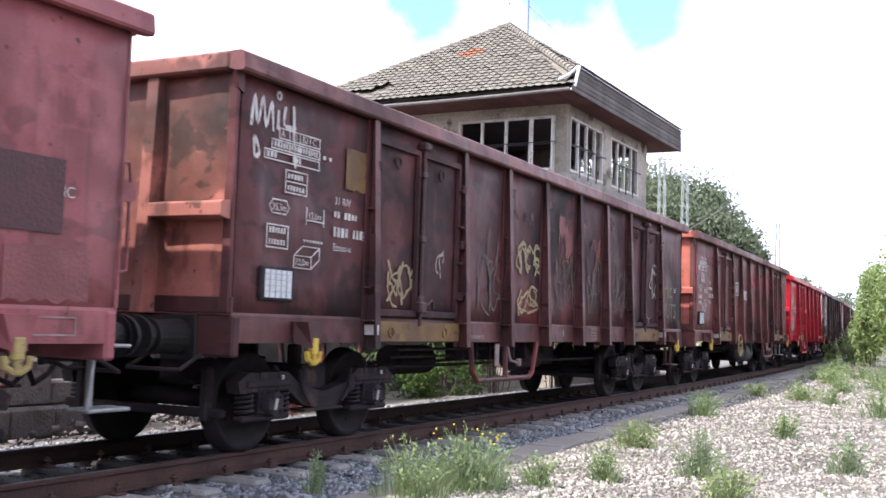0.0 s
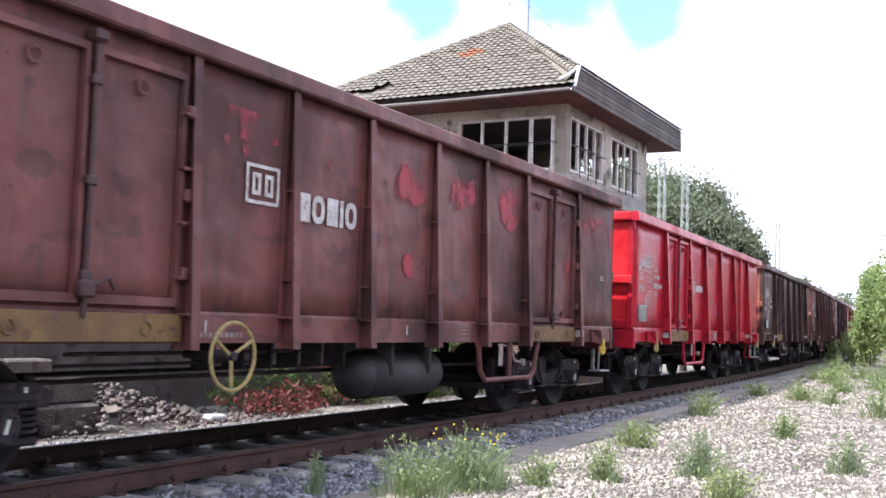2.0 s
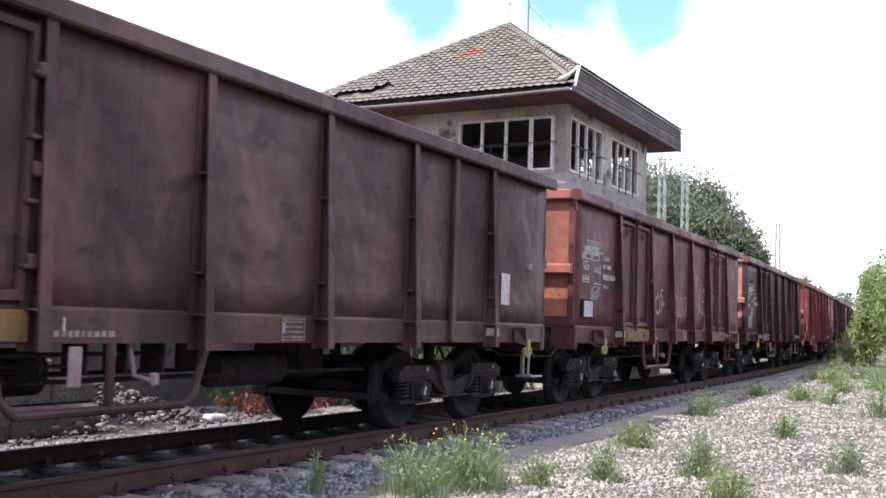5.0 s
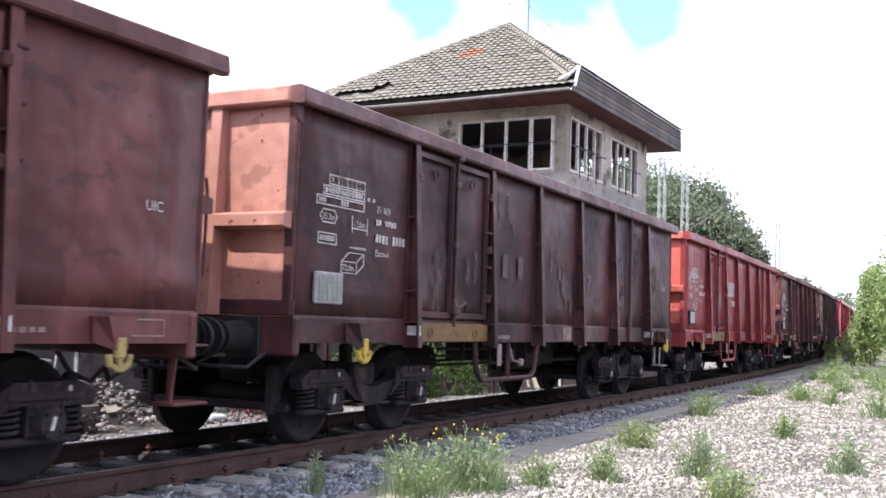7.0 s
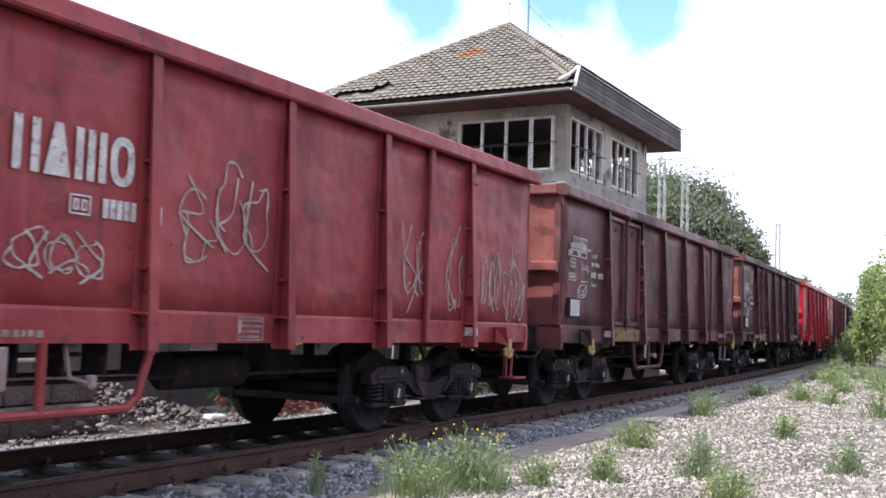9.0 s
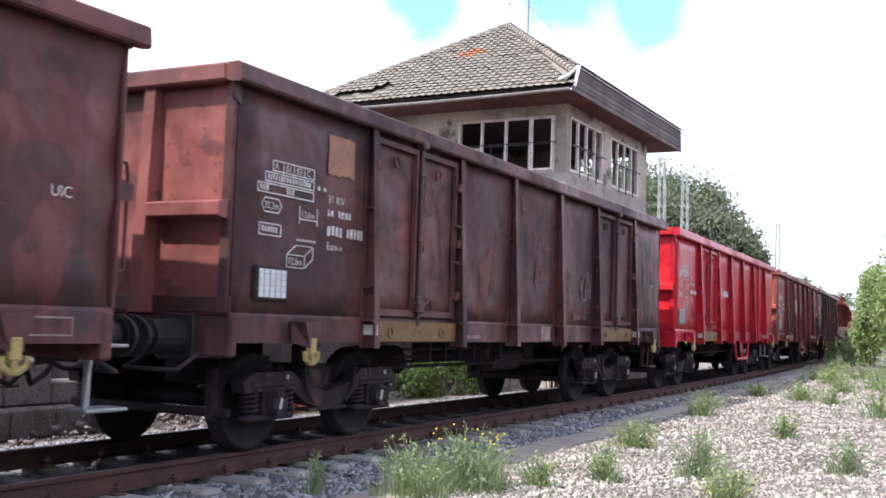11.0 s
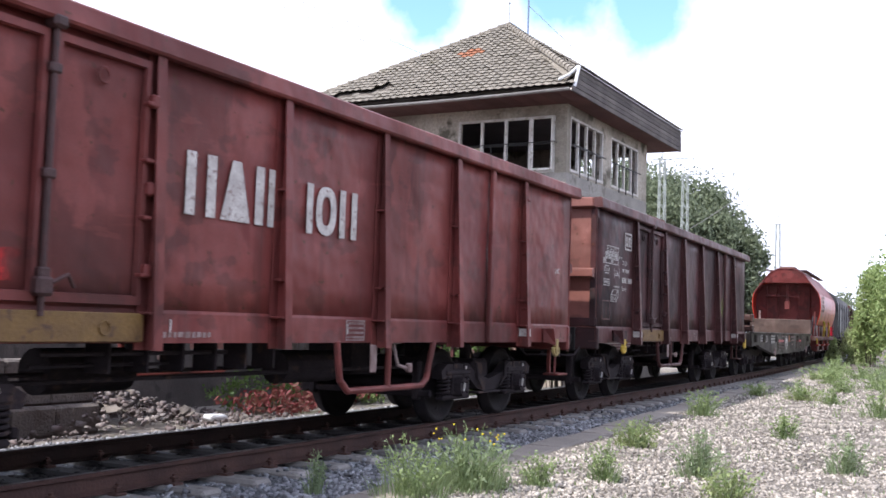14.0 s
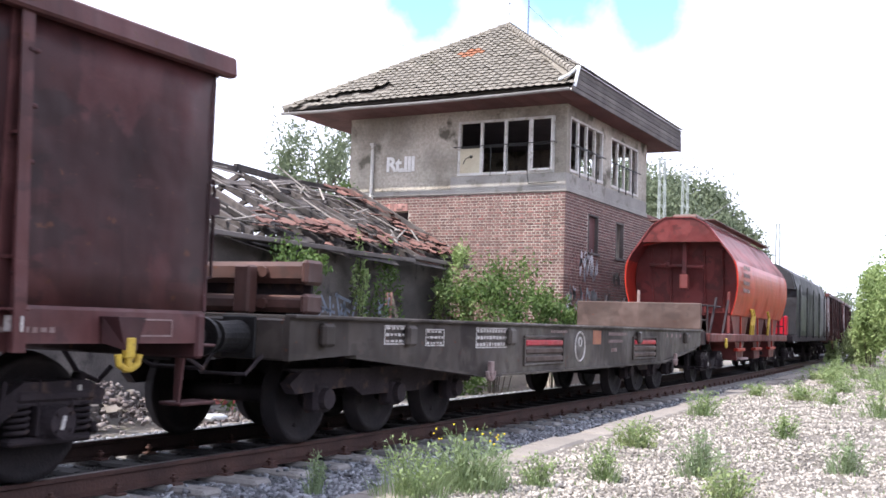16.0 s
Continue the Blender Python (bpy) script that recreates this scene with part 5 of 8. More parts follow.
mast(56.8, 17.3, 10.9, 0.24, 1.5)
mast(66.8, 18.8, 11.5, 0.26, 2.6)
mast(92.9, 17.9, 10.8, 0.26, 2.0)
mast(18.35, 22.4, 12.0, 0.12, 1.2)
for _mx, _my, _m0, _m1 in ((56.8, 17.3, 10.8, 12.8), (92.9, 17.9, 10.7, 11.6)):
    me = Mesh()
    me.cyl((_mx, _my, _m0), (_mx, _my, _m1), 0.03, n=5)
    tagged(part("mast_tip", me, MAST), "thin steel tip on a lattice mast", "mast tip")
for a, b in (((31.2, 14.2, 11.96), (56.8, 17.3, 12.75)), ((66.8, 18.8, 7.7), (62.0, 13.0, 10.2)), ((62.6, 13.8, 9.3), (64.0, 12.3, 9.25)), ((92.9, 19.0, 11.6), (92.9, 15.6, 11.55)),
             ((18.35, 22.4, 11.9), (56.8, 17.3, 10.8)), ((18.35, 21.6, 11.95), (56.8, 16.4, 10.85)), ((62.6, 13.75, 9.85), (62.6, 13.8, 9.3))):
    a, b = Vector(a), Vector(b)
    me = Mesh()
    pts = [a.lerp(b, i / 8) - Vector((0, 0, 0.15 * math.sin(math.pi * i / 8))) for i in range(9)]
    me.tube(pts, 0.008 if a.x < 40 else 0.02, 4)
    tagged(part("overhead_wire", me, GALV), "thin overhead line wire against the sky", "wire", group="overhead wires")

# ---------------------------------------------------------------- wagons
SHARED = {}


def shared(name, mat, make, smooth=False):
    if name not in SHARED:
        me = Mesh()
        make(me)
        SHARED[name] = me.data(name, mat, smooth)
    return SHARED[name]


def make_wheelset(me):
    for s in (-1, 1):
        y = 0.75 * s
        n = 28
        prof = [(0.10, -0.09), (0.17, -0.06), (0.36, -0.015), (0.395, -0.065), (0.455, -0.065), (0.462, 0.045), (0.49, 0.05), (0.485, 0.075), (0.395, 0.075), (0.36, 0.02), (0.17, 0.05), (0.10, 0.08)]
        k = len(prof)
        vs, fs = [], []
        for i in range(n):
            a = 6.2832 * i / n
            for r, d in prof:
                vs.append((r * math.cos(a), y - d * s, r * math.sin(a)))
            fs += [(i * k + j, (i + 1) % n * k + j, (i + 1) % n * k + j + 1, i * k + j + 1) for j in range(k - 1)]
        me.add(vs, fs)
        me.cyl((0, y + 0.09 * s, 0), (0, y + 0.2 * s, 0), 0.1, n=14)
        for i in range(3):
            a = 2.0944 * i
            me.box(-0.03, 0.03, y + 0.01 * s - 0.03, y + 0.01 * s + 0.03, 0.2, 0.3, 0.008, Matrix.Rotation(a, 4, 'Y'))
    me.cyl((0, -0.72, 0), (0, 0.72, 0), 0.085, n=14)


def make_bolster(me):
    """The cross parts of a two-axle bogie: bolster, pivot and brake beams."""
    me.box(-0.22, 0.22, -0.95, 0.95, 0.52, 0.78, 0.04)
    me.cyl((0, 0, 0.76), (0, 0, 1.02), 0.2, n=16)
    for s in (-1, 1):
        me.box(-0.06, 0.06, s * 0.7 - 0.06, s * 0.7 + 0.06, 0.5, 0.98, 0.02)


def make_side_frame(me):
    """One cast side frame; its face looks to -y."""
    y0, y1 = -0.07, 0.07
    top = [(-1.35, 0.66), (-1.2, 0.74), (-0.62, 0.74), (-0.38, 0.60), (0, 0.53), (0.38, 0.60), (0.62, 0.74), (1.2, 0.74), (1.35, 0.66)]
    bot = [(1.32, 0.56), (0.62, 0.58), (0.36, 0.42), (0, 0.35), (-0.36, 0.42), (-0.62, 0.58), (-1.32, 0.56)]
    me.prism(top + bot, 1, y0, y1)
    me.box(-0.34, 0.34, y0 - 0.02, y1 + 0.02, 0.345, 0.375, 0.008)
    for ax in (-0.9, 0.9):
        me.box(ax - 0.34, ax + 0.34, y0 - 0.02, y1 + 0.02, 0.60, 0.68, 0.02)
    for x in (-0.45, 0.45):
        me.tube([(x, y0 - 0.02, 0.75), (x * 0.9, y0 - 0.03, 0.55), (x * 0.6, y0 - 0.03, 0.42)], 0.018, 6)


def make_axle_box(me):
    me.box(-0.13, 0.13, -0.09, 0.07, -0.12, 0.14, 0.04)
    me.cyl((0, -0.06, 0), (0, -0.16, 0), 0.125, 0.11, n=16)
    for i in range(4):
        a = 0.785 + 1.5708 * i
        me.cyl((0.085 * math.cos(a), -0.155, 0.085 * math.sin(a)), (0.085 * math.cos(a), -0.18, 0.085 * math.sin(a)), 0.016, n=6)
    me.box(-0.36, 0.36, -0.06, 0.06, -0.16, -0.10, 0.02)
    for x in (-0.145, 0.145):
        me.box(x - 0.015, x + 0.015, -0.08, 0.09, -0.1, 0.3, 0.01)


def make_brake_beam(me):
    me.box(-0.035, 0.035, -0.95, 0.95, 0.34, 0.42, 0.015)
    for s in (-1, 1):
        me.box(-0.05, 0.05, s * 0.75 - 0.05, s * 0.75 + 0.05, 0.3, 0.78, 0.02)


def make_spring(me):
    """One coil wound round a guide pin."""
    n, k, turns = 66, 5, 5.5
    vs, fs = [], []
    for i in range(n):
        a = 6.2832 * turns * i / (n - 1)
        z = 0.24 * i / (n - 1)
        for j in range(k):
            b = 6.2832 * j / k
            r = 0.075 + 0.017 * math.cos(b)
            vs.append((r * math.cos(a), r * math.sin(a), z + 0.017 * math.sin(b)))
    fs = [(i * k + j, (i + 1) * k + j, (i + 1) * k + (j + 1) % k, i * k + (j + 1) % k) for i in range(n - 1) for j in range(k)]
    me.add(vs, fs)


def add_bogie(wagon, px, wheels):
    b = part("bogie", shared("bogie", UNDER, make_bolster), None, wagon, "sooty cast steel two-axle bogie", m=pose(px, 0, 0))
    for s in (-1, 1):
        turn = 0 if s < 0 else 180
        part("side_frame", shared("side_frame", UNDER, make_side_frame), None, b, m=pose(0, s, 0, 0, 0, turn))
        for ax in (-0.9, 0.9):
            part("axle_box", shared("axle_box", UNDER, make_axle_box), None, b, m=pose(ax, s, 0.46, 0, 0, turn))
    for ax in (-1.38, -0.42, 0.42, 1.38):
        part("brake_beam", shared("brake_beam", UNDER, make_brake_beam), None, b, m=pose(ax, 0, 0))
    for ax in (-0.9, 0.9):
        wheels.append(part("wheelset", shared("wheelset", WHEEL, make_wheelset, True), None, b, "dark steel wheels on an axle", m=pose(ax, 0, 0.46)))
        for s in (-1, 1):
            part("wheel_mark", shared("wheel_mark", WHITE, lambda q: q.box(-0.014, 0.014, -0.006, 0.006, 0, 0.1)), None, b, "white chalk mark", m=pose(ax - 0.2 * s, s * 1.075, 0.61))
            part("wheel_mark", shared("wheel_mark", WHITE, None), None, b, "white chalk mark", m=pose(ax + 0.02 * s, s * 1.165, 0.41, 0, 14, 0))
            for d in (-0.27, 0.27):
                part("coil_spring", shared("coil_spring", UNDER, make_spring, True), None, b, m=pose(ax + d, s * 1.0, 0.37))
    return b


def make_buffer(me):
    """A side buffer that points along -x from the headstock at x = 0."""
    me.box(-0.03, 0.0, -0.19, 0.19, -0.19, 0.19, 0.01)
    me.cyl((-0.02, 0, 0), (-0.34, 0, 0), 0.15, 0.13, n=18)
    me.cyl((-0.34, 0, 0), (-0.52, 0, 0), 0.105, n=18)
    me.cyl((-0.355, 0, 0), (-0.385, 0, 0), 0.145, n=18)
    me.prism([(0.22 * math.cos(a) * 1.0, 0.17 * math.sin(a)) for a in np.linspace(0, 6.2832, 20, endpoint=False)], 0, -0.57, -0.535)
    me.cyl((-0.52, 0, 0), (-0.54, 0, 0), 0.16, n=18)


def make_hook(me):
    """A yellow roping hook that hangs from the solebar."""
    me.box(-0.045, 0.045, -0.03, 0.03, 0.02, 0.17, 0.012)
    me.tube([(-0.10, 0, 0.05), (-0.085, 0, -0.02), (-0.03, 0, -0.05), (0.03, 0, -0.05), (0.085, 0, -0.02), (0.10, 0, 0.05)], 0.026, 7)
    me.box(-0.025, 0.025, -0.025, 0.025, -0.05, 0.03, 0.008)


def rect_outline(me, x0, x1, z0, z1, y, w=0.014):
    me.box(x0, x1, y - 0.003, y, z1 - w, z1)
    me.box(x0, x1, y - 0.003, y, z0, z0 + w)
    me.box(x0, x0 + w, y - 0.003, y, z0 + w, z1 - w)
    me.box(x1 - w, x1, y - 0.003, y, z0 + w, z1 - w)


def text_bars(me, x0, x1, z0, z1, y, rng, gap=0.022, lo=0.03, hi=0.07):
    """Writing too worn to read: a row of plain bars of its size."""
    x = x0
    while x < x1 - 0.02:
        w = min(rng.uniform(lo, hi), x1 - x)
        me.box(x, x + w, y - 0.003, y, z0 + rng.uniform(0, 0.12) * (z1 - z0), z1 - rng.uniform(0, 0.12) * (z1 - z0))
        x += w + gap


TYPE = {}


def sign_text(w, body, x, z, size, mat, y=-1.4045, name="type_lettering"):
    """Readable lettering on the near side in the built-in type."""
    if (body, mat.name) not in TYPE:
        cu = bpy.data.curves.new("type", 'FONT')
        cu.body = body
        cu.extrude = 0.002
        tmp = new("tmp", cu)
        me = bpy.data.meshes.new_from_object(tmp.evaluated_get(bpy.context.evaluated_depsgraph_get()))
        bpy.data.objects.remove(tmp)
        me.transform(Matrix.Diagonal((1, 1, 0.1, 1)))
        me.materials.clear()
        me.materials.append(mat)
        TYPE[body, mat.name] = me
    m = Matrix.Translation((x, y, z)) @ Matrix.Rotation(radians(90), 4, 'X') @ Matrix.Diagonal((size, size, 1, 1))
    return part(name, TYPE[body, mat.name], None, w, m=m)


def add_markings(w, x, y, rng, mat, long_one):
    """The white load table, data boxes, volume sign and number block beside the front corner."""
    # load table
    tx, tz = (x - 0.16, 2.60) if long_one else (x - 0.12, 2.305)
    me = Mesh()
    rect_outline(me, tx, tx + 0.84, tz, tz + 0.09, y, 0.012)
    rect_outline(me, tx + 0.10, tx + 0.84, tz + 0.10, tz + 0.19, y, 0.012)
    rect_outline(me, tx + 0.20, tx + 0.84, tz + 0.20, tz + 0.30, y, 0.012)
    for k, word in enumerate(("A", "B1", "B2", "C")):
        sign_text(w, word, tx + 0.235 + 0.16 * k, tz + 0.222, 0.085, mat)
        if k:
            me.box(tx + 0.195 + 0.16 * k, tx + 0.203 + 0.16 * k, y - 0.003, y, tz + 0.11, tz + 0.29)
    text_bars(me, tx + 0.14, tx + 0.80, tz + 0.12, tz + 0.175, y, rng, 0.018, 0.016, 0.032)
    text_bars(me, tx + 0.04, tx + 0.18, tz + 0.02, tz + 0.075, y, rng, 0.018, 0.02, 0.035)
    text_bars(me, tx + 0.42, tx + 0.55, tz + 0.02, tz + 0.075, y, rng, 0.018, 0.02, 0.035)
    for k in (0.0, 0.1):
        me.box(tx + 0.9 + k, tx + 0.935 + k, y - 0.003, y, tz + 0.12, tz + 0.155)
    part("load_table", me, mat, w)
    if long_one:
        me = Mesh()
        rect_outline(me, x + 0.16, x + 0.5, 2.34, 2.55, y, 0.012)
        me.box(x + 0.16, x + 0.5, y - 0.003, y, 2.44, 2.45)
        text_bars(me, x + 0.2, x + 0.46, 2.47, 2.52, y, rng, 0.018, 0.02, 0.035)
        text_bars(me, x + 0.2, x + 0.46, 2.365, 2.415, y, rng, 0.018, 0.02, 0.035)
        part("brake_table", me, mat, w)
    # length sign, weight box and distance sign
    me = Mesh()
    a, z = x - 0.06, 2.14
    b = a + 0.3
    me.box(a + 0.05, b - 0.05, y - 0.003, y, z + 0.12, z + 0.132)
    me.box(a + 0.05, b - 0.05, y - 0.003, y, z, z + 0.012)
    for s, e in ((a, a + 0.05), (b, b - 0.05)):
        q = 0.012 if e > s else -0.012
        me.prism([(s, z + 0.066), (s + q, z + 0.066), (e + q, z + 0.132), (e, z + 0.132)], 1, y - 0.003, y)
        me.prism([(s, z + 0.066), (s + q, z + 0.066), (e + q, z), (e, z)], 1, y - 0.003, y)
    sign_text(w, "35,3m", a + 0.045, z + 0.035, 0.085, mat)
    h = 0.21 if long_one else 0.11
    rect_outline(me, a - 0.02, b, 2.05 - h, 2.05, y, 0.012)
    text_bars(me, a + 0.02, b - 0.03, 1.97, 2.025, y, rng, 0.016, 0.016, 0.032)
    if long_one:
        text_bars(me, a + 0.02, b - 0.03, 1.87, 1.92, y, rng, 0.016, 0.016, 0.032)
    part("data_panel", me, mat, w)
    me = Mesh()
    c = x + 0.5
    me.box(c, c + 0.012, y - 0.003, y, 2.09, 2.25)
    me.box(c + 0.28, c + 0.292, y - 0.003, y, 2.09, 2.25)
    me.box(c, c + 0.28, y - 0.003, y, 2.125, 2.137)
    sign_text(w, "12,6m", c + 0.035, 2.15, 0.085, mat)
    text_bars(me, c - 0.02, c + 0.3, 1.93, 1.955, y, rng, 0.02, 0.02, 0.03)
    part("distance_sign", me, mat, w)
    # volume sign: a drawn box
    me = Mesh()
    v, z = x + 0.34, 1.69
    for p in (((0, 0), (0.27, 0)), ((0, 0), (0, 0.11)), ((0.27, 0), (0.27, 0.11)), ((0, 0.11), (0.27, 0.11)),
              ((0, 0.11), (0.13, 0.2)), ((0.27, 0.11), (0.4, 0.2)), ((0.13, 0.2), (0.4, 0.2)), ((0.4, 0.2), (0.4, 0.09)), ((0.4, 0.09), (0.27, 0))):
        (a0, c0), (a1, c1) = p
        me.cyl((v + a0, y, z + c0), (v + a1, y, z + c1), 0.0055, n=4)
    sign_text(w, "72,0m", v + 0.02, z + 0.025, 0.085, mat)
    part("volume_sign", me, mat, w)
    # number block
    me = Mesh()
    n = x + 0.96
    sign_text(w, "31 RIV", n, 2.33, 0.105, mat)
    text_bars(me, n, n + 0.12, 2.2, 2.27, y, rng, 0.022, 0.03, 0.045)
    text_bars(me, n + 0.18, n + 0.4, 2.2, 2.27, y, rng, 0.022, 0.03, 0.045)
    text_bars(me, n, n + 0.28, 2.02, 2.12, y, rng, 0.024, 0.034, 0.05)
    text_bars(me, n + 0.34, n + 0.62, 2.02, 2.12, y, rng, 0.024, 0.034, 0.05)
    sign_text(w, "Eanos-x" if long_one else "Eaos-x", n, 1.89, 0.1, mat)
    part("number_panel", me, mat, w)


def stroke(me, pts, x0, z0, size, y, r):
    """A sprayed line through points of a unit box."""
    q = [Vector((x0 + a * size, y, z0 + b * size)) for a, b in pts]
    if len(q) > 2:
        s = []
        for i in range(len(q) - 1):
            a, b, c, d = q[max(i - 1, 0)], q[i], q[i + 1], q[min(i + 2, len(q) - 1)]
            for k in range(4):
                t = k / 4
                s.append(0.5 * (2 * b + (c - a) * t + (2 * a - 5 * b + 4 * c - d) * t * t + (3 * b - 3 * c + d - a) * t ** 3))
        q = s + [q[-1]]
    vs = []
    for i in range(len(q)):
        d = q[min(i + 1, len(q) - 1)] - q[max(i - 1, 0)]
        n = Vector((-d.z, 0, d.x)).normalized() * r * (0.75 + 0.25 * math.sin(i * 1.3))
        vs += [q[i] - n, q[i] + n]
    me.add(vs, [(2 * i, 2 * i + 2, 2 * i + 3, 2 * i + 1) for i in range(len(q) - 1)])


def scrawl(w, x, z, width, height, mat, rng, letters=3, r=0.014, y=-1.4075, rings=True):
    """An unreadable sprayed tag: tangled crooked loops with hooks and flourishes through them."""
    me = Mesh()
    lw = width / letters
    for i in range(letters):
        a = x + lw * i
        for k in range(2 if rings else 1):
            cx, cz = rng.uniform(0.35, 0.65), rng.uniform(0.3, 0.7)
            t0, t1 = rng.uniform(0, 3), rng.uniform(3.6, 5.2)
            pts = []
            for j in range(8):
                t, q = t0 + t1 * j / 7, rng.uniform(0.55, 1.15)
                pts.append(((cx + 0.55 * q * math.cos(t)) * lw, min(1.05, max(-0.05, cz + 0.42 * q * math.sin(t))) * height))
            stroke(me, pts, a, z, 1.0, y, r * (1.0 if k == 0 else 0.75))
        pts = [(rng.uniform(-0.1, 1.1) * lw, f * height) for f in (rng.uniform(0.8, 1.1), rng.uniform(0.45, 0.7), rng.uniform(0.2, 0.45), rng.uniform(-0.1, 0.15))]
        stroke(me, pts, a, z, 1.0, y, r)
    return part("graffiti", me, mat, w, "sprayed graffiti tag", kind="stuff")


POSTS_A = [-5.18, -3.12, -1.81, -0.51, 0.90, 2.18, 3.48, 5.45]
POSTS_B = [-4.32, -2.34, -0.75, 0.93, 2.58, 4.55]


def open_wagon(paint, end_paint, label, lu=14.04, second_door=False, guard=True, guard_paint=None, seed=1, marks=WHITE,
               handwheel=False, tank=False, tag="paper", dented=0.002, guard_at=None, rim_paint=None, hook_mat=None, warn=False, frame_paint=None):
    """A four-axle open goods wagon; its near side faces -y and its front end -x."""
    rng = random.Random(seed)
    long_one = lu > 15
    L = lu / 2 - 0.61
    posts = POSTS_A if long_one else POSTS_B
    w = thing("open_wagon", label, "goods wagon", group="wagons of the goods train")
    wheels = []
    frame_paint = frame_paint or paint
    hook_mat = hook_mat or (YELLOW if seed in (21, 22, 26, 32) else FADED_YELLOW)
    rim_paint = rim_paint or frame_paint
    lock_paint = LOCK_RED if paint.name.startswith("bright_red") else LOCK
    Z0, Z1, ZR = 1.02, 1.25, (3.425 if long_one else 3.325)
    doors = [(posts[0], posts[1])] + ([(posts[-2], posts[-1])] if second_door else [])
    for s in (-1, 1):
        me = Mesh()
        y = 1.40 * s
        # one sheet, slightly bellied between the posts
        edges = sorted([-L + 0.02] + posts + [L - 0.02])
        nz = 7
        cols = []
        for i, (a, b) in enumerate(zip(edges, edges[1:])):
            nx = max(3, int((b - a) / 0.3))
            bulge = rng.uniform(-0.009, -0.002)
            for k in range(nx + (1 if i == len(edges) - 2 else 0)):
                fx = k / nx
                cols.append((a + (b - a) * fx, [bulge * math.sin(math.pi * fx) * math.sin(math.pi * j / nz) + (rng.uniform(-2 * dented, 0) if 0 < j < nz and 0 < k else 0) for j in range(nz + 1)]))
        ring = 2 * (nz + 1)
        for x, ds in cols:
            me.v += [(x, y + s * ds[j], Z1 + (ZR - 0.12 - Z1) * j / nz) for j in range(nz + 1)]
            me.v += [(x, y + s * (ds[j] - 0.03), Z1 + (ZR - 0.12 - Z1) * j / nz) for j in range(nz, -1, -1)]
        me.f += [(i * ring + j, (i + 1) * ring + j, (i + 1) * ring + (j + 1) % ring, i * ring + (j + 1) % ring) for i in range(len(cols) - 1) for j in range(ring)]
        me.f += [tuple(range(ring)), tuple(range(len(me.v) - ring, len(me.v)))]
        part("side_wall", me, paint, w, smooth=True)
        me = Mesh()
        me.prism([(1.38 * s, Z1 + 0.02), (1.4015 * s, Z1 + 0.02), (1.41 * s, Z1 - 0.005), (1.413 * s, Z0), (1.28 * s, Z0), (1.28 * s, Z0 + 0.02), (1.38 * s, Z0 + 0.02)], 0, -L, L)
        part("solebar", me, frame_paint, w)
        for k, px in enumerate(posts):
            me = Mesh()
            h, q = 0.048, 1.405
            yb, yt = 1.575 * s, 1.475 * s
            # a pressed channel, open towards the front: base flange, web and outer flange, deeper at its foot
            zb, zt = Z0 - 0.05, ZR - 0.16
            me.prism([(px - h - 0.03, 0.0), (px + h, 0.0), (px + h, 1.0), (px - h, 1.0), (px - h, 0.86), (px + h - 0.022, 0.86), (px + h - 0.022, 0.08), (px - h - 0.03, 0.08)], 2, zb, zt)
            me.v = [(x, q * s + ((yb if z < 2 else yt) - q * s) * d, z) for x, d, z in me.v]
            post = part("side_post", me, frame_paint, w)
            for zz in (1.56, 2.35):
                part("stiffener", shared("stiffener" + frame_paint.name, frame_paint, lambda o: o.box(-0.055, 0.05, 0.006, 0.1, 0, 0.02)), None, post, m=pose(px, q * s, zz, 0, 0, 180 if s < 0 else 0))
            me = Mesh()
            me.box(px - 0.085, px + 0.085, min(1.40 * s, 1.55 * s), max(1.40 * s, 1.56 * s), Z1 - 0.02, Z1 + 0.0, 0.006)
            part("foot_plate", me, frame_paint, post)
        if not second_door:
            me = Mesh()
            a = (posts[-2] + posts[-1]) / 2
            me.box(a - 0.045, a + 0.045, min(1.41 * s, 1.47 * s), max(1.41 * s, 1.47 * s), Z0, ZR - 0.16, 0.012)
            part("side_rib", me, frame_paint, w)
        for a, b in doors:
            c = (a + b) / 2
            a, b = a + 0.075, b - 0.075
            for x0, x1 in ((a, c - 0.03), (c + 0.03, b)):
                me = Mesh()
                vs = []
                for i0, i1, zz0, zz1, yy in ((x0, x1, 1.29, 3.10, 1.41), (x0 + .006, x1 - .006, 1.296, 3.094, 1.452), (x0 + 0.05, x1 - 0.05, 1.36, 3.04, 1.452), (x0 + 0.056, x1 - 0.056, 1.366, 3.034, 1.41)):
                    vs += [(i0, yy * s, zz0), (i1, yy * s, zz0), (i1, yy * s, zz1), (i0, yy * s, zz1)]
                me.add(vs, [(4 * q + j, 4 * q + (j + 1) % 4, 4 * q + 4 + (j + 1) % 4, 4 * q + 4 + j) for q in range(3) for j in range(4)])
                d = part("door_leaf", me, paint, w)
                me = Mesh()
                me.ring(((x0 + x1) / 2, 1.425 * s, 2.9), 1, 0.055, 0.012, n=12, k=5)
                part("ring_handle", me, paint, d)
            me = Mesh()
            me.cyl((c, 1.47 * s, 1.2), (c, 1.47 * s, 3.14), 0.022, n=8)
            for z in (1.45, 2.1, 2.8):
                me.box(c - 0.05, c + 0.05, min(1.44 * s, 1.5 * s), max(1.44 * s, 1.5 * s), z, z + 0.07, 0.012)
            me.box(c - 0.08, c + 0.06, min(1.44 * s, 1.53 * s), max(1.44 * s, 1.53 * s), 1.33, 1.46, 0.02)
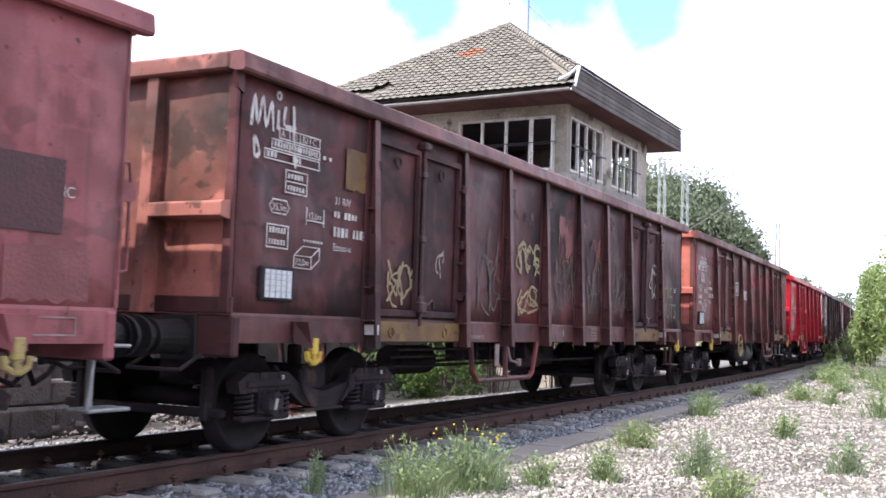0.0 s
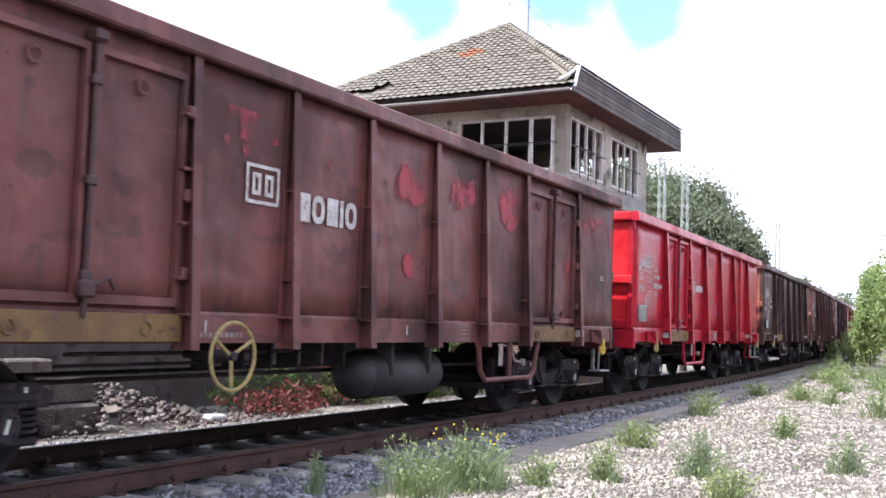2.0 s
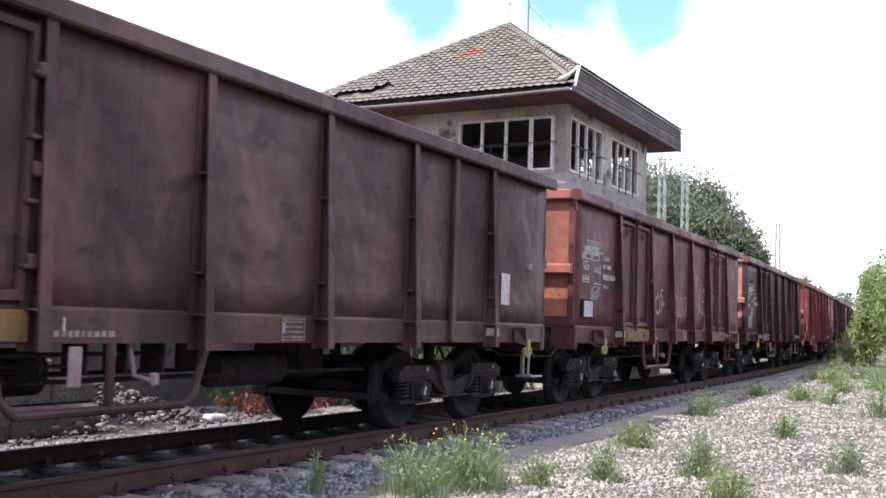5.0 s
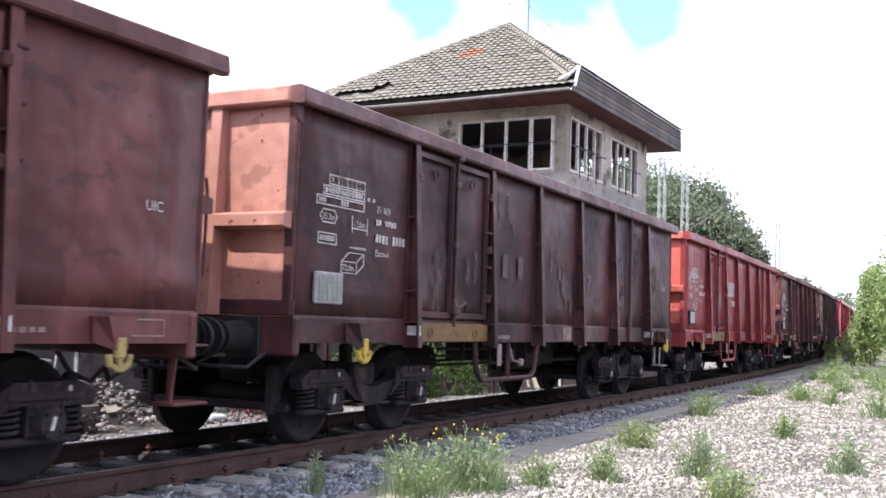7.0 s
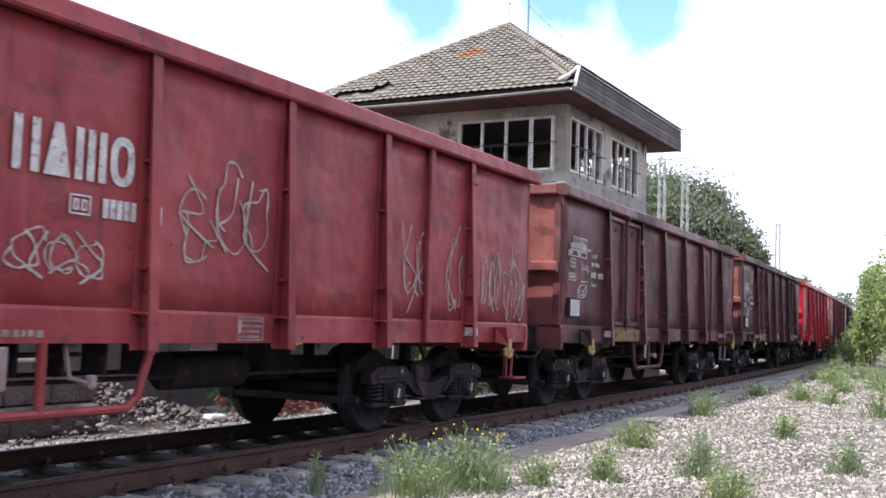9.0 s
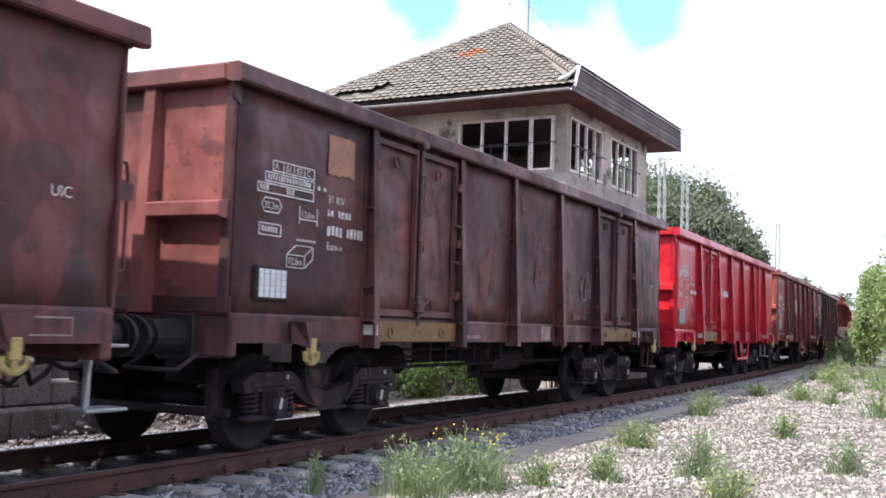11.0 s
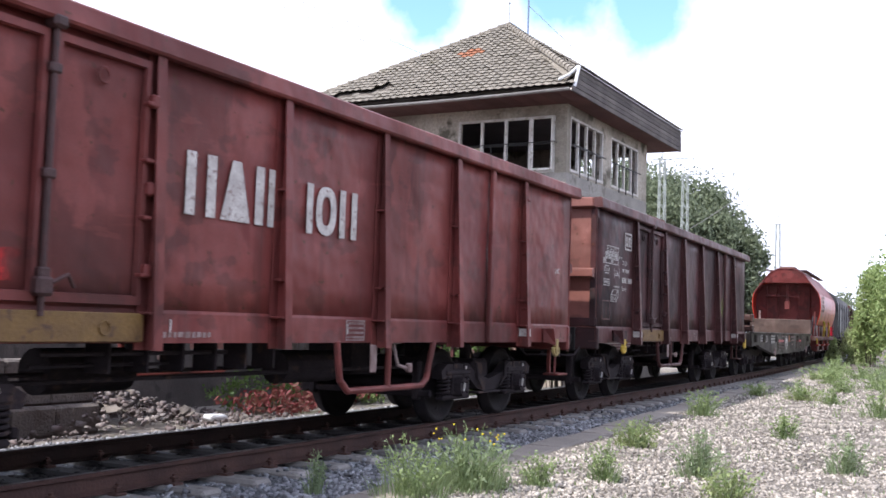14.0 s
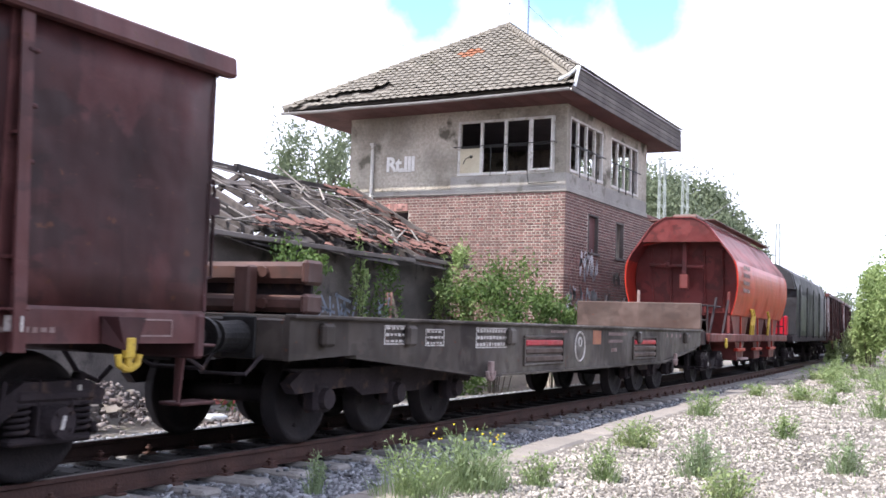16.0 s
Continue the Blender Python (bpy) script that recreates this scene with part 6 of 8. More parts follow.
            me.tube([(c + 0.04, 1.52 * s, 1.42), (c + 0.16, 1.53 * s, 1.48), (c + 0.24, 1.5 * s, 1.40)], 0.016, 6)
            me.box(c - 0.06, c + 0.06, min(1.40 * s, 1.53 * s), max(1.40 * s, 1.53 * s), 3.1, 3.19, 0.02)
            part("lock_bar", me, lock_paint, d, "worn door locking bar")
            hg = shared("hinge" + paint.name, paint, lambda q: q.box(-0.04, 0.04, -0.035, 0.035, 0, 0.1, 0.014))
            for x0 in (a - 0.02, b + 0.02):
                for z in (1.5, 2.1, 2.75):
                    part("hinge", hg, None, d, m=pose(x0, 1.465 * s, z))
            me = Mesh()
            me.box(a - 0.03, b + 0.03, min(1.44 * s, 1.466 * s), max(1.44 * s, 1.466 * s), Z0 + 0.01, Z1 - 0.012, 0.006)
            for x0 in (a + 0.35, b - 0.35):
                me.ring((x0, 1.47 * s, 1.13), 1, 0.05, 0.01, n=10, k=5)
            part("door_sill", me, OCHRE, w, "worn ochre-yellow door sill")
        # rim
        me = Mesh()
        ya, yb = sorted((1.36 * s, 1.51 * s))
        prof = [(1.36 * s, ZR - 0.15), (1.43 * s, ZR - 0.17), (1.50 * s, ZR - 0.17), (1.515 * s, ZR - 0.15), (1.50 * s, ZR - 0.02), (1.47 * s, ZR), (1.36 * s, ZR - 0.005)]
        me.prism(prof, 0, -L - 0.11, L + 0.13)
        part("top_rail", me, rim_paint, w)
        me = Mesh()
        me.prism([(-L - 0.09, ZR - 0.165), (-L + 0.03, ZR - 0.165), (-L + 0.03, ZR - 0.34), (-L - 0.04, ZR - 0.3)], 1, *sorted((1.37 * s, 1.41 * s)))
        part("corner_gusset", me, paint, w)
        if guard:
            g0, g1 = guard_at or ((-2.72, -0.6) if long_one else (-2.62, -0.58))
            if tank:
                g0, g1 = 2.2, 4.1
            me = Mesh()
            yy = 1.40 * s
            me.tube([(g0, yy, 1.03), (g0 + 0.08, yy, 0.66), (g0 + 0.22, yy, 0.55), (g1 - 0.25, yy, 0.55), (g1 - 0.14, yy, 0.62), (g1, yy, 1.03)], 0.035, 8)
            me.tube([((g0 + g1) / 2, yy, 1.03), ((g0 + g1) / 2, yy, 0.55)], 0.035, 8)
            part("lever_guard", me, guard_paint or paint, w, "bent tube guard for the brake levers")
            me = Mesh()
            gm = (g0 + g1) / 2
            me.tube([(gm + 0.3, yy + 0.12 * -s, 1.0), (gm + 0.3, yy - 0.06 * s, 0.78), (gm + 0.42, yy, 0.74)], 0.02, 6)
            me.box(gm + 0.4, gm + 0.48, yy - 0.03, yy + 0.03, 0.7, 0.8, 0.015)
            part("brake_lever", me, DIMWHITE, w, "brake change lever with pale handle")
            me = Mesh()
            me.box(gm - 0.42, gm - 0.3, yy - 0.05, yy - 0.03, 0.72, 1.0, 0.01)
            part("load_plate", me, DIMWHITE, w, "pale brake weight plate")
        for e in (-1, 1):
            x = e * (L - 0.95)
            me = Mesh()
            ylo, yhi = sorted((1.40 * s, 1.60 * s))
            me.prism([(x - 0.13, 1.21), (x + 0.13, 1.21), (x + 0.07, 1.03), (x - 0.07, 1.03)], 1, ylo, 1.45 * s if s > 0 else yhi)
            me.add([(x - 0.13, 1.45 * s, 1.21), (x + 0.13, 1.45 * s, 1.21), (x + 0.06, 1.6 * s, 1.06), (x - 0.06, 1.6 * s, 1.06), (x - 0.06, 1.6 * s, 0.98), (x + 0.06, 1.6 * s, 0.98), (x + 0.13, 1.45 * s, 1.03), (x - 0.13, 1.45 * s, 1.03)],
                   [(0, 1, 2, 3), (3, 2, 5, 4), (4, 5, 6, 7), (0, 3, 4, 7), (1, 6, 5, 2)])
            br = part("hook_bracket", me, paint, w)
            part("rope_hook", shared("rope_hook" + hook_mat.name, hook_mat, make_hook), None, br, "yellow roping hook", m=pose(x, 1.58 * s, 0.90))
            # corner steps
            if e > 0 or s > 0 or warn:
                me = Mesh()
                x = e * (L + 0.12)
                me.box(x - 0.2, x + 0.2, 1.16 * s - 0.12, 1.16 * s + 0.12, 0.52, 0.55, 0.01)
                me.box(x - 0.16, x + 0.16, 1.18 * s - 0.12, 1.18 * s + 0.12, 0.985, 1.01, 0.01)
                me.box(x - 0.02, x + 0.02, 1.05 * s - 0.03, 1.05 * s + 0.03, 0.53, 1.0, 0.01)
                me.cyl((x - 0.15, 1.2 * s, 0.54), (x - 0.1, 1.2 * s, 1.0), 0.018, n=6)
                part("corner_step", me, GALV if seed % 2 == 0 and seed != 32 else frame_paint, w, "steel shunter's step")
        x = posts[-1] + 0.05
        for k in range(5):
            part("rung", shared("rung" + paint.name, paint, lambda o: o.box(-0.045, 0.045, -0.035, 0.035, 0, 0.03, 0.008)), None, w, m=pose(x, 1.465 * s, 1.45 + k * 0.36))
        x = posts[1] - 0.09
        for k in range(4):
            part("rung", shared("rung" + paint.name, paint, None), None, w, m=pose(x, 1.465 * s, 1.5 + k * 0.42))
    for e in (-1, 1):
        # the front end takes a paler paint with sunlight put into its colour
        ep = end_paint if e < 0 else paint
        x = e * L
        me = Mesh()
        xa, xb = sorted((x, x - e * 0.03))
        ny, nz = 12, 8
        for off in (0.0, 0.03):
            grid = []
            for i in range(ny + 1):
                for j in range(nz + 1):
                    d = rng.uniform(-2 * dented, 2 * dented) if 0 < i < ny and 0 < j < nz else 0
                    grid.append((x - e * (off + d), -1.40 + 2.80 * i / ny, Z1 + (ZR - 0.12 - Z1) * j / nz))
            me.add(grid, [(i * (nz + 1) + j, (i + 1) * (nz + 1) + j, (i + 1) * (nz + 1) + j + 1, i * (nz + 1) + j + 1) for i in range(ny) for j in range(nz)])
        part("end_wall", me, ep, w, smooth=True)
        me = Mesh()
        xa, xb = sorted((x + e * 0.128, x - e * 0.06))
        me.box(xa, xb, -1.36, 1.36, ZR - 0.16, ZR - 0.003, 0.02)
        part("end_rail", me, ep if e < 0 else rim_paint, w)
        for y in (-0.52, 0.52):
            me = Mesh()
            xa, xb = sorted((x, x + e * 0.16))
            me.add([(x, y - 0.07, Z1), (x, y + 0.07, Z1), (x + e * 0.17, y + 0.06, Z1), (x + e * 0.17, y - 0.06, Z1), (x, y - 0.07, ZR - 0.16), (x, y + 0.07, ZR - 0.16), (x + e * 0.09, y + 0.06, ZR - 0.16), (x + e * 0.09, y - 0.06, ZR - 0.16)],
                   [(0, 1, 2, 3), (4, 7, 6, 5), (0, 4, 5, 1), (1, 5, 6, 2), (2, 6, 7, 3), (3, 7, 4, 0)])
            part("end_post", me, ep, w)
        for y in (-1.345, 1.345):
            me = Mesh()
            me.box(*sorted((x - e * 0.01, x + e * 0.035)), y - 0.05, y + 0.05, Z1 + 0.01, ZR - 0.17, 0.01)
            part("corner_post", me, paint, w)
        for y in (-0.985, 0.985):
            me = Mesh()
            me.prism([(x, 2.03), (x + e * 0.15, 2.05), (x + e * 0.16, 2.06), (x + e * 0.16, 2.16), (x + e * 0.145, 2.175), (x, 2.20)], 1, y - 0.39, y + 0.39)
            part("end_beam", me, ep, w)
        me = Mesh()
        xa, xb = sorted((x, x - e * 0.10))
        me.box(xa, xb, -1.43, 1.43, 0.90, Z1 - 0.002, 0.02)
        me.box(*sorted((x + e * 0.012, x - e * 0.02)), -1.41, 1.41, 1.26, 1.40, 0.008)
        part("headstock", me, paint, w)
        for y in (-0.875, 0.875):
            part("buffer", shared("buffer", BUFFER, make_buffer), None, w, "greasy black side buffer", m=pose(x, y, 1.06, 0, 0, 0 if e < 0 else 180))
        me = Mesh()
        me.tube([(x + e * 0.05, -1.15, 0.92), (x + e * 0.3, -1.15, 0.80), (x + e * 0.36, -1.05, 0.80), (x + e * 0.36, -0.65, 0.80), (x + e * 0.3, -0.6, 0.80), (x + e * 0.02, -0.6, 0.92)], 0.018, 6)
        part("shunter_handle", me, UNDER, w)
        me = Mesh()
        me.box(*sorted((x, x + e * 0.2)), -0.06, 0.06, 0.98, 1.14, 0.02)
        me.tube([(x + e * 0.18, 0, 1.06), (x + e * 0.42, 0, 1.08), (x + e * 0.55, 0, 0.95), (x + e * 0.58, 0, 0.8)], 0.04, 8)
        part("coupling", me, UNDER, w, "screw coupling")
        me = Mesh()
        me.tube([(x + e * 0.1, 0.3, 0.95), (x + e * 0.3, 0.3, 0.7), (x + e * 0.5, 0.25, 0.62), (x + e * 0.6, 0.2, 0.75)], 0.025, 6)
        part("brake_hose", me, UNDER, w, "hanging brake hose")
        if e > 0 or warn:
            me = Mesh()
            y0 = -1.28
            me.tube([(x, y0, 2.32), (x + e * 0.17, y0, 2.34), (x + e * 0.19, y0, 2.25), (x + e * 0.19, y0, 1.55), (x, y0, 1.50)], 0.015, 6)
            part("handrail", me, paint if e > 0 else ep, w)
    me = Mesh()
    me.box(-L + 0.05, L - 0.05, -1.37, 1.37, 1.18, 1.235, 0.0)
    part("floor", me, UNDER, w)
    me = Mesh()
    for y in (-0.4, 0.4):
        me.box(-L + 0.1, L - 0.1, y - 0.07, y + 0.07, 0.98, 1.18, 0.01)
    for k in range(9):
        x = -L + 0.9 + k * (2 * L - 1.8) / 8
        me.box(x - 0.05, x + 0.05, -1.3, 1.3, 1.04, 1.18, 0.01)
    part("underframe", me, UNDER, w)
    me = Mesh()
    if tank:
        me.cyl((0.16, -0.95, 0.66), (1.6, -0.95, 0.66), 0.26, n=48)
        me.ball((0.16, -0.95, 0.66), 0.257, 40, 16)
        me.ball((1.6, -0.95, 0.66), 0.257, 40, 16)
        for x in (0.45, 1.3):
            me.box(x - 0.03, x + 0.03, -1.23, -0.62, 0.66, 1.05, 0.01)
        part("air_tank", me, rough_mat("dull_dark_tank", (0.028, 0.023, 0.024), (0.018, 0.015, 0.016), 2.5, 40, 0.55), w, "dull dark cylindrical air tank", smooth=True)
    else:
        me.cyl((-1.9, 0.2, 0.72), (-0.9, 0.2, 0.72), 0.2, n=16)
        part("air_reservoir", me, UNDER, w)
        me = Mesh()
        me.cyl((0.5, -0.5, 0.74), (1.5, -0.5, 0.74), 0.17, n=16)
        part("brake_cylinder", me, UNDER, w)
        me = Mesh()
        me.box(1.9, 2.4, -0.5, 0.1, 0.62, 1.0, 0.03)
        part("distributor_valve", me, UNDER, w)
    me = Mesh()
    pv = 5.35 if long_one else 4.4
    for y in (-0.65, 0.1):
        me.tube([(-pv + 1.3, y, 0.7), (pv - 1.3, y, 0.7)], 0.022, 6)
    me.tube([(-pv + 1.4, -1.1, 0.93), (-1.0, -1.1, 0.93)], 0.018, 6)
    me.tube([(-pv + 1.4, -1.0, 0.84), (-1.5, -1.0, 0.84)], 0.015, 6)
    for k in range(6):
        x = -2.4 + k * 0.4
        me.box(x, x + 0.03, -1.15, -0.9, 0.78, 1.02, 0.006)
    part("brake_rigging", me, UNDER, w)
    for x in (-pv, pv):
        add_bogie(w, x, wheels)
    # small markings on the near side
    y = -1.404
    mx = -L + (0.42 if not long_one else 0.5)
    add_markings(w, mx, y, rng, marks, long_one)
    ys = -1.4155
    me = Mesh()
    text_bars(me, posts[1] + 0.15, posts[1] + 0.75, 1.06, 1.11, ys, rng, 0.02, 0.03, 0.06)
    text_bars(me, L - 1.9, L - 1.45, 1.09, 1.13, ys, rng)
    rect_outline(me, L - 0.72, L - 0.36, 1.07, 1.2, ys, 0.012)
    part("solebar_lettering", me, marks if marks is not WHITE else DIMWHITE, w)
    me = Mesh()
    a = posts[-3] - 0.55 if not long_one else 1.6
    me.box(a, a + 0.34, ys - 0.003, ys, 1.04, 1.24) if rng.random() < 0.4 else rect_outline(me, a, a + 0.34, 1.04, 1.24, ys, 0.012)
    for k in range(4):
        text_bars(me, a + 0.03, a + 0.31, 1.06 + k * 0.045, 1.085 + k * 0.045, ys - 0.002, rng, 0.012, 0.02, 0.04)
    part("inspection_table", me, DIMWHITE, w)
    for x in [posts[0] - 0.02, posts[1] + 0.28, 0.4, posts[-1] + 0.0]:
        me = Mesh()
        me.box(x, x + 0.016, -1.578 if x in (posts[0] - 0.02, posts[-1]) else ys - 0.003, -1.40, 1.10, 1.2)
        part("lifting_sign", me, marks, w)
    if seed != 32:
        sign_text(w, "UIC", L - 0.6, 2.0, 0.11, marks, name="lettering")
    # document holder
    if tag == "none":
        me = Mesh()
        rect_outline(me, -L + 0.3, -L + 0.72, 1.38, 1.7, -1.404, 0.02)
        part("holder_frame", me, frame_paint, w, "empty card holder frame")
    else:
        hx = -L + (0.28 if not long_one else 0.33)
        me = Mesh()
        me.box(hx, hx + 0.46, -1.45, -1.404, 1.38, 1.68, 0.012)
        card = part("card_holder", me, UNDER if tag == "paper" else GALV, w, "wire-covered card holder")
        me = Mesh()
        me.box(hx + 0.04, hx + 0.42, -1.456, -1.4505, 1.41, 1.65)
        part("card", me, PAPER if tag == "paper" else GREYTAG, card, "printed wagon label")
        me = Mesh()
        for k in range(1, 5):
            me.box(hx + 0.04, hx + 0.42, -1.462, -1.456, 1.41 + k * 0.05, 1.414 + k * 0.05)
            me.box(hx + 0.02 + k * 0.08, hx + 0.026 + k * 0.08, -1.462, -1.456, 1.41, 1.65)
        part("wire_grid", me, GALV, card)
    if handwheel:
        me = Mesh()
        cx = -2.7
        me.ring((cx, -1.6, 0.92), 1, 0.27, 0.017, n=36, k=6)
        for k in range(3):
            a = 0.5 + 2.0944 * k
            me.tube([(cx, -1.58, 0.92), (cx + 0.27 * math.cos(a), -1.6, 0.92 + 0.27 * math.sin(a))], 0.016, 6)
        hw = part("hand_wheel", me, FADED_YELLOW, w, "faded yellow brake hand wheel")
        me = Mesh()
        me.cyl((cx, -1.62, 0.92), (cx, -1.1, 0.92), 0.035, n=10)
        part("wheel_shaft", me, UNDER, hw)
    if warn:
        me = Mesh()
        x = -L - 0.006
        me.prism([(-1.02, 2.55), (-0.78, 2.55), (-0.9, 2.78)], 0, x - 0.006, x)
        part("warning_triangle", me, YELLOW, w, "yellow warning triangle sticker")
        me = Mesh()
        me.ring((x - 0.004, -0.9, 2.38), 0, 0.10, 0.018, n=18, k=4)
        part("round_sign", me, DIMWHITE, w)
    return w, wheels

# ---------------------------------------------------------------- the train
U1, V0, ACC = 5.93, 10.146, 0.06705
SHIFT = [(0.0, -0.03), (0.5, -0.20), (1.0, 0.06), (1.5, -0.25), (2.0, -0.03), (2.5, -0.15), (3.0, -0.07), (3.5, -0.19), (4.0, -0.02),
         (5.25, -0.05), (6.5, -0.08), (7.0, 0.06), (7.5, 0.0), (8.0, 0.20), (8.5, -0.05), (9.0, 0.22), (10.0, 0.1), (11.3, 0.04), (11.5, 0.06), (12.0, 0.19),
         (12.5, 0.01), (13.0, 0.16), (13.5, -0.09), (14.0, 0.17), (14.5, 0.0), (15.0, 0.07), (15.5, -0.09), (16.0, 0.0)]


def run(t):
    """How far the train has rolled by t seconds."""
    a, b = zip(*SHIFT)
    return V0 * t + ACC * t * t / 2 + float(np.interp(t, a, b))


TRAIN = []          # (thing, wheelsets, pivot distance, length over buffers, wheel radius)


def letter_blocks(w, x, z, width, height, n, mat, y=-1.4085, seed=3, name="company_lettering", shapes=""):
    """A company's name as plain letter-sized shapes: blocks when small, bars, wedges and rounds when large."""
    rng = random.Random(seed)
    me = Mesh()
    if not shapes:
        cw = width / n
        for i in range(n):
            a, b = x + cw * i, x + cw * (i + 0.76)
            me.box(a, b, y - 0.003, y, z, z + height * rng.uniform(0.92, 1.0))
        return part(name, me, mat, w, "pale company lettering as plain blocks")
    wide = {"i": 0.42, "b": 1.0, "o": 1.1, "n": 1.0, "-": 0.9, "w": 1.05}
    unit = width / sum(wide[c] for c in shapes)
    st = min(unit * 0.26, height * 0.24)
    for c in shapes:
        a, b = x + unit * 0.06, x + unit * (wide[c] - 0.1)
        x += unit * wide[c]
        if c == "i":
            me.box(a, a + st, y - 0.003, y, z, z + height)
        elif c == "b":
            me.box(a, b, y - 0.003, y, z, z + height)
        elif c == "w":
            me.prism([(a, z), (b, z), ((a + b) / 2 + st * 0.5, z + height), ((a + b) / 2 - st * 0.5, z + height)], 1, y - 0.003, y)
        elif c == "n":
            me.box(a, a + st, y - 0.003, y, z, z + height)
            me.box(b - st, b, y - 0.003, y, z, z + height)
        elif c == "o":
            m_, vs = 20, []
            cx, cz, rx, rz = (a + b) / 2, z + height / 2, (b - a) / 2, height / 2
            for j in range(m_):
                t = 6.2832 * j / m_
                ct, sn = math.cos(t), math.sin(t)
                ct, sn = math.copysign(abs(ct) ** 0.8, ct), math.copysign(abs(sn) ** 0.8, sn)
                vs += [(cx + rx * ct, y, cz + rz * sn), (cx + (rx - st) * ct, y, cz + (rz - st) * sn)]
            me.add(vs, [(2 * j, 2 * ((j + 1) % m_), 2 * ((j + 1) % m_) + 1, 2 * j + 1) for j in range(m_)])
    return part(name, me, mat, w, "pale company lettering as plain shapes")


def badge(w, x, z, size, mat, y=-1.4085):
    """A company badge: a rounded frame with two plain blocks."""
    me = Mesh()
    rect_outline(me, x, x + size * 1.35, z, z + size, y, size * 0.09)
    for a in (0.25, 0.76):
        rect_outline(me, x + size * a, x + size * (a + 0.34), z + size * 0.22, z + size * 0.78, y, size * 0.11)
    return part("badge", me, mat, w, "framed company badge as plain shapes")


FLAKED = {}


def flaked(mat):
    """The same paint worn through in flakes, so that the sheet shows between them."""
    if mat.name not in FLAKED:
        m = mat.copy()
        m.name = "flaked_" + mat.name
        nt, ln = m.node_tree.nodes, m.node_tree.links
        tc = nt.new("ShaderNodeTexCoord").outputs["Object"]
        mask = noise_mask(nt, ln, tc, 3.2, 0.46, 0.60, 9.0, (1.0, 1.0, 0.7))
        mix, clear = nt.new("ShaderNodeMixShader"), nt.new("ShaderNodeBsdfTransparent")
        ln.new(scaled(nt, ln, mask, 0.9), mix.inputs[0])
        ln.new(clear.outputs[0], mix.inputs[1])
        ln.new(nt["Principled BSDF"].outputs[0], mix.inputs[2])
        ln.new(mix.outputs[0], nt["Material Output"].inputs["Surface"])
        FLAKED[mat.name] = m
    return FLAKED[mat.name]


def paint_patch(w, x0, x1, z0, z1, mat, rng, y=-1.4065, ragged=0.12, drips=3):
    """A ragged repainted or bleached patch on the sheet."""
    me = Mesh()
    if ragged >= 0.03:
        # a flaked blob with spots round it
        blobs = [((x0 + x1) / 2, (z0 + z1) / 2, (x1 - x0) * 0.62, (z1 - z0) * 0.62)]
        for k in range(2 + 2 * drips):
            q = rng.uniform(0.12, 0.34)
            blobs.append((rng.uniform(x0, x1), rng.uniform(z0 - 0.15, z1 + 0.02), (x1 - x0) / 2 * q, (z1 - z0) / 2 * q * rng.uniform(0.8, 2.4)))
        for k, (cx, cz, rx, rz) in enumerate(blobs):
            ph = [rng.uniform(0, 6.28) for _ in range(4)]
            n = 30
            rim = []
            for i in range(n):
                t = 6.2832 * i / n
                r = 0.9 + 0.13 * math.sin(2 * t + ph[0]) + 0.1 * math.sin(3 * t + ph[1]) + 0.08 * math.sin(7 * t + ph[2]) + rng.uniform(-0.06, 0.06)
                ct, sn = math.cos(t), math.sin(t)
                rim.append((cx + rx * r * math.copysign(abs(ct) ** 0.6, ct), y - 0.0004 * (k % 3), cz + rz * r * math.copysign(abs(sn) ** 0.6, sn)))
            me.add(rim + [(cx, y - 0.0004 * (k % 3), cz)], [(i, (i + 1) % n, n) for i in range(n)])
        return part("paint_patch", me, flaked(mat), w, kind="stuff")
    n = 14
    top = [(x0 + (x1 - x0) * i / n, z1 + rng.uniform(-ragged, ragged) * 0.4) for i in range(n + 1)]
    low = [(x0 + (x1 - x0) * i / n, z0 + rng.uniform(-ragged, ragged)) for i in range(n, -1, -1)]
    for i in range(n):
        a, b, c, d = top[i], top[i + 1], low[n - i - 1], low[n - i]
        me.add([(a[0], y, a[1]), (b[0], y, b[1]), (c[0], y, c[1]), (d[0], y, d[1])], [(0, 1, 2, 3)])
    for k in range(drips):
        a = rng.uniform(x0, x1 - 0.1)
        l = rng.uniform(0.15, 0.5)
        wd = rng.uniform(0.05, 0.3) * (x1 - x0)
        me.add([(a, y - 0.001, z0 + 0.08), (a + wd, y - 0.001, z0 + 0.08), (a + wd * 0.95, y - 0.001, z0 - l), (a + wd * 0.3, y - 0.001, z0 - l + 0.02), (a + wd * 0.1, y - 0.001, z0 - l * 0.5)], [(0, 1, 2, 3, 4)])
    return part("paint_patch", me, mat, w)


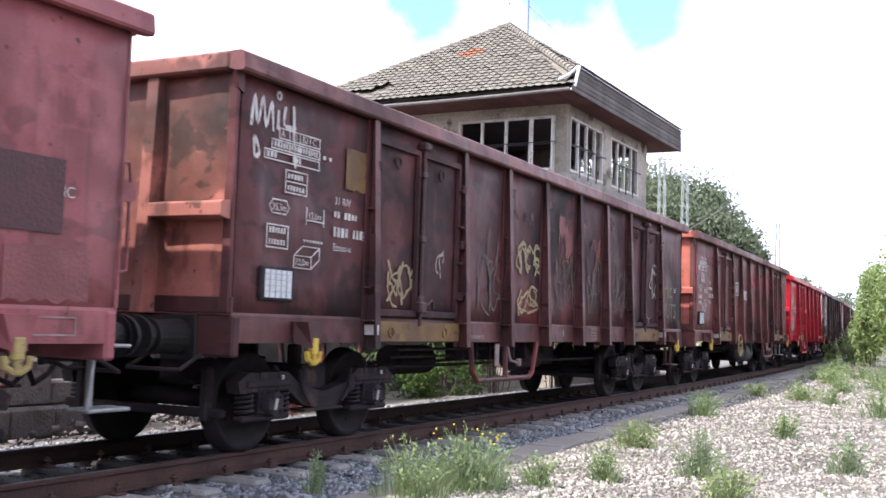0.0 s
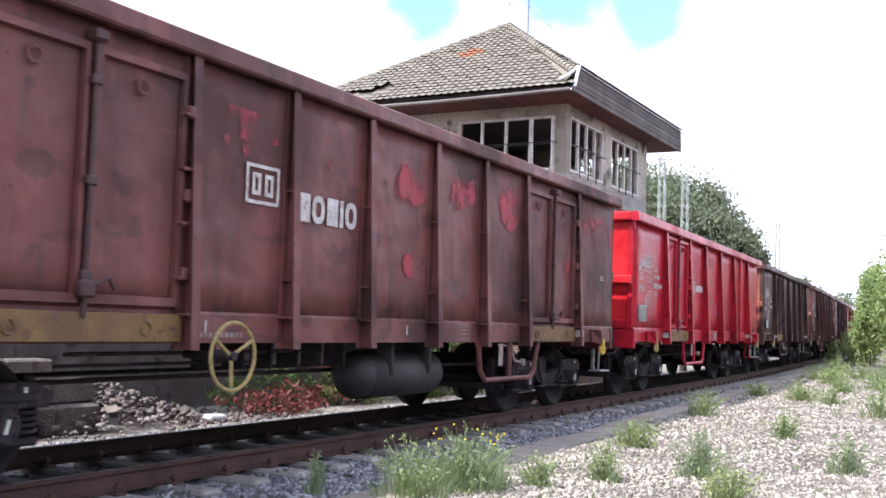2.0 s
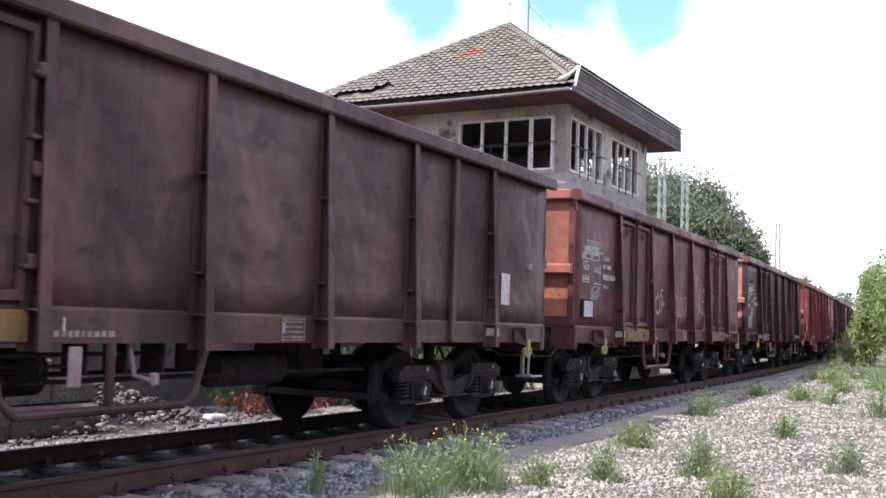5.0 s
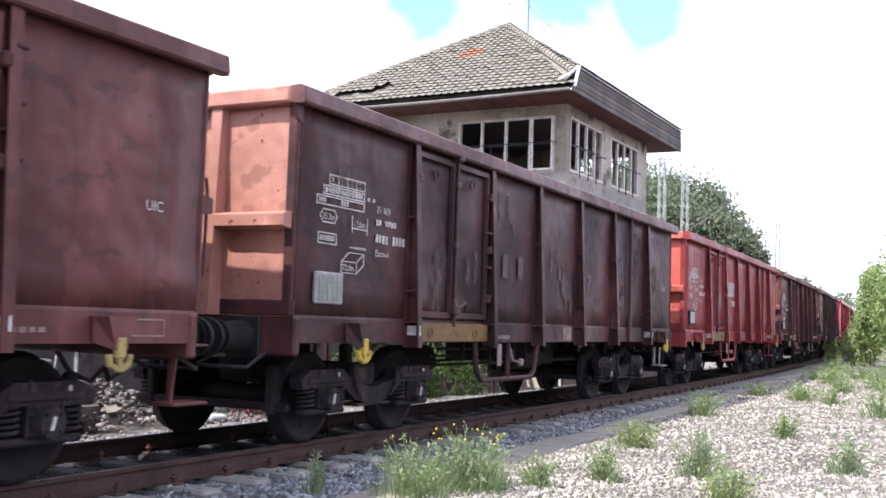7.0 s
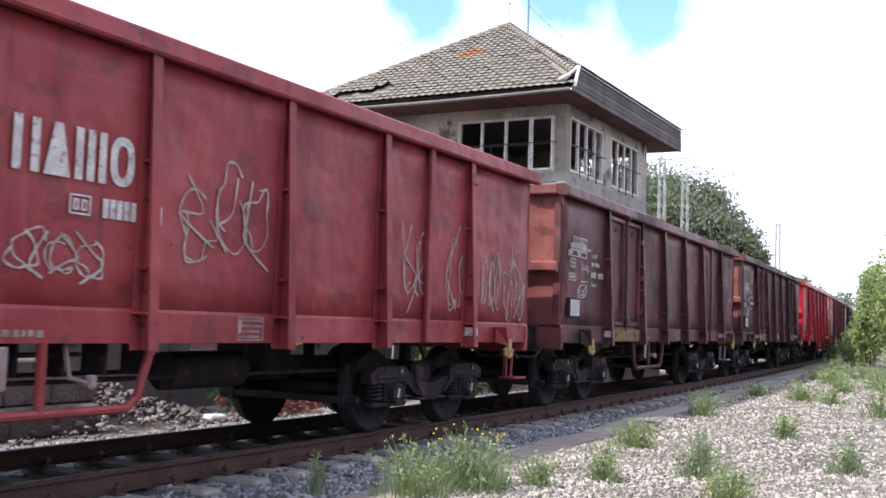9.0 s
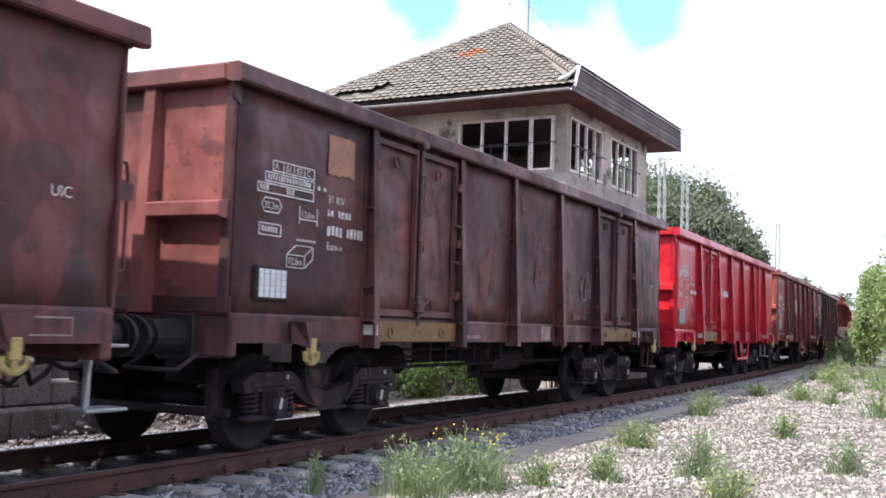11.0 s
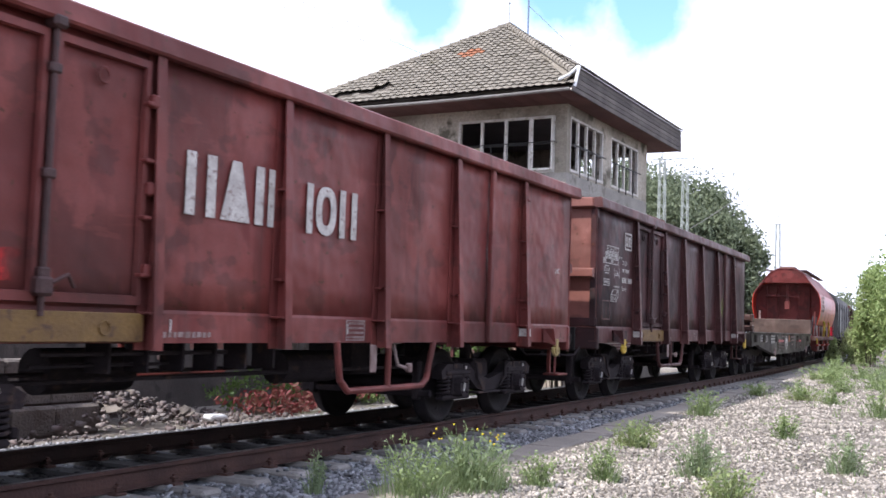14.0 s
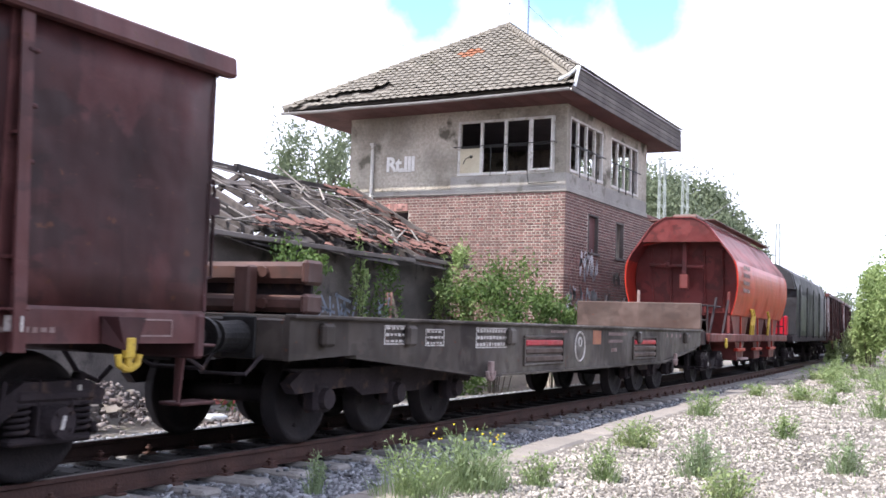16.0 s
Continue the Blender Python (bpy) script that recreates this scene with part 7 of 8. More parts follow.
def train_front():
    R = random.Random(11)
    dark = (0.022, 0.016, 0.017)
    pink = rough_mat("raw_pink_red_paint", (0.42, 0.045, 0.07), (0.33, 0.04, 0.055), 3, 40, 0.6)
    maroon = rough_mat("old_maroon_paint", (0.085, 0.026, 0.028), (0.06, 0.022, 0.024), 3, 40, 0.6)
    rose = rough_mat("bleached_rose_paint", (0.24, 0.075, 0.075), (0.17, 0.05, 0.052), 3, 40, 0.6)
    # leading wagon, leaving the picture
    p = wagon_paint("faded_rose_red_paint", (0.26, 0.075, 0.082), (0.31, 0.1, 0.105), (0.06, 0.03, 0.03), 0.3, seed=1)
    w, wh = open_wagon(p, p, "faded rose-red steel open wagon with repainted squares", 15.74, second_door=True, seed=20)
    paint_patch(w, 5.95, 6.75, 1.75, 2.25, maroon, R, ragged=0.0, drips=0)
    paint_patch(w, 6.3, 7.0, 1.3, 1.66, rose, R, ragged=0.02, drips=0)
    TRAIN.append((w, wh, 5.35, 15.74, 0.46))
    # sooty long wagon with graffiti
    p = wagon_paint("sooty_brown_paint", (0.08, 0.028, 0.029), (0.115, 0.038, 0.038), dark, 0.5, patch=(0.2, 0.045, 0.045), patch_amount=0.56, seed=2)
    # front end: sunlight mixed into the salmon, soot over it
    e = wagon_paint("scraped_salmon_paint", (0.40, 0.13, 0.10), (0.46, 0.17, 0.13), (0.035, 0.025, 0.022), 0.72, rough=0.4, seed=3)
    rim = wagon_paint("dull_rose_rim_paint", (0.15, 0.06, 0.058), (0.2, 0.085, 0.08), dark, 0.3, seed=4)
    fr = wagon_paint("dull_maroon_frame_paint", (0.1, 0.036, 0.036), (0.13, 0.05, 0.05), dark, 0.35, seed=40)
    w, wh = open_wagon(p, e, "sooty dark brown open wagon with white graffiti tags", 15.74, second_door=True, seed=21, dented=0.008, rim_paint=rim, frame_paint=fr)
    for x0, x1, z0, z1 in ((-0.4, 0.0, 2.5, 3.0), (0.15, 0.75, 2.2, 2.85), (1.55, 2.08, 1.95, 2.6), (1.0, 1.4, 2.8, 3.05), (2.3, 2.7, 2.85, 3.05), (-1.7, -0.9, 2.6, 3.0)):
        paint_patch(w, x0, x1, z0, z1, rose if x0 > 0 else maroon, R, ragged=0.06, drips=1)
    me = Mesh()
    for pts in ([(0, .45), (.06, 1), (.14, .5), (.24, 1), (.32, .5), (.42, .95), (.48, .45)], [(.58, .85), (.58, .5)], [(.74, .95), (.72, .62), (1.0, .62)], [(.92, 1.0), (.98, .2), (1.02, -.1)],
                [(.08, .3), (.2, .05), (.1, -.05), (.08, .3)]):
        stroke(me, [(a * 1.3, b) for a, b in pts], -7.12, 2.62, 0.5, -1.4075, 0.021)
    stroke(me, [(.76 + .06 * math.cos(a), 1.1 + .06 * math.sin(a)) for a in np.linspace(0, 6.3, 9)], -7.12, 2.62, 0.5, -1.4075, 0.015)
    part("graffiti", me, WHITE, w, "white sprayed graffiti tag")
    paint_patch(w, -5.62, -5.2, 2.5, 2.9, OCHRE, R, ragged=0.015, drips=0)
    scrawl(w, -4.75, 1.42, 0.75, 0.5, SPRAY_Y, R, 3, 0.02)
    scrawl(w, -1.35, 1.95, 1.1, 0.42, SPRAY_Y, R, 4, 0.026)
    scrawl(w, -2.6, 1.4, 0.9, 1.0, SPRAY_D, R, 2, 0.018)
    scrawl(w, -1.3, 1.4, 0.7, 0.35, SPRAY_Y, R, 2, 0.02)
    scrawl(w, 0.05, 1.5, 1.0, 0.8, SPRAY_D, R, 3, 0.018)
    scrawl(w, 1.4, 1.5, 1.0, 0.8, SPRAY_D, R, 3, 0.018)
    scrawl(w, 2.75, 1.45, 0.9, 0.9, SPRAY_D, R, 3, 0.025)
    scrawl(w, 4.9, 1.85, 0.5, 0.62, SPRAY, R, 1, 0.026)
    sign_text(w, "crac", 5.75, 1.88, 0.46, SPRAY_M, y=-1.4075, name="graffiti")
    sign_text(w, "NUTS", 5.75, 1.48, 0.42, SPRAY_M, y=-1.4075, name="graffiti")
    scrawl(w, -3.65, 1.75, 0.18, 0.32, SPRAY, R, 1, 0.012, rings=False)
    TRAIN.append((w, wh, 5.35, 15.74, 0.46))
    # red-brown wagon with tank and hand wheel
    p = wagon_paint("red_brown_paint", (0.142, 0.046, 0.042), (0.18, 0.064, 0.057), (0.045, 0.028, 0.026), 0.42, seed=5)
    # end colour brightened as sunlit
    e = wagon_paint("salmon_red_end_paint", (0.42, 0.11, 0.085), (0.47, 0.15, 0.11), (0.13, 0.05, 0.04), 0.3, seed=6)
    w, wh = open_wagon(p, e, "red-brown open wagon with bright red paint remains", 15.74, second_door=True, seed=22, tank=True, handwheel=True)
    for x0, x1, z0, z1 in ((-7.2, -6.7, 2.4, 2.9), (-6.0, -5.3, 2.75, 2.98), (-2.7, -2.05, 2.72, 2.95), (-1.3, -1.15, 2.65, 2.8), (-0.65, -0.35, 2.5, 2.95), (0.1, 0.75, 2.55, 2.9),
                           (0.3, 0.5, 1.75, 1.95), (1.4, 1.9, 2.6, 2.95), (2.75, 3.3, 2.55, 3.0), (6.0, 7.1, 2.6, 2.95), (5.1, 5.25, 2.0, 2.2)):
        paint_patch(w, x0, x1, z0, z1, pink, R, ragged=0.05, drips=1)
    badge(w, -2.4, 2.2, 0.34, WHITE)
    letter_blocks(w, -1.66, 2.12, 1.02, 0.26, 5, WHITE, shapes="bobio")
    TRAIN.append((w, wh, 5.35, 15.74, 0.46))


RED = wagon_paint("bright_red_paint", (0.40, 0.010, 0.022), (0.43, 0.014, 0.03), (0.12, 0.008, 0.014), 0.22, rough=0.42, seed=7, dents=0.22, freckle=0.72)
# the same red, lightened for the sun on the front ends
RED_SUNLIT_END = wagon_paint("sunlit_red_end_paint", (0.58, 0.016, 0.026), (0.62, 0.022, 0.03), (0.2, 0.01, 0.014), 0.08, rough=0.45, seed=8, dents=0.25, freckle=0.72)


def train_middle():
    R = random.Random(12)
    dark = (0.022, 0.016, 0.017)
    w, wh = open_wagon(RED, RED_SUNLIT_END, "bright red open wagon with white company lettering", seed=23, guard_paint=RED, tag="grey")
    badge(w, -1.95, 2.05, 0.26, WHITE)
    letter_blocks(w, -1.52, 2.10, 0.8, 0.15, 8, WHITE)
    scrawl(w, 0.5, 1.6, 0.3, 0.3, SPRAY_V, R, 2, 0.006, rings=False)
    TRAIN.append((w, wh, 4.4, 14.04, 0.46))
    p = wagon_paint("brown_black_paint", (0.075, 0.036, 0.031), (0.1, 0.05, 0.042), dark, 0.5, seed=9)
    # salmon is the sunlit look of the end, put into its colour
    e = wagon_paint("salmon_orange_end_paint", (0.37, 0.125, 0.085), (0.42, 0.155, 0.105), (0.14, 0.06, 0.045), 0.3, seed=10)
    w, wh = open_wagon(p, e, "dark brown open wagon with sunlit salmon end and warning stickers", seed=24, warn=True, dented=0.004, guard_paint=p)
    letter_blocks(w, 4.95, 1.5, 0.3, 0.4, 1, WHITE, shapes="b")
    TRAIN.append((w, wh, 4.4, 14.04, 0.46))
    p = wagon_paint("rusty_maroon_paint", (0.112, 0.036, 0.034), (0.15, 0.05, 0.046), (0.045, 0.022, 0.021), 0.5, patch=(0.22, 0.05, 0.045), patch_amount=0.62, seed=11)
    w, wh = open_wagon(p, e, "rusty maroon open wagon with white scrawled tags", seed=25, second_door=True, guard_paint=p)
    letter_blocks(w, -4.3, 1.95, 1.3, 0.28, 5, LOCK)
    scrawl(w, -1.75, 1.55, 0.7, 0.5, SPRAY, R, 2, 0.022, rings=False)
    me = Mesh()
    for pts in ([(.32, .9), (.12, 1.0), (.05, .8), (.2, .5), (.18, .3)], [(.36, .75), (.4, .15)], [(.62, .85), (.42, .45), (.66, .1)], [(.95, .7), (.72, .66), (.72, .42), (.9, .44), (.72, .42), (.74, .2), (.95, .1)], [(1.05, .2), (1.0, -.25), (.92, -.15)]):
        stroke(me, pts, 1.5, 1.5, 0.95, -1.4075, 0.026)
    part("graffiti", me, SPRAY, w, "white sprayed graffiti tag")
    scrawl(w, -0.3, 1.5, 1.0, 0.45, SPRAY, R, 3, 0.014)
    scrawl(w, 0.8, 2.1, 0.2, 0.15, SPRAY, R, 1, 0.012)
    scrawl(w, 3.0, 1.85, 0.5, 0.3, SPRAY, R, 1, 0.016)
    TRAIN.append((w, wh, 4.4, 14.04, 0.46))
    p = wagon_paint("brown_violet_paint", (0.062, 0.021, 0.022), (0.085, 0.03, 0.031), dark, 0.45, patch=(0.12, 0.05, 0.05), patch_amount=0.62, seed=12)
    # this end is painted paler for the sun on it
    e2 = wagon_paint("pale_salmon_end_paint", (0.42, 0.2, 0.155), (0.47, 0.23, 0.18), (0.13, 0.05, 0.045), 0.3, seed=13)
    w, wh = open_wagon(p, e2, "dark violet-brown open wagon with painted-over lettering", seed=26, tag="grey", dented=0.006, guard_paint=p, rim_paint=wagon_paint("dusty_brown_rim_paint", (0.12, 0.055, 0.055), (0.16, 0.075, 0.072), dark, 0.3, seed=42))
    MAUVE = rough_mat("chalky_mauve_paint", (0.12, 0.07, 0.07), (0.08, 0.046, 0.048), 3, 40, 0.7)
    for x in (-1.85, -1.35, -0.8):
        paint_patch(w, x, x + 0.16, 1.85, 2.15, MAUVE, R, ragged=0.01, drips=0)
    for x0, x1, z0, z1 in ((-3.95, -3.45, 1.5, 2.05), (-3.15, -2.65, 1.55, 2.1), (-0.55, -0.4, 1.7, 2.5), (-2.1, -1.5, 2.4, 2.9), (0.35, 0.8, 1.6, 2.2), (1.5, 2.2, 1.7, 2.1), (2.8, 3.3, 1.6, 2.5), (-5.9, -5.3, 2.2, 2.7), (3.7, 4.3, 2.2, 2.8), (4.8, 5.3, 1.9, 2.4), (1.1, 1.35, 2.3, 2.6)):
        paint_patch(w, x0, x1, z0, z1, bpy.data.materials["brown_black_paint"] if x0 > 3 else MAUVE, R, ragged=0.06, drips=2)
    paint_patch(w, -0.3, 0.25, 1.9, 2.35, rough_mat("dull_mauve_paint", (0.13, 0.075, 0.08), (0.1, 0.06, 0.065), 3, 40, 0.6), R, ragged=0.1, drips=0)
    TRAIN.append((w, wh, 4.4, 14.04, 0.46))
    p = wagon_paint("faded_red_paint", (0.26, 0.034, 0.04), (0.29, 0.05, 0.05), (0.08, 0.025, 0.025), 0.25, seed=14)
    # front end lightened in colour to look sunlit
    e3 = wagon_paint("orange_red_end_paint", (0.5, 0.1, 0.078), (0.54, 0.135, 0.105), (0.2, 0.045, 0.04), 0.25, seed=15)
    w, wh = open_wagon(p, e3, "faded red open wagon with white lettering and tags", seed=27, guard_paint=p)
    letter_blocks(w, -1.95, 2.14, 1.36, 0.36, 7, WHITE, shapes="nwiiion")
    letter_blocks(w, -1.15, 1.9, 0.6, 0.14, 9, WHITE, seed=5)
    badge(w, -1.45, 1.9, 0.14, WHITE)
    for x, z, ww, h, n in ((-4.0, 1.45, 0.75, 0.9, 2), (-3.0, 1.75, 0.7, 0.5, 4), (-1.9, 1.45, 0.8, 0.35, 3), (-0.35, 1.7, 1.1, 0.75, 3), (2.55, 1.5, 0.2, 0.4, 1), (3.05, 1.4, 0.6, 0.85, 2), (4.05, 1.35, 0.65, 1.0, 2), (5.0, 1.45, 0.55, 0.7, 3), (5.65, 1.35, 0.6, 0.9, 2)):
        scrawl(w, x, z, ww, h, SPRAY, R, n, 0.011)
    TRAIN.append((w, wh, 4.4, 14.04, 0.46))
    p = wagon_paint("dented_brown_paint", (0.115, 0.034, 0.035), (0.15, 0.05, 0.05), (0.04, 0.024, 0.024), 0.45, patch=(0.06, 0.036, 0.037), patch_amount=0.63, seed=16)
    # rose end: the side's brown raised for sunlight
    e4 = wagon_paint("dented_rose_end_paint", (0.19, 0.06, 0.053), (0.24, 0.08, 0.07), (0.05, 0.026, 0.025), 0.5, seed=17)
    w, wh = open_wagon(p, e4, "dented brown open wagon with a battered corner", seed=28, dented=0.016, guard_paint=p)
    TRAIN.append((w, wh, 4.4, 14.04, 0.46))
    p = wagon_paint("burnt_brown_paint", (0.075, 0.03, 0.03), (0.11, 0.045, 0.042), (0.022, 0.016, 0.017), 0.45, patch=(0.17, 0.055, 0.05), patch_amount=0.555, seed=18)
    w, wh = open_wagon(p, e4, "burnt-looking dark brown open wagon with doors closed", seed=29, second_door=True, dented=0.004, guard_paint=p, guard=False)
    paint_patch(w, -5.05, -4.6, 2.6, 2.98, rough_mat("orange_primer_square", (0.34, 0.17, 0.1), (0.28, 0.12, 0.08), 6, 40, 0.7), R, ragged=0.02, drips=0)
    scrawl(w, 2.0, 1.6, 0.6, 0.5, SPRAY_D, R, 3, 0.02)
    scrawl(w, 5.1, 1.5, 1.2, 1.2, SPRAY_D, R, 4, 0.018)
    worn = rough_mat("worn_rose_undercoat", (0.15, 0.05, 0.046), (0.11, 0.038, 0.036), 2.5, 40, 0.7)
    for x0, x1, z0, z1 in ((-0.2, 0.55, 1.85, 2.5), (-1.75, -1.25, 1.5, 2.2), (-3.2, -2.6, 1.5, 2.7), (1.3, 1.7, 1.5, 2.1), (-0.55, -0.3, 2.7, 3.0), (1.2, 2.1, 1.34, 1.6)):
        paint_patch(w, x0, x1, z0, z1, worn, R, ragged=0.06, drips=1)
    TRAIN.append((w, wh, 4.4, 14.04, 0.46))


def train_rear():
    R = random.Random(13)
    w, wh = open_wagon(RED, RED_SUNLIT_END, "bright red open wagon with a lilac sprayed tag", seed=30, guard_paint=RED, tag="grey", guard_at=(0.25, 2.2))
    badge(w, -1.95, 2.05, 0.26, WHITE)
    letter_blocks(w, -1.5, 2.10, 0.8, 0.15, 8, WHITE)
    me = Mesh()
    stroke(me, [(0, .95), (.15, .85), (.2, 1.1), (.3, .8), (.38, 1.0), (.45, .72), (.6, .85), (.55, .6)], -3.95, 1.45, 0.72, -1.4075, 0.014)
    stroke(me, [(.3, .5), (.45, .3), (.6, .55), (.5, .35), (.7, .4)], -3.95, 1.45, 0.72, -1.4075, 0.014)
    stroke(me, [(.3, 0), (.45, .3), (.75, .25), (.8, .0), (.6, -.12), (.5, .1)], -3.95, 1.45, 0.72, -1.4075, 0.014)
    part("graffiti", me, SPRAY_V, w, "lilac sprayed graffiti tag")
    rub = rough_mat("rubbed_dark_spot", (0.1, 0.03, 0.025), (0.07, 0.03, 0.025), 6, 40, 0.7)
    paint_patch(w, -4.95, -4.6, 1.55, 1.78, rub, R, drips=0)
    for x in (2.95, 4.05):
        paint_patch(w, x, x + 0.2, 1.68, 1.9, rub, R, ragged=0.04, drips=0)
    TRAIN.append((w, wh, 4.4, 14.04, 0.46))
    p = wagon_paint("worn_brick_red_paint", (0.17, 0.036, 0.034), (0.22, 0.058, 0.05), (0.06, 0.025, 0.023), 0.32, seed=19)
    # worn end paint with the sun's brightness in the colour
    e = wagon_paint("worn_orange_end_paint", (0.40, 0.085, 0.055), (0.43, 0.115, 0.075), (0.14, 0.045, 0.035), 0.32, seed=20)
    w, wh = open_wagon(p, e, "worn brick-red open wagon with large pale lettering", seed=31, tag="grey", dented=0.005, guard_paint=p, guard_at=(0.25, 2.2))
    letter_blocks(w, -1.98, 2.02, 1.22, 0.50, 4, WHITE, shapes="nwii")
    letter_blocks(w, -0.36, 2.02, 0.9, 0.46, 3, WHITE, shapes="ion")
    spot = rough_mat("fresh_red_spot", (0.5, 0.02, 0.02), (0.45, 0.02, 0.02), 6, 40, 0.6)
    paint_patch(w, -3.75, -3.35, 1.42, 1.62, spot, R, ragged=0.06, drips=0)
    TRAIN.append((w, wh, 4.4, 14.04, 0.46))
    p = wagon_paint("dark_rust_brown_paint", (0.06, 0.02, 0.021), (0.085, 0.027, 0.028), (0.02, 0.013, 0.014), 0.55, seed=21)
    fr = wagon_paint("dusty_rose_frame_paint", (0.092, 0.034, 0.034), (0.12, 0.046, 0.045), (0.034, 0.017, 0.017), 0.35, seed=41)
    # duller end, still coloured lighter than the sides for the sun
    e = wagon_paint("dull_salmon_end_paint", (0.2, 0.078, 0.064), (0.25, 0.1, 0.082), (0.085, 0.04, 0.035), 0.35, seed=22)
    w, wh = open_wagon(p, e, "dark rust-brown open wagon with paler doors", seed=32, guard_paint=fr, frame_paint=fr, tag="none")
    badge(w, -4.92, 2.6, 0.3, WHITE)
    scrawl(w, 2.95, 1.62, 0.55, 0.42, SPRAY_G, R, 3, 0.011)
    TRAIN.append((w, wh, 4.4, 14.04, 0.46))


train_front()
train_middle()
train_rear()


def make_trio_frame(me):
    me.box(-0.3, 0.3, -0.94, 0.94, 0.6, 0.9, 0.04)


def make_trio_side(me):
    me.prism([(-2.0, 0.62), (-1.8, 0.74), (1.8, 0.74), (2.0, 0.62), (1.9, 0.52), (0.9, 0.56), (0.7, 0.46), (-0.7, 0.46), (-0.9, 0.56), (-1.9, 0.52)], 1, -0.06, 0.06)


def make_trio_box(me):
    me.box(-0.15, 0.15, -0.09, 0.09, -0.14, 0.16, 0.04)
    me.cyl((0, -0.05, 0), (0, -0.15, 0), 0.12, 0.1, n=14)


def make_leaf_spring(me):
    for k in range(5):
        h = 0.52 - 0.08 * k
        me.box(-h, h, -0.045, 0.045, 0.2 - 0.022 * k, 0.218 - 0.022 * k, 0.004)


def flat_wagon():
    """A heavy six-axle flat wagon with fish-bellied sides and end flaps."""
    paint = wagon_paint("grey_brown_steel_paint", (0.056, 0.045, 0.039), (0.08, 0.066, 0.057), (0.026, 0.02, 0.018), 0.45, seed=30)
    rustbar = wagon_paint("rusty_flap_paint", (0.07, 0.042, 0.035), (0.1, 0.068, 0.058), (0.05, 0.035, 0.03), 0.4, seed=31)
    wood = rough_mat("weathered_deck_timber", (0.12, 0.1, 0.085), (0.18, 0.15, 0.12), 1.5, 40, 0.9)
    w = thing("flat_wagon", "dark grey-brown six-axle flat wagon, empty", "goods wagon", group="wagons of the goods train")
    L = 7.75
    wheels = []
    for s in (-1, 1):
        me = Mesh()
        poly = [(-L, 1.25), (L, 1.25), (L, 0.92), (L - 0.6, 0.88), (4.6, 0.64), (-3.6, 0.62), (-6.7, 0.90), (-L, 0.86)]
        lo, hi = sorted((1.36 * s, 1.42 * s))
        me.prism(poly, 1, lo, hi)
        part("side_girder", me, paint, w)
        me = Mesh()
        lo, hi = sorted((1.36 * s, 1.48 * s))
        me.box(-L, L, lo, hi, 1.235, 1.275, 0.01)
        part("top_flange", me, paint, w)
        me = Mesh()
        pts = [(-6.7, 0.9), (-3.6, 0.62), (4.6, 0.64), (L - 0.6, 0.88)]
        lo, hi = sorted((1.34 * s, 1.47 * s))
        for a, b in zip(pts, pts[1:]):
            me.add([(a[0], lo, a[1]), (b[0], lo, b[1]), (b[0], hi, b[1]), (a[0], hi, a[1]), (a[0], lo, a[1] - 0.03), (b[0], lo, b[1] - 0.03), (b[0], hi, b[1] - 0.03), (a[0], hi, a[1] - 0.03)],
                   [(0, 1, 2, 3), (7, 6, 5, 4), (0, 4, 5, 1), (2, 6, 7, 3), (1, 5, 6, 2), (0, 3, 7, 4)])
        part("lower_flange", me, paint, w)
        for x in (-7.2, -5.6, -2.9, 2.9, 6.3):
            me = Mesh()
            lo, hi = sorted((1.41 * s, 1.5 * s))
            me.box(x - 0.1, x + 0.1, lo, hi, 0.98, 1.2, 0.03)
            part("stake_socket", me, paint, w)
        for x0, x1 in ((-2.4, -0.9), (2.6, 4.1)):
            me = Mesh()
            lo, hi = sorted((1.415 * s, 1.45 * s))
            me.box(x0, x1, lo, hi, 0.70, 0.735, 0.008)
            me.box(x0, x1, lo, hi, 1.075, 1.11, 0.008)
            me.box(x0, x0 + 0.04, lo, hi, 0.735, 1.075, 0.008)
            me.box(x1 - 0.04, x1, lo, hi, 0.735, 1.075, 0.008)
            rack = part("stake_rack", me, paint, w)
            for k in range(3):
                me = Mesh()
                me.box(x0 + 0.05, x1 - 0.05, lo, hi - 0.005 if s > 0 else hi, 0.75 + k * 0.11, 0.83 + k * 0.11, 0.015)
                part("stake", me, RED if k == 2 else rustbar, rack)
        for x in (-3.6, 5.3):
            me = Mesh()
            make_hook(me)
            part("rope_hook", me, DIMWHITE, w, "pale roping hook", m=pose(x, 1.5 * s, 0.62))
    me = Mesh()
    me.box(-L + 0.05, L - 0.05, -1.35, 1.35, 1.20, 1.262)
    part("deck", me, wood, w, "weathered timber deck")
    me = Mesh()
    me.box(L - 0.06, L + 0.02, -1.44, 1.44, 1.277, 1.86, 0.02)
    part("end_flap", me, rustbar, w, "raised rusty end flap")
    # raised rack of beams at the leading end
    rust = wagon_paint("rust_brown_rack_paint", (0.075, 0.034, 0.028), (0.11, 0.055, 0.046), (0.03, 0.02, 0.018), 0.4, seed=38)
    for z, r in ((1.37, 0.08), (1.66, 0.1)):
        me = Mesh()
        me.box(-L + 0.3, -L + 0.5, -1.36, 1.36, z - r, z + r, 0.045)
        me.box(-L + 0.26, -L + 0.54, -1.40, -1.32, z - r - 0.015, z + r + 0.015, 0.03)
        for y in (-0.9, 0.1, 0.9):
            me.cyl((-L + 0.3, y, z), (-L + 0.26, y, z), 0.05, n=8)
        part("end_beam", me, rust, w, "rust-brown transverse beam")
    me = Mesh()
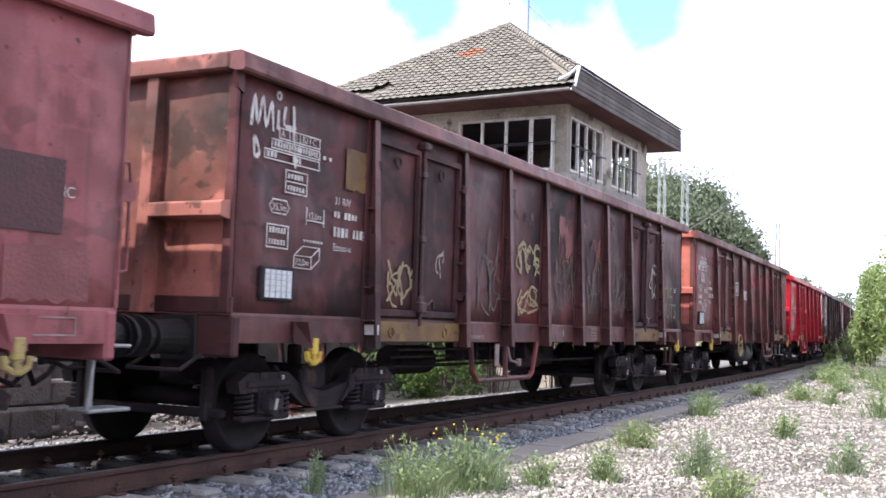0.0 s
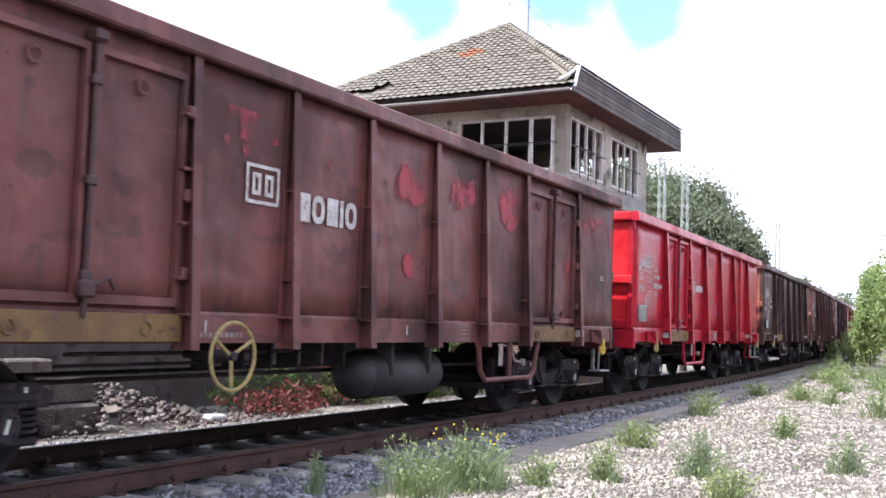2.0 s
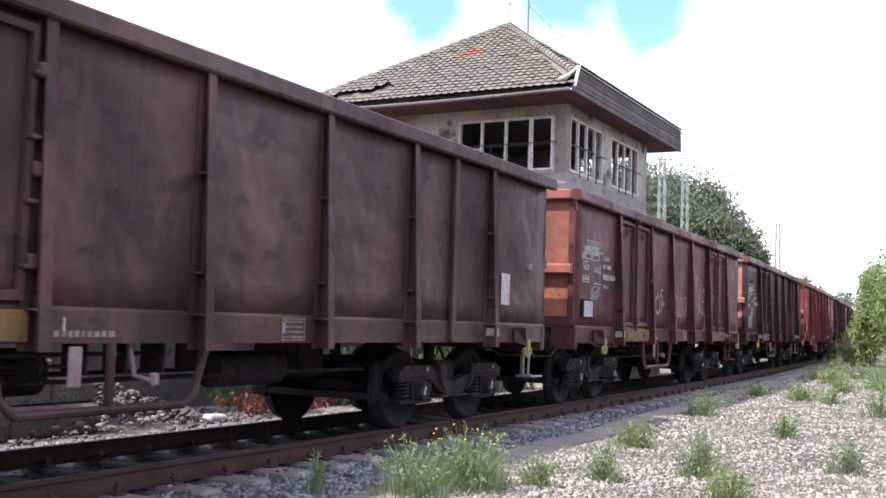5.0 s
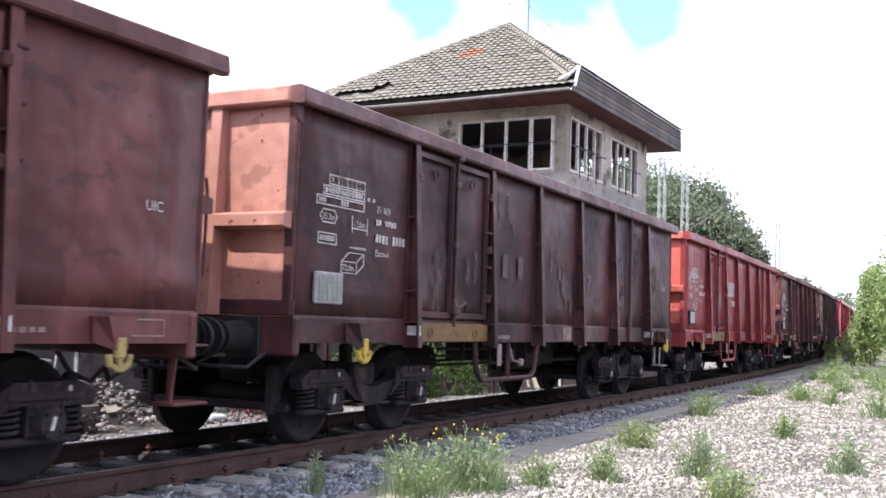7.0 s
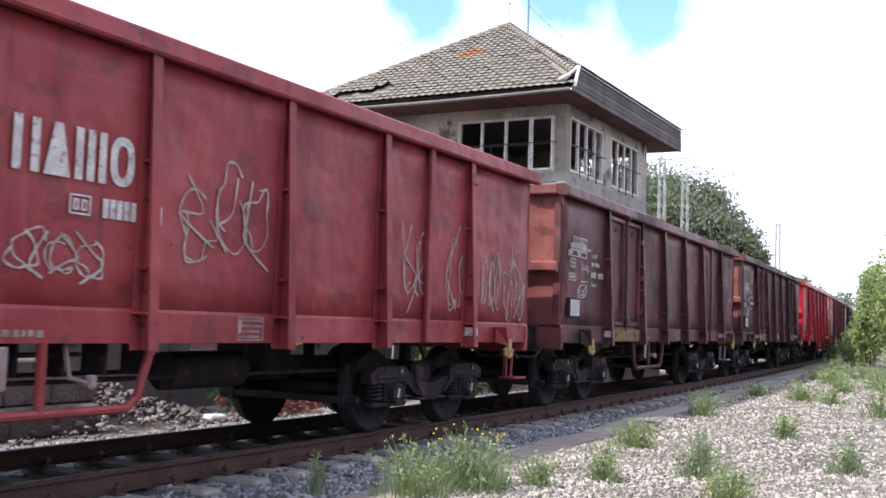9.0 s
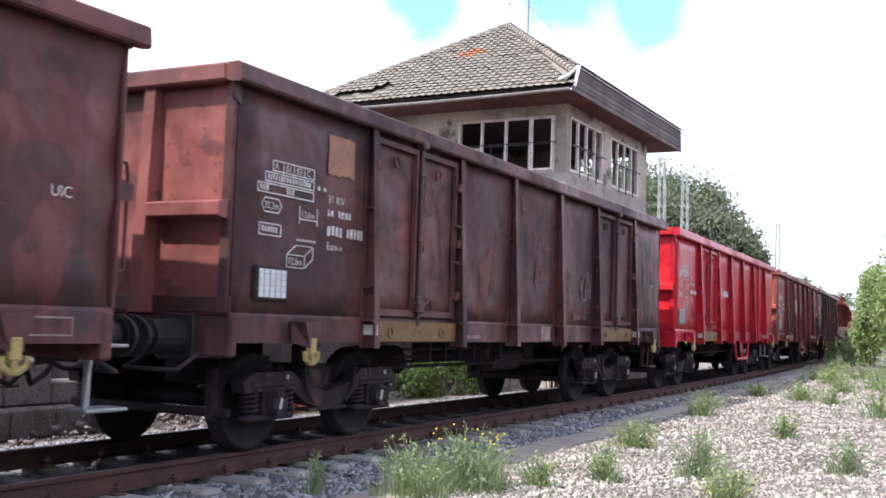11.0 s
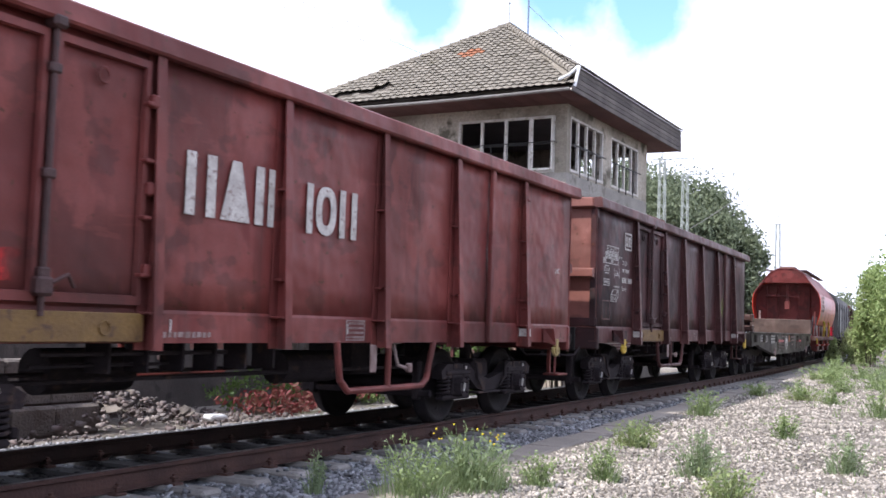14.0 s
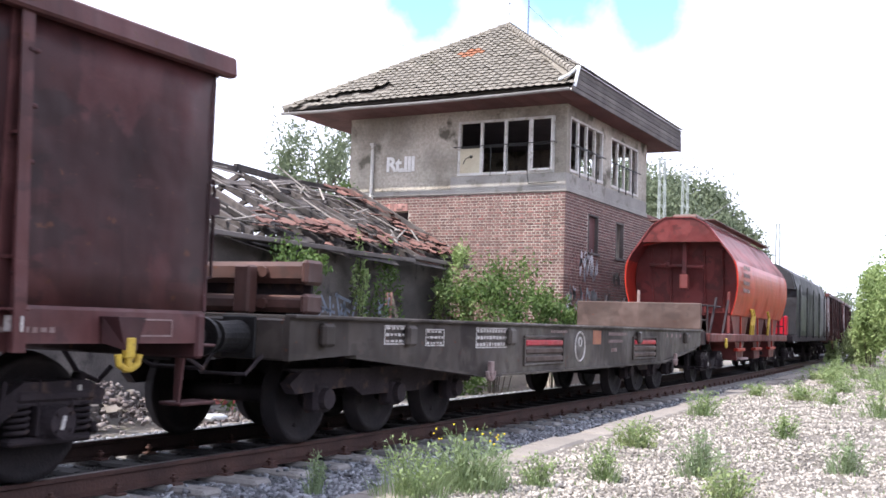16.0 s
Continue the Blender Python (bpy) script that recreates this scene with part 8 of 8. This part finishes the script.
    me.box(-L + 0.47, -L + 0.53, -1.3, 1.3, 1.27, 1.66, 0.01)
    part("rack_plate", me, UNDER, w)
    for y in (-0.75, 0.45, 1.1):
        me = Mesh()
        me.box(-L + 0.14, -L + 0.28, y - 0.09, y + 0.09, 1.27, 1.72, 0.02)
        part("end_stanchion", me, rust, w)
    for e in (-1, 1):
        x = e * L
        me = Mesh()
        me.box(*sorted((x, x - e * 0.12)), -1.36, 1.36, 0.86, 1.234, 0.02)
        part("headstock", me, paint, w)
        for y in (-0.875, 0.875):
            part("buffer", shared("buffer", BUFFER, make_buffer), None, w, "greasy black side buffer", m=pose(x, y, 1.06, 0, 0, 0 if e < 0 else 180))
        me = Mesh()
        me.tube([(x + e * 0.02, -1.15, 0.9), (x + e * 0.25, -1.15, 0.74), (x + e * 0.3, -0.7, 0.74), (x + e * 0.02, -0.6, 0.9)], 0.018, 6)
        part("shunter_handle", me, UNDER, w)
        me = Mesh()
        me.tube([(x, 0, 1.06), (x + e * 0.4, 0, 1.06), (x + e * 0.5, 0, 0.85)], 0.04, 8)
        part("coupling", me, UNDER, w)
    me = Mesh()
    for y in (-0.45, 0.45):
        me.box(-L + 0.15, L - 0.15, y - 0.1, y + 0.1, 0.85, 1.2, 0.02)
    part("underframe", me, UNDER, w)
    for px in (-5.2, 5.0):
        b = part("bogie", shared("trio_bogie", UNDER, make_trio_frame), None, w, "sooty three-axle bogie", m=pose(px, 0, 0))
        for q in (-1, 1):
            turn = 0 if q < 0 else 180
            part("side_frame", shared("trio_side", UNDER, make_trio_side), None, b, m=pose(0, q, 0, 0, 0, turn))
            for ax in (-1.45, 0, 1.45):
                part("axle_box", shared("trio_box", UNDER, make_trio_box), None, b, m=pose(ax, q, 0.46, 0, 0, turn))
                part("leaf_spring", shared("trio_spring", UNDER, make_leaf_spring), None, b, m=pose(ax, q * 1.0, 0.46 + 0.08, 0, 0, turn))
        for ax in (-1.45, 0, 1.45):
            wheels.append(part("wheelset", shared("wheelset", WHEEL, make_wheelset, True), None, b, "dark steel wheels on an axle", m=pose(ax, 0, 0.46)))
    rng = random.Random(5)
    y = -1.4225
    for x0, x1, z0, z1, rows in ((-6.1, -5.65, 1.0, 1.2, 3), (-5.2, -4.75, 0.98, 1.17, 3), (-3.9, -2.95, 0.95, 1.2, 3)):
        me = Mesh()
        rect_outline(me, x0, x1, z0, z1, y, 0.014)
        for k in range(rows):
            h = (z1 - z0) / rows
            text_bars(me, x0 + 0.03, x1 - 0.03, z0 + k * h + 0.02, z0 + (k + 1) * h - 0.015, y - 0.001, rng, 0.03, 0.04, 0.08)
        part("data_panel", me, WHITE, w)
    me = Mesh()
    text_bars(me, -1.4, -0.7, 1.15, 1.19, y, rng)
    text_bars(me, 1.25, 2.3, 1.12, 1.18, y, rng)
    text_bars(me, 1.25, 2.0, 1.0, 1.06, y, rng)
    text_bars(me, 1.4, 1.7, 0.85, 0.92, y, rng)
    text_bars(me, 4.9, 6.9, 1.1, 1.17, y, rng, 0.25, 0.06, 0.12)
    part("lettering", me, DIMWHITE, w)
    me = Mesh()
    me.ring((-0.15, y, 0.95), 1, 0.22, 0.014, n=28, k=4)
    me.ring((-0.15, y, 1.02), 1, 0.07, 0.014, n=14, k=4)
    part("round_sign", me, WHITE, w)
    me = Mesh()
    me.box(0.45, 0.85, y - 0.003, y, 0.98, 1.2)
    part("orange_label", me, rough_mat("orange_label_paint", (0.4, 0.16, 0.08), (0.33, 0.12, 0.07), 6, 40, 0.7), w)
    return w, wheels


_w, _wh = flat_wagon()
TRAIN.append((_w, _wh, 5.1, 16.4, 0.46))


def hopper_wagon():
    """A red covered hopper wagon with a canted body and roof hatches."""
    red = wagon_paint("hopper_orange_red_paint", (0.42, 0.028, 0.018), (0.46, 0.045, 0.028), (0.2, 0.025, 0.02), 0.25, rough=0.4, seed=32, dents=0.1)
    dusty = wagon_paint("hopper_dusty_red_paint", (0.2, 0.04, 0.042), (0.25, 0.06, 0.06), (0.09, 0.03, 0.03), 0.35, seed=36, dents=0.1)
    # duller than the hull; on the end plates it includes their shade
    dull = wagon_paint("hopper_dull_red_paint", (0.13, 0.025, 0.025), (0.165, 0.036, 0.034), (0.05, 0.02, 0.018), 0.45, seed=33)
    roofc = wagon_paint("hopper_roof_paint", (0.12, 0.075, 0.065), (0.16, 0.1, 0.085), (0.07, 0.05, 0.045), 0.4, seed=34)
    w = thing("hopper_wagon", "orange-red covered hopper wagon with roof hatches", "goods wagon", group="wagons of the goods train")
    x0, x1 = -3.5, 5.9
    sec = [(-1.32, 1.7), (-1.44, 2.1), (-1.5, 2.6), (-1.42, 3.1), (-1.06, 3.6), (-0.72, 4.02), (-0.36, 4.22)]
    RF, RR = 0.16, 0.12      # rake of the front and rear ends
    fine = []
    for i in range(len(sec) - 1):
        a, b, c, d = (Vector(sec[k]) for k in (max(i - 1, 0), i, i + 1, min(i + 2, len(sec) - 1)))
        fine += [tuple(0.5 * (2 * b + (c - a) * t + (2 * a - 5 * b + 4 * c - d) * t * t + (3 * b - 3 * c + d - a) * t ** 3)) for t in (0, 0.25, 0.5, 0.75)]
    fine.append(sec[-1])
    sec = fine + [(-y, z) for y, z in reversed(fine)]

    def shell(path, mat, name):
        """A bent sheet 25 mm thick whose ends follow the raked ends of the body."""
        me = Mesh()
        me.prism(path + [(y * 0.975, z - 0.02) for y, z in reversed(path)], 0, 0.0, 1.0)
        me.v = [((x0 - 0.35 + RF * (4.24 - z)) if x < 0.5 else (x1 - RR * (4.24 - z)), y, z) for x, y, z in me.v]
        part(name, me, mat, w, smooth=False)
    n_ = len(fine)
    cut_ = min(i for i, q in enumerate(fine) if q[1] >= 3.0)
    shell(fine[:cut_ + 1], red, "hull_side")
    shell([(-y, z) for y, z in fine[:cut_ + 1]], red, "hull_side")
    shell(sec[cut_:len(sec) - cut_], dusty, "hull_top")
    for x in (x0, x1):
        me = Mesh()
        e = 1 if x > 0 else -1
        me.prism([(y * 0.968, z - 0.025) for y, z in sec], 0, 0.0, 1.0)
        me.v = [((x0 + 0.6 + RF * (4.24 - z) + 0.1 * xx) if e < 0 else (x1 - 0.25 - RR * (4.24 - z) - 0.1 * xx), y, z) for xx, y, z in me.v]
        # recessed plate in darker red: the overhang's shade is put into the colour
        part("end_plate", me, dull, w)
        me = Mesh()
        cap = [(y * 0.966, z - 0.026) for y, z in sec if z > 3.5]
        me.prism(cap, 0, 0.0, 1.0)
        me.v = [((x0 - 0.32 + RF * (4.24 - z) + 0.2 * xx) if e < 0 else (x1 - 0.03 - RR * (4.24 - z) - 0.2 * xx), y, z) for xx, y, z in me.v]
        part("end_cap", me, dull, w, "dusty red upper end plate")
        me = Mesh()
        k_ = RF if e < 0 else RR
        q_ = x0 + 0.56 if e < 0 else x1 - 0.21
        for y in (-0.95, -0.45, 0.45, 0.95):
            me = Mesh()
            me.tube([(q_ - e * k_ * (4.24 - 1.75), y, 1.75), (q_ - e * k_ * (4.24 - 3.45), y, 3.45)], 0.035, 6)
            part("end_rib", me, dull, w)
        me = Mesh()
        qx = q_ + e * 0.1
        me.box(*sorted((qx, qx + e * 0.1)), -0.07, 0.07, 2.5, 4.05, 0.02)
        me.box(*sorted((qx, qx + e * 0.14)), -0.12, 0.12, 2.35, 2.75, 0.03)
        part("hatch_gear", me, dull, w, "upright hatch lever gear")
        me = Mesh()
        me.cyl((qx + e * 0.05, -0.5, 2.95), (qx + e * 0.05, 0.95, 3.0), 0.05, n=8)
        me.ball((qx + e * 0.05, 0.45, 3.02), 0.1, 8, 6)
        part("end_rail", me, dull, w)
        me = Mesh()
        me.tube([(qx + e * 0.22, 0.05, 3.72), (qx + e * 0.25, 1.2, 3.5)], 0.03, 6)
        me.ball((qx + e * 0.22, 0.05, 3.74), 0.08, 8, 6)
        part("hatch_lever", me, red, w, "bright red hatch lever")
        # end platform with its railing
        me = Mesh()
        px = e * 6.45
        for z in (1.5, 1.85):
            me.tube([(px, -1.3, z), (px, 1.3, z)], 0.022, 6)
        for y in (-1.3, -0.6, 0.1, 0.7, 1.3):
            me.tube([(px, y, 1.18), (px, y, 1.86)], 0.022, 6)
        for y in (-1.3, 1.3):
            me.tube([(px, y, 1.85), (px - e * 1.5, y, 1.85)], 0.022, 6)
        part("platform_railing", me, UNDER, w)
        for y in (-1.2, 1.2):
            me = Mesh()
            me.box(q_ + e * 0.25, q_ + e * 0.31, y - 0.04, y + 0.04, 1.2, 2.3, 0.01) if e > 0 else me.box(q_ - 0.31, q_ - 0.25, y - 0.04, y + 0.04, 1.2, 2.3, 0.01)
            part("end_post", me, DIMWHITE if y > 0 else dull, w)
    me = Mesh()
    me.box(x0 + 0.3, x1 - 0.3, -0.34, 0.34, 4.22, 4.36, 0.05)
    part("roof_hatch", me, roofc, w, "weathered roof hatch cover")
    for y in (-0.75, 0.75):
        me = Mesh()
        me.box(x0 - 0.1, x1 + 0.1, y - 0.14, y + 0.14, 4.15, 4.18, 0.008)
        part("roof_walkway", me, roofc, w)
    for y in (-1, 1):
        for c0 in (-1.9, 1.0, 3.9):
            me = Mesh()
            me.prism([(c0 - 1.4, 1.74), (c0 + 1.4, 1.74), (c0 + 0.55, 0.8), (c0 + 0.5, 0.5), (c0 - 0.5, 0.5), (c0 - 0.55, 0.8)], 1, *sorted((y * 0.6, y * 1.26)))
            part("chute", me, dull, w)
            me = Mesh()
            me.box(c0 - 0.6, c0 + 0.6, *sorted((y * 1.2, y * 1.32)), 0.74, 0.82, 0.012)
            me.box(c0 - 0.04, c0 + 0.04, *sorted((y * 1.262, y * 1.3)), 0.82, 1.7, 0.01)
            part("chute_rib", me, red, w)
        me = Mesh()
        me.box(-6.6, 6.6, *sorted((y * 1.25, y * 1.4)), 1.0, 1.2, 0.02)
        part("solebar", me, dull, w)
        for x in (-6.2, -4.6):
            me = Mesh()
            me.tube([(x, y * 1.3, 1.2), (x + 0.5, y * 1.35, 2.05)], 0.03, 6)
            part("end_brace", me, UNDER, w)
        for x in (-1.1, -0.75, 2.0):
            me = Mesh()
            me.tube([(x, y * 1.42, 1.2), (x - 0.1, y * 1.45, 1.45), (x + 0.1, y * 1.45, 1.7), (x, y * 1.42, 1.9)], 0.04, 6)
            part("lever", me, YELLOW, w, "yellow discharge lever")
        me = Mesh()
        make_hook(me)
        part("rope_hook", me, YELLOW, w, "yellow roping hook", m=pose(-4.9, 1.45 * y, 0.92))
        me = Mesh()
        me.box(-2.2, -1.0, *sorted((y * 1.15, y * 1.35)), 0.5, 0.56, 0.01)
        part("chute_plate", me, DIMWHITE, w)
    rng = random.Random(8)
    me = Mesh()
    for k in range(4):
        text_bars(me, -2.9, -1.9, 2.3 + k * 0.2, 2.42 + k * 0.2, -1.515, rng)
    part("lettering", me, DIMWHITE, w)
    me = Mesh()
    me.box(-6.69, 6.69, -1.2, 1.2, 1.02, 1.18)
    part("underframe", me, UNDER, w)
    wheels = []
    for px in (-4.7, 4.7):
        add_bogie(w, px, wheels)
    for e in (-1, 1):
        x = e * 6.7
        me = Mesh()
        me.box(*sorted((x, x - e * 0.1)), -1.3, 1.3, 0.92, 1.25, 0.02)
        part("headstock", me, UNDER, w)
        for y in (-0.875, 0.875):
            part("buffer", shared("buffer", BUFFER, make_buffer), None, w, "greasy black side buffer", m=pose(x, y, 1.06, 0, 0, 0 if e < 0 else 180))
    return w, wheels


_w, _wh = hopper_wagon()
TRAIN.append((_w, _wh, 4.7, 14.6, 0.46))


def covered_wagon():
    """A dark covered wagon with a rounded hood."""
    grey = wagon_paint("grey_green_hood_paint", (0.022, 0.022, 0.026), (0.03, 0.03, 0.034), (0.015, 0.015, 0.016), 0.4, seed=35)
    door = wagon_paint("grey_green_door_paint", (0.045, 0.048, 0.044), (0.06, 0.064, 0.058), (0.022, 0.022, 0.021), 0.3, seed=37)
    w = thing("covered_wagon", "dark grey covered goods wagon with rounded hood", "goods wagon", group="wagons of the goods train")
    L = 7.1
    sec = [(-1.42, 1.2), (-1.45, 2.9), (-1.3, 3.45), (-0.8, 3.8), (0, 3.92)]
    sec = sec + [(-y, z) for y, z in reversed(sec[:-1])]
    me = Mesh()
    me.prism(sec, 0, -L + 1.2, L)
    part("hood", me, grey, w, smooth=False)
    me = Mesh()
    me.prism([(y * 0.97, z) for y, z in sec[1:-1]], 0, -L + 1.0, -L + 1.19)
    part("hood_end", me, grey, w)
    for k in range(5):
        me = Mesh()
        x = -L + 2.0 + k * 2.7
        me.box(x - 0.05, x + 0.05, -1.5, -1.455, 1.1, 3.1, 0.01)
        part("side_post", me, grey, w)
    for s in (-1, 1):
        me = Mesh()
        me.box(-L + 2.4, -L + 4.5, *sorted((1.44 * s, 1.475 * s)), 1.35, 2.75, 0.012)
        part("side_door", me, door, w, "grey-green side door")
    me = Mesh()
    me.box(-L, L, -1.44, 1.44, 0.98, 1.19, 0.02)
    part("frame", me, UNDER, w)
    me = Mesh()
    me.box(-L + 0.2, -L + 0.8, -1.2, -0.5, 1.2, 1.9, 0.04)
    part("brake_box", me, RED, w, "small red equipment box")
    wheels = []
    for px in (-4.9, 4.9):
        add_bogie(w, px, wheels)
    for e in (-1, 1):
        for y in (-0.875, 0.875):
            part("buffer", shared("buffer", BUFFER, make_buffer), None, w, "greasy black side buffer", m=pose(e * L, y, 1.06, 0, 0, 0 if e < 0 else 180))
    return w, wheels


_w, _wh = covered_wagon()
TRAIN.append((_w, _wh, 4.9, 15.4, 0.46))
for _k in range(2):
    _w, _wh = open_wagon(bpy.data.materials["burnt_brown_paint"], bpy.data.materials["brown_black_paint"], "dark brown open wagon at the tail of the train", seed=40 + _k)
    TRAIN.append((_w, _wh, 4.4, 14.04, 0.46))


def motions():
    """The train rolls past from the far bend; every wheelset turns with it."""
    rows_t = [round(0.5 * k, 3) for k in range(33)]
    rows_t = sorted(set(rows_t) | {11.3})
    spin_t = [k / 30 for k in range(481)]
    u = U1 - TRAIN[0][3]
    for w, wheels, pivot, lu, radius in TRAIN:
        rows = []
        for t in rows_t:
            c = u + lu / 2 - run(t)
            a, b = on_track(c - pivot), on_track(c + pivot)
            d = b - a
            m = (a + b) / 2
            rows.append((t, pose(m.x, m.y, 0, 0, 0, math.degrees(math.atan2(d.y, d.x)))))
        walk(w, rows)
        for k, ob in enumerate(wheels):
            base = ob.matrix_basis.translation.copy()
            walk(ob, [(t, Matrix.Translation(base) @ Matrix.Rotation(-run(t) / radius + k, 4, 'Y')) for t in spin_t])
        u += lu


motions()
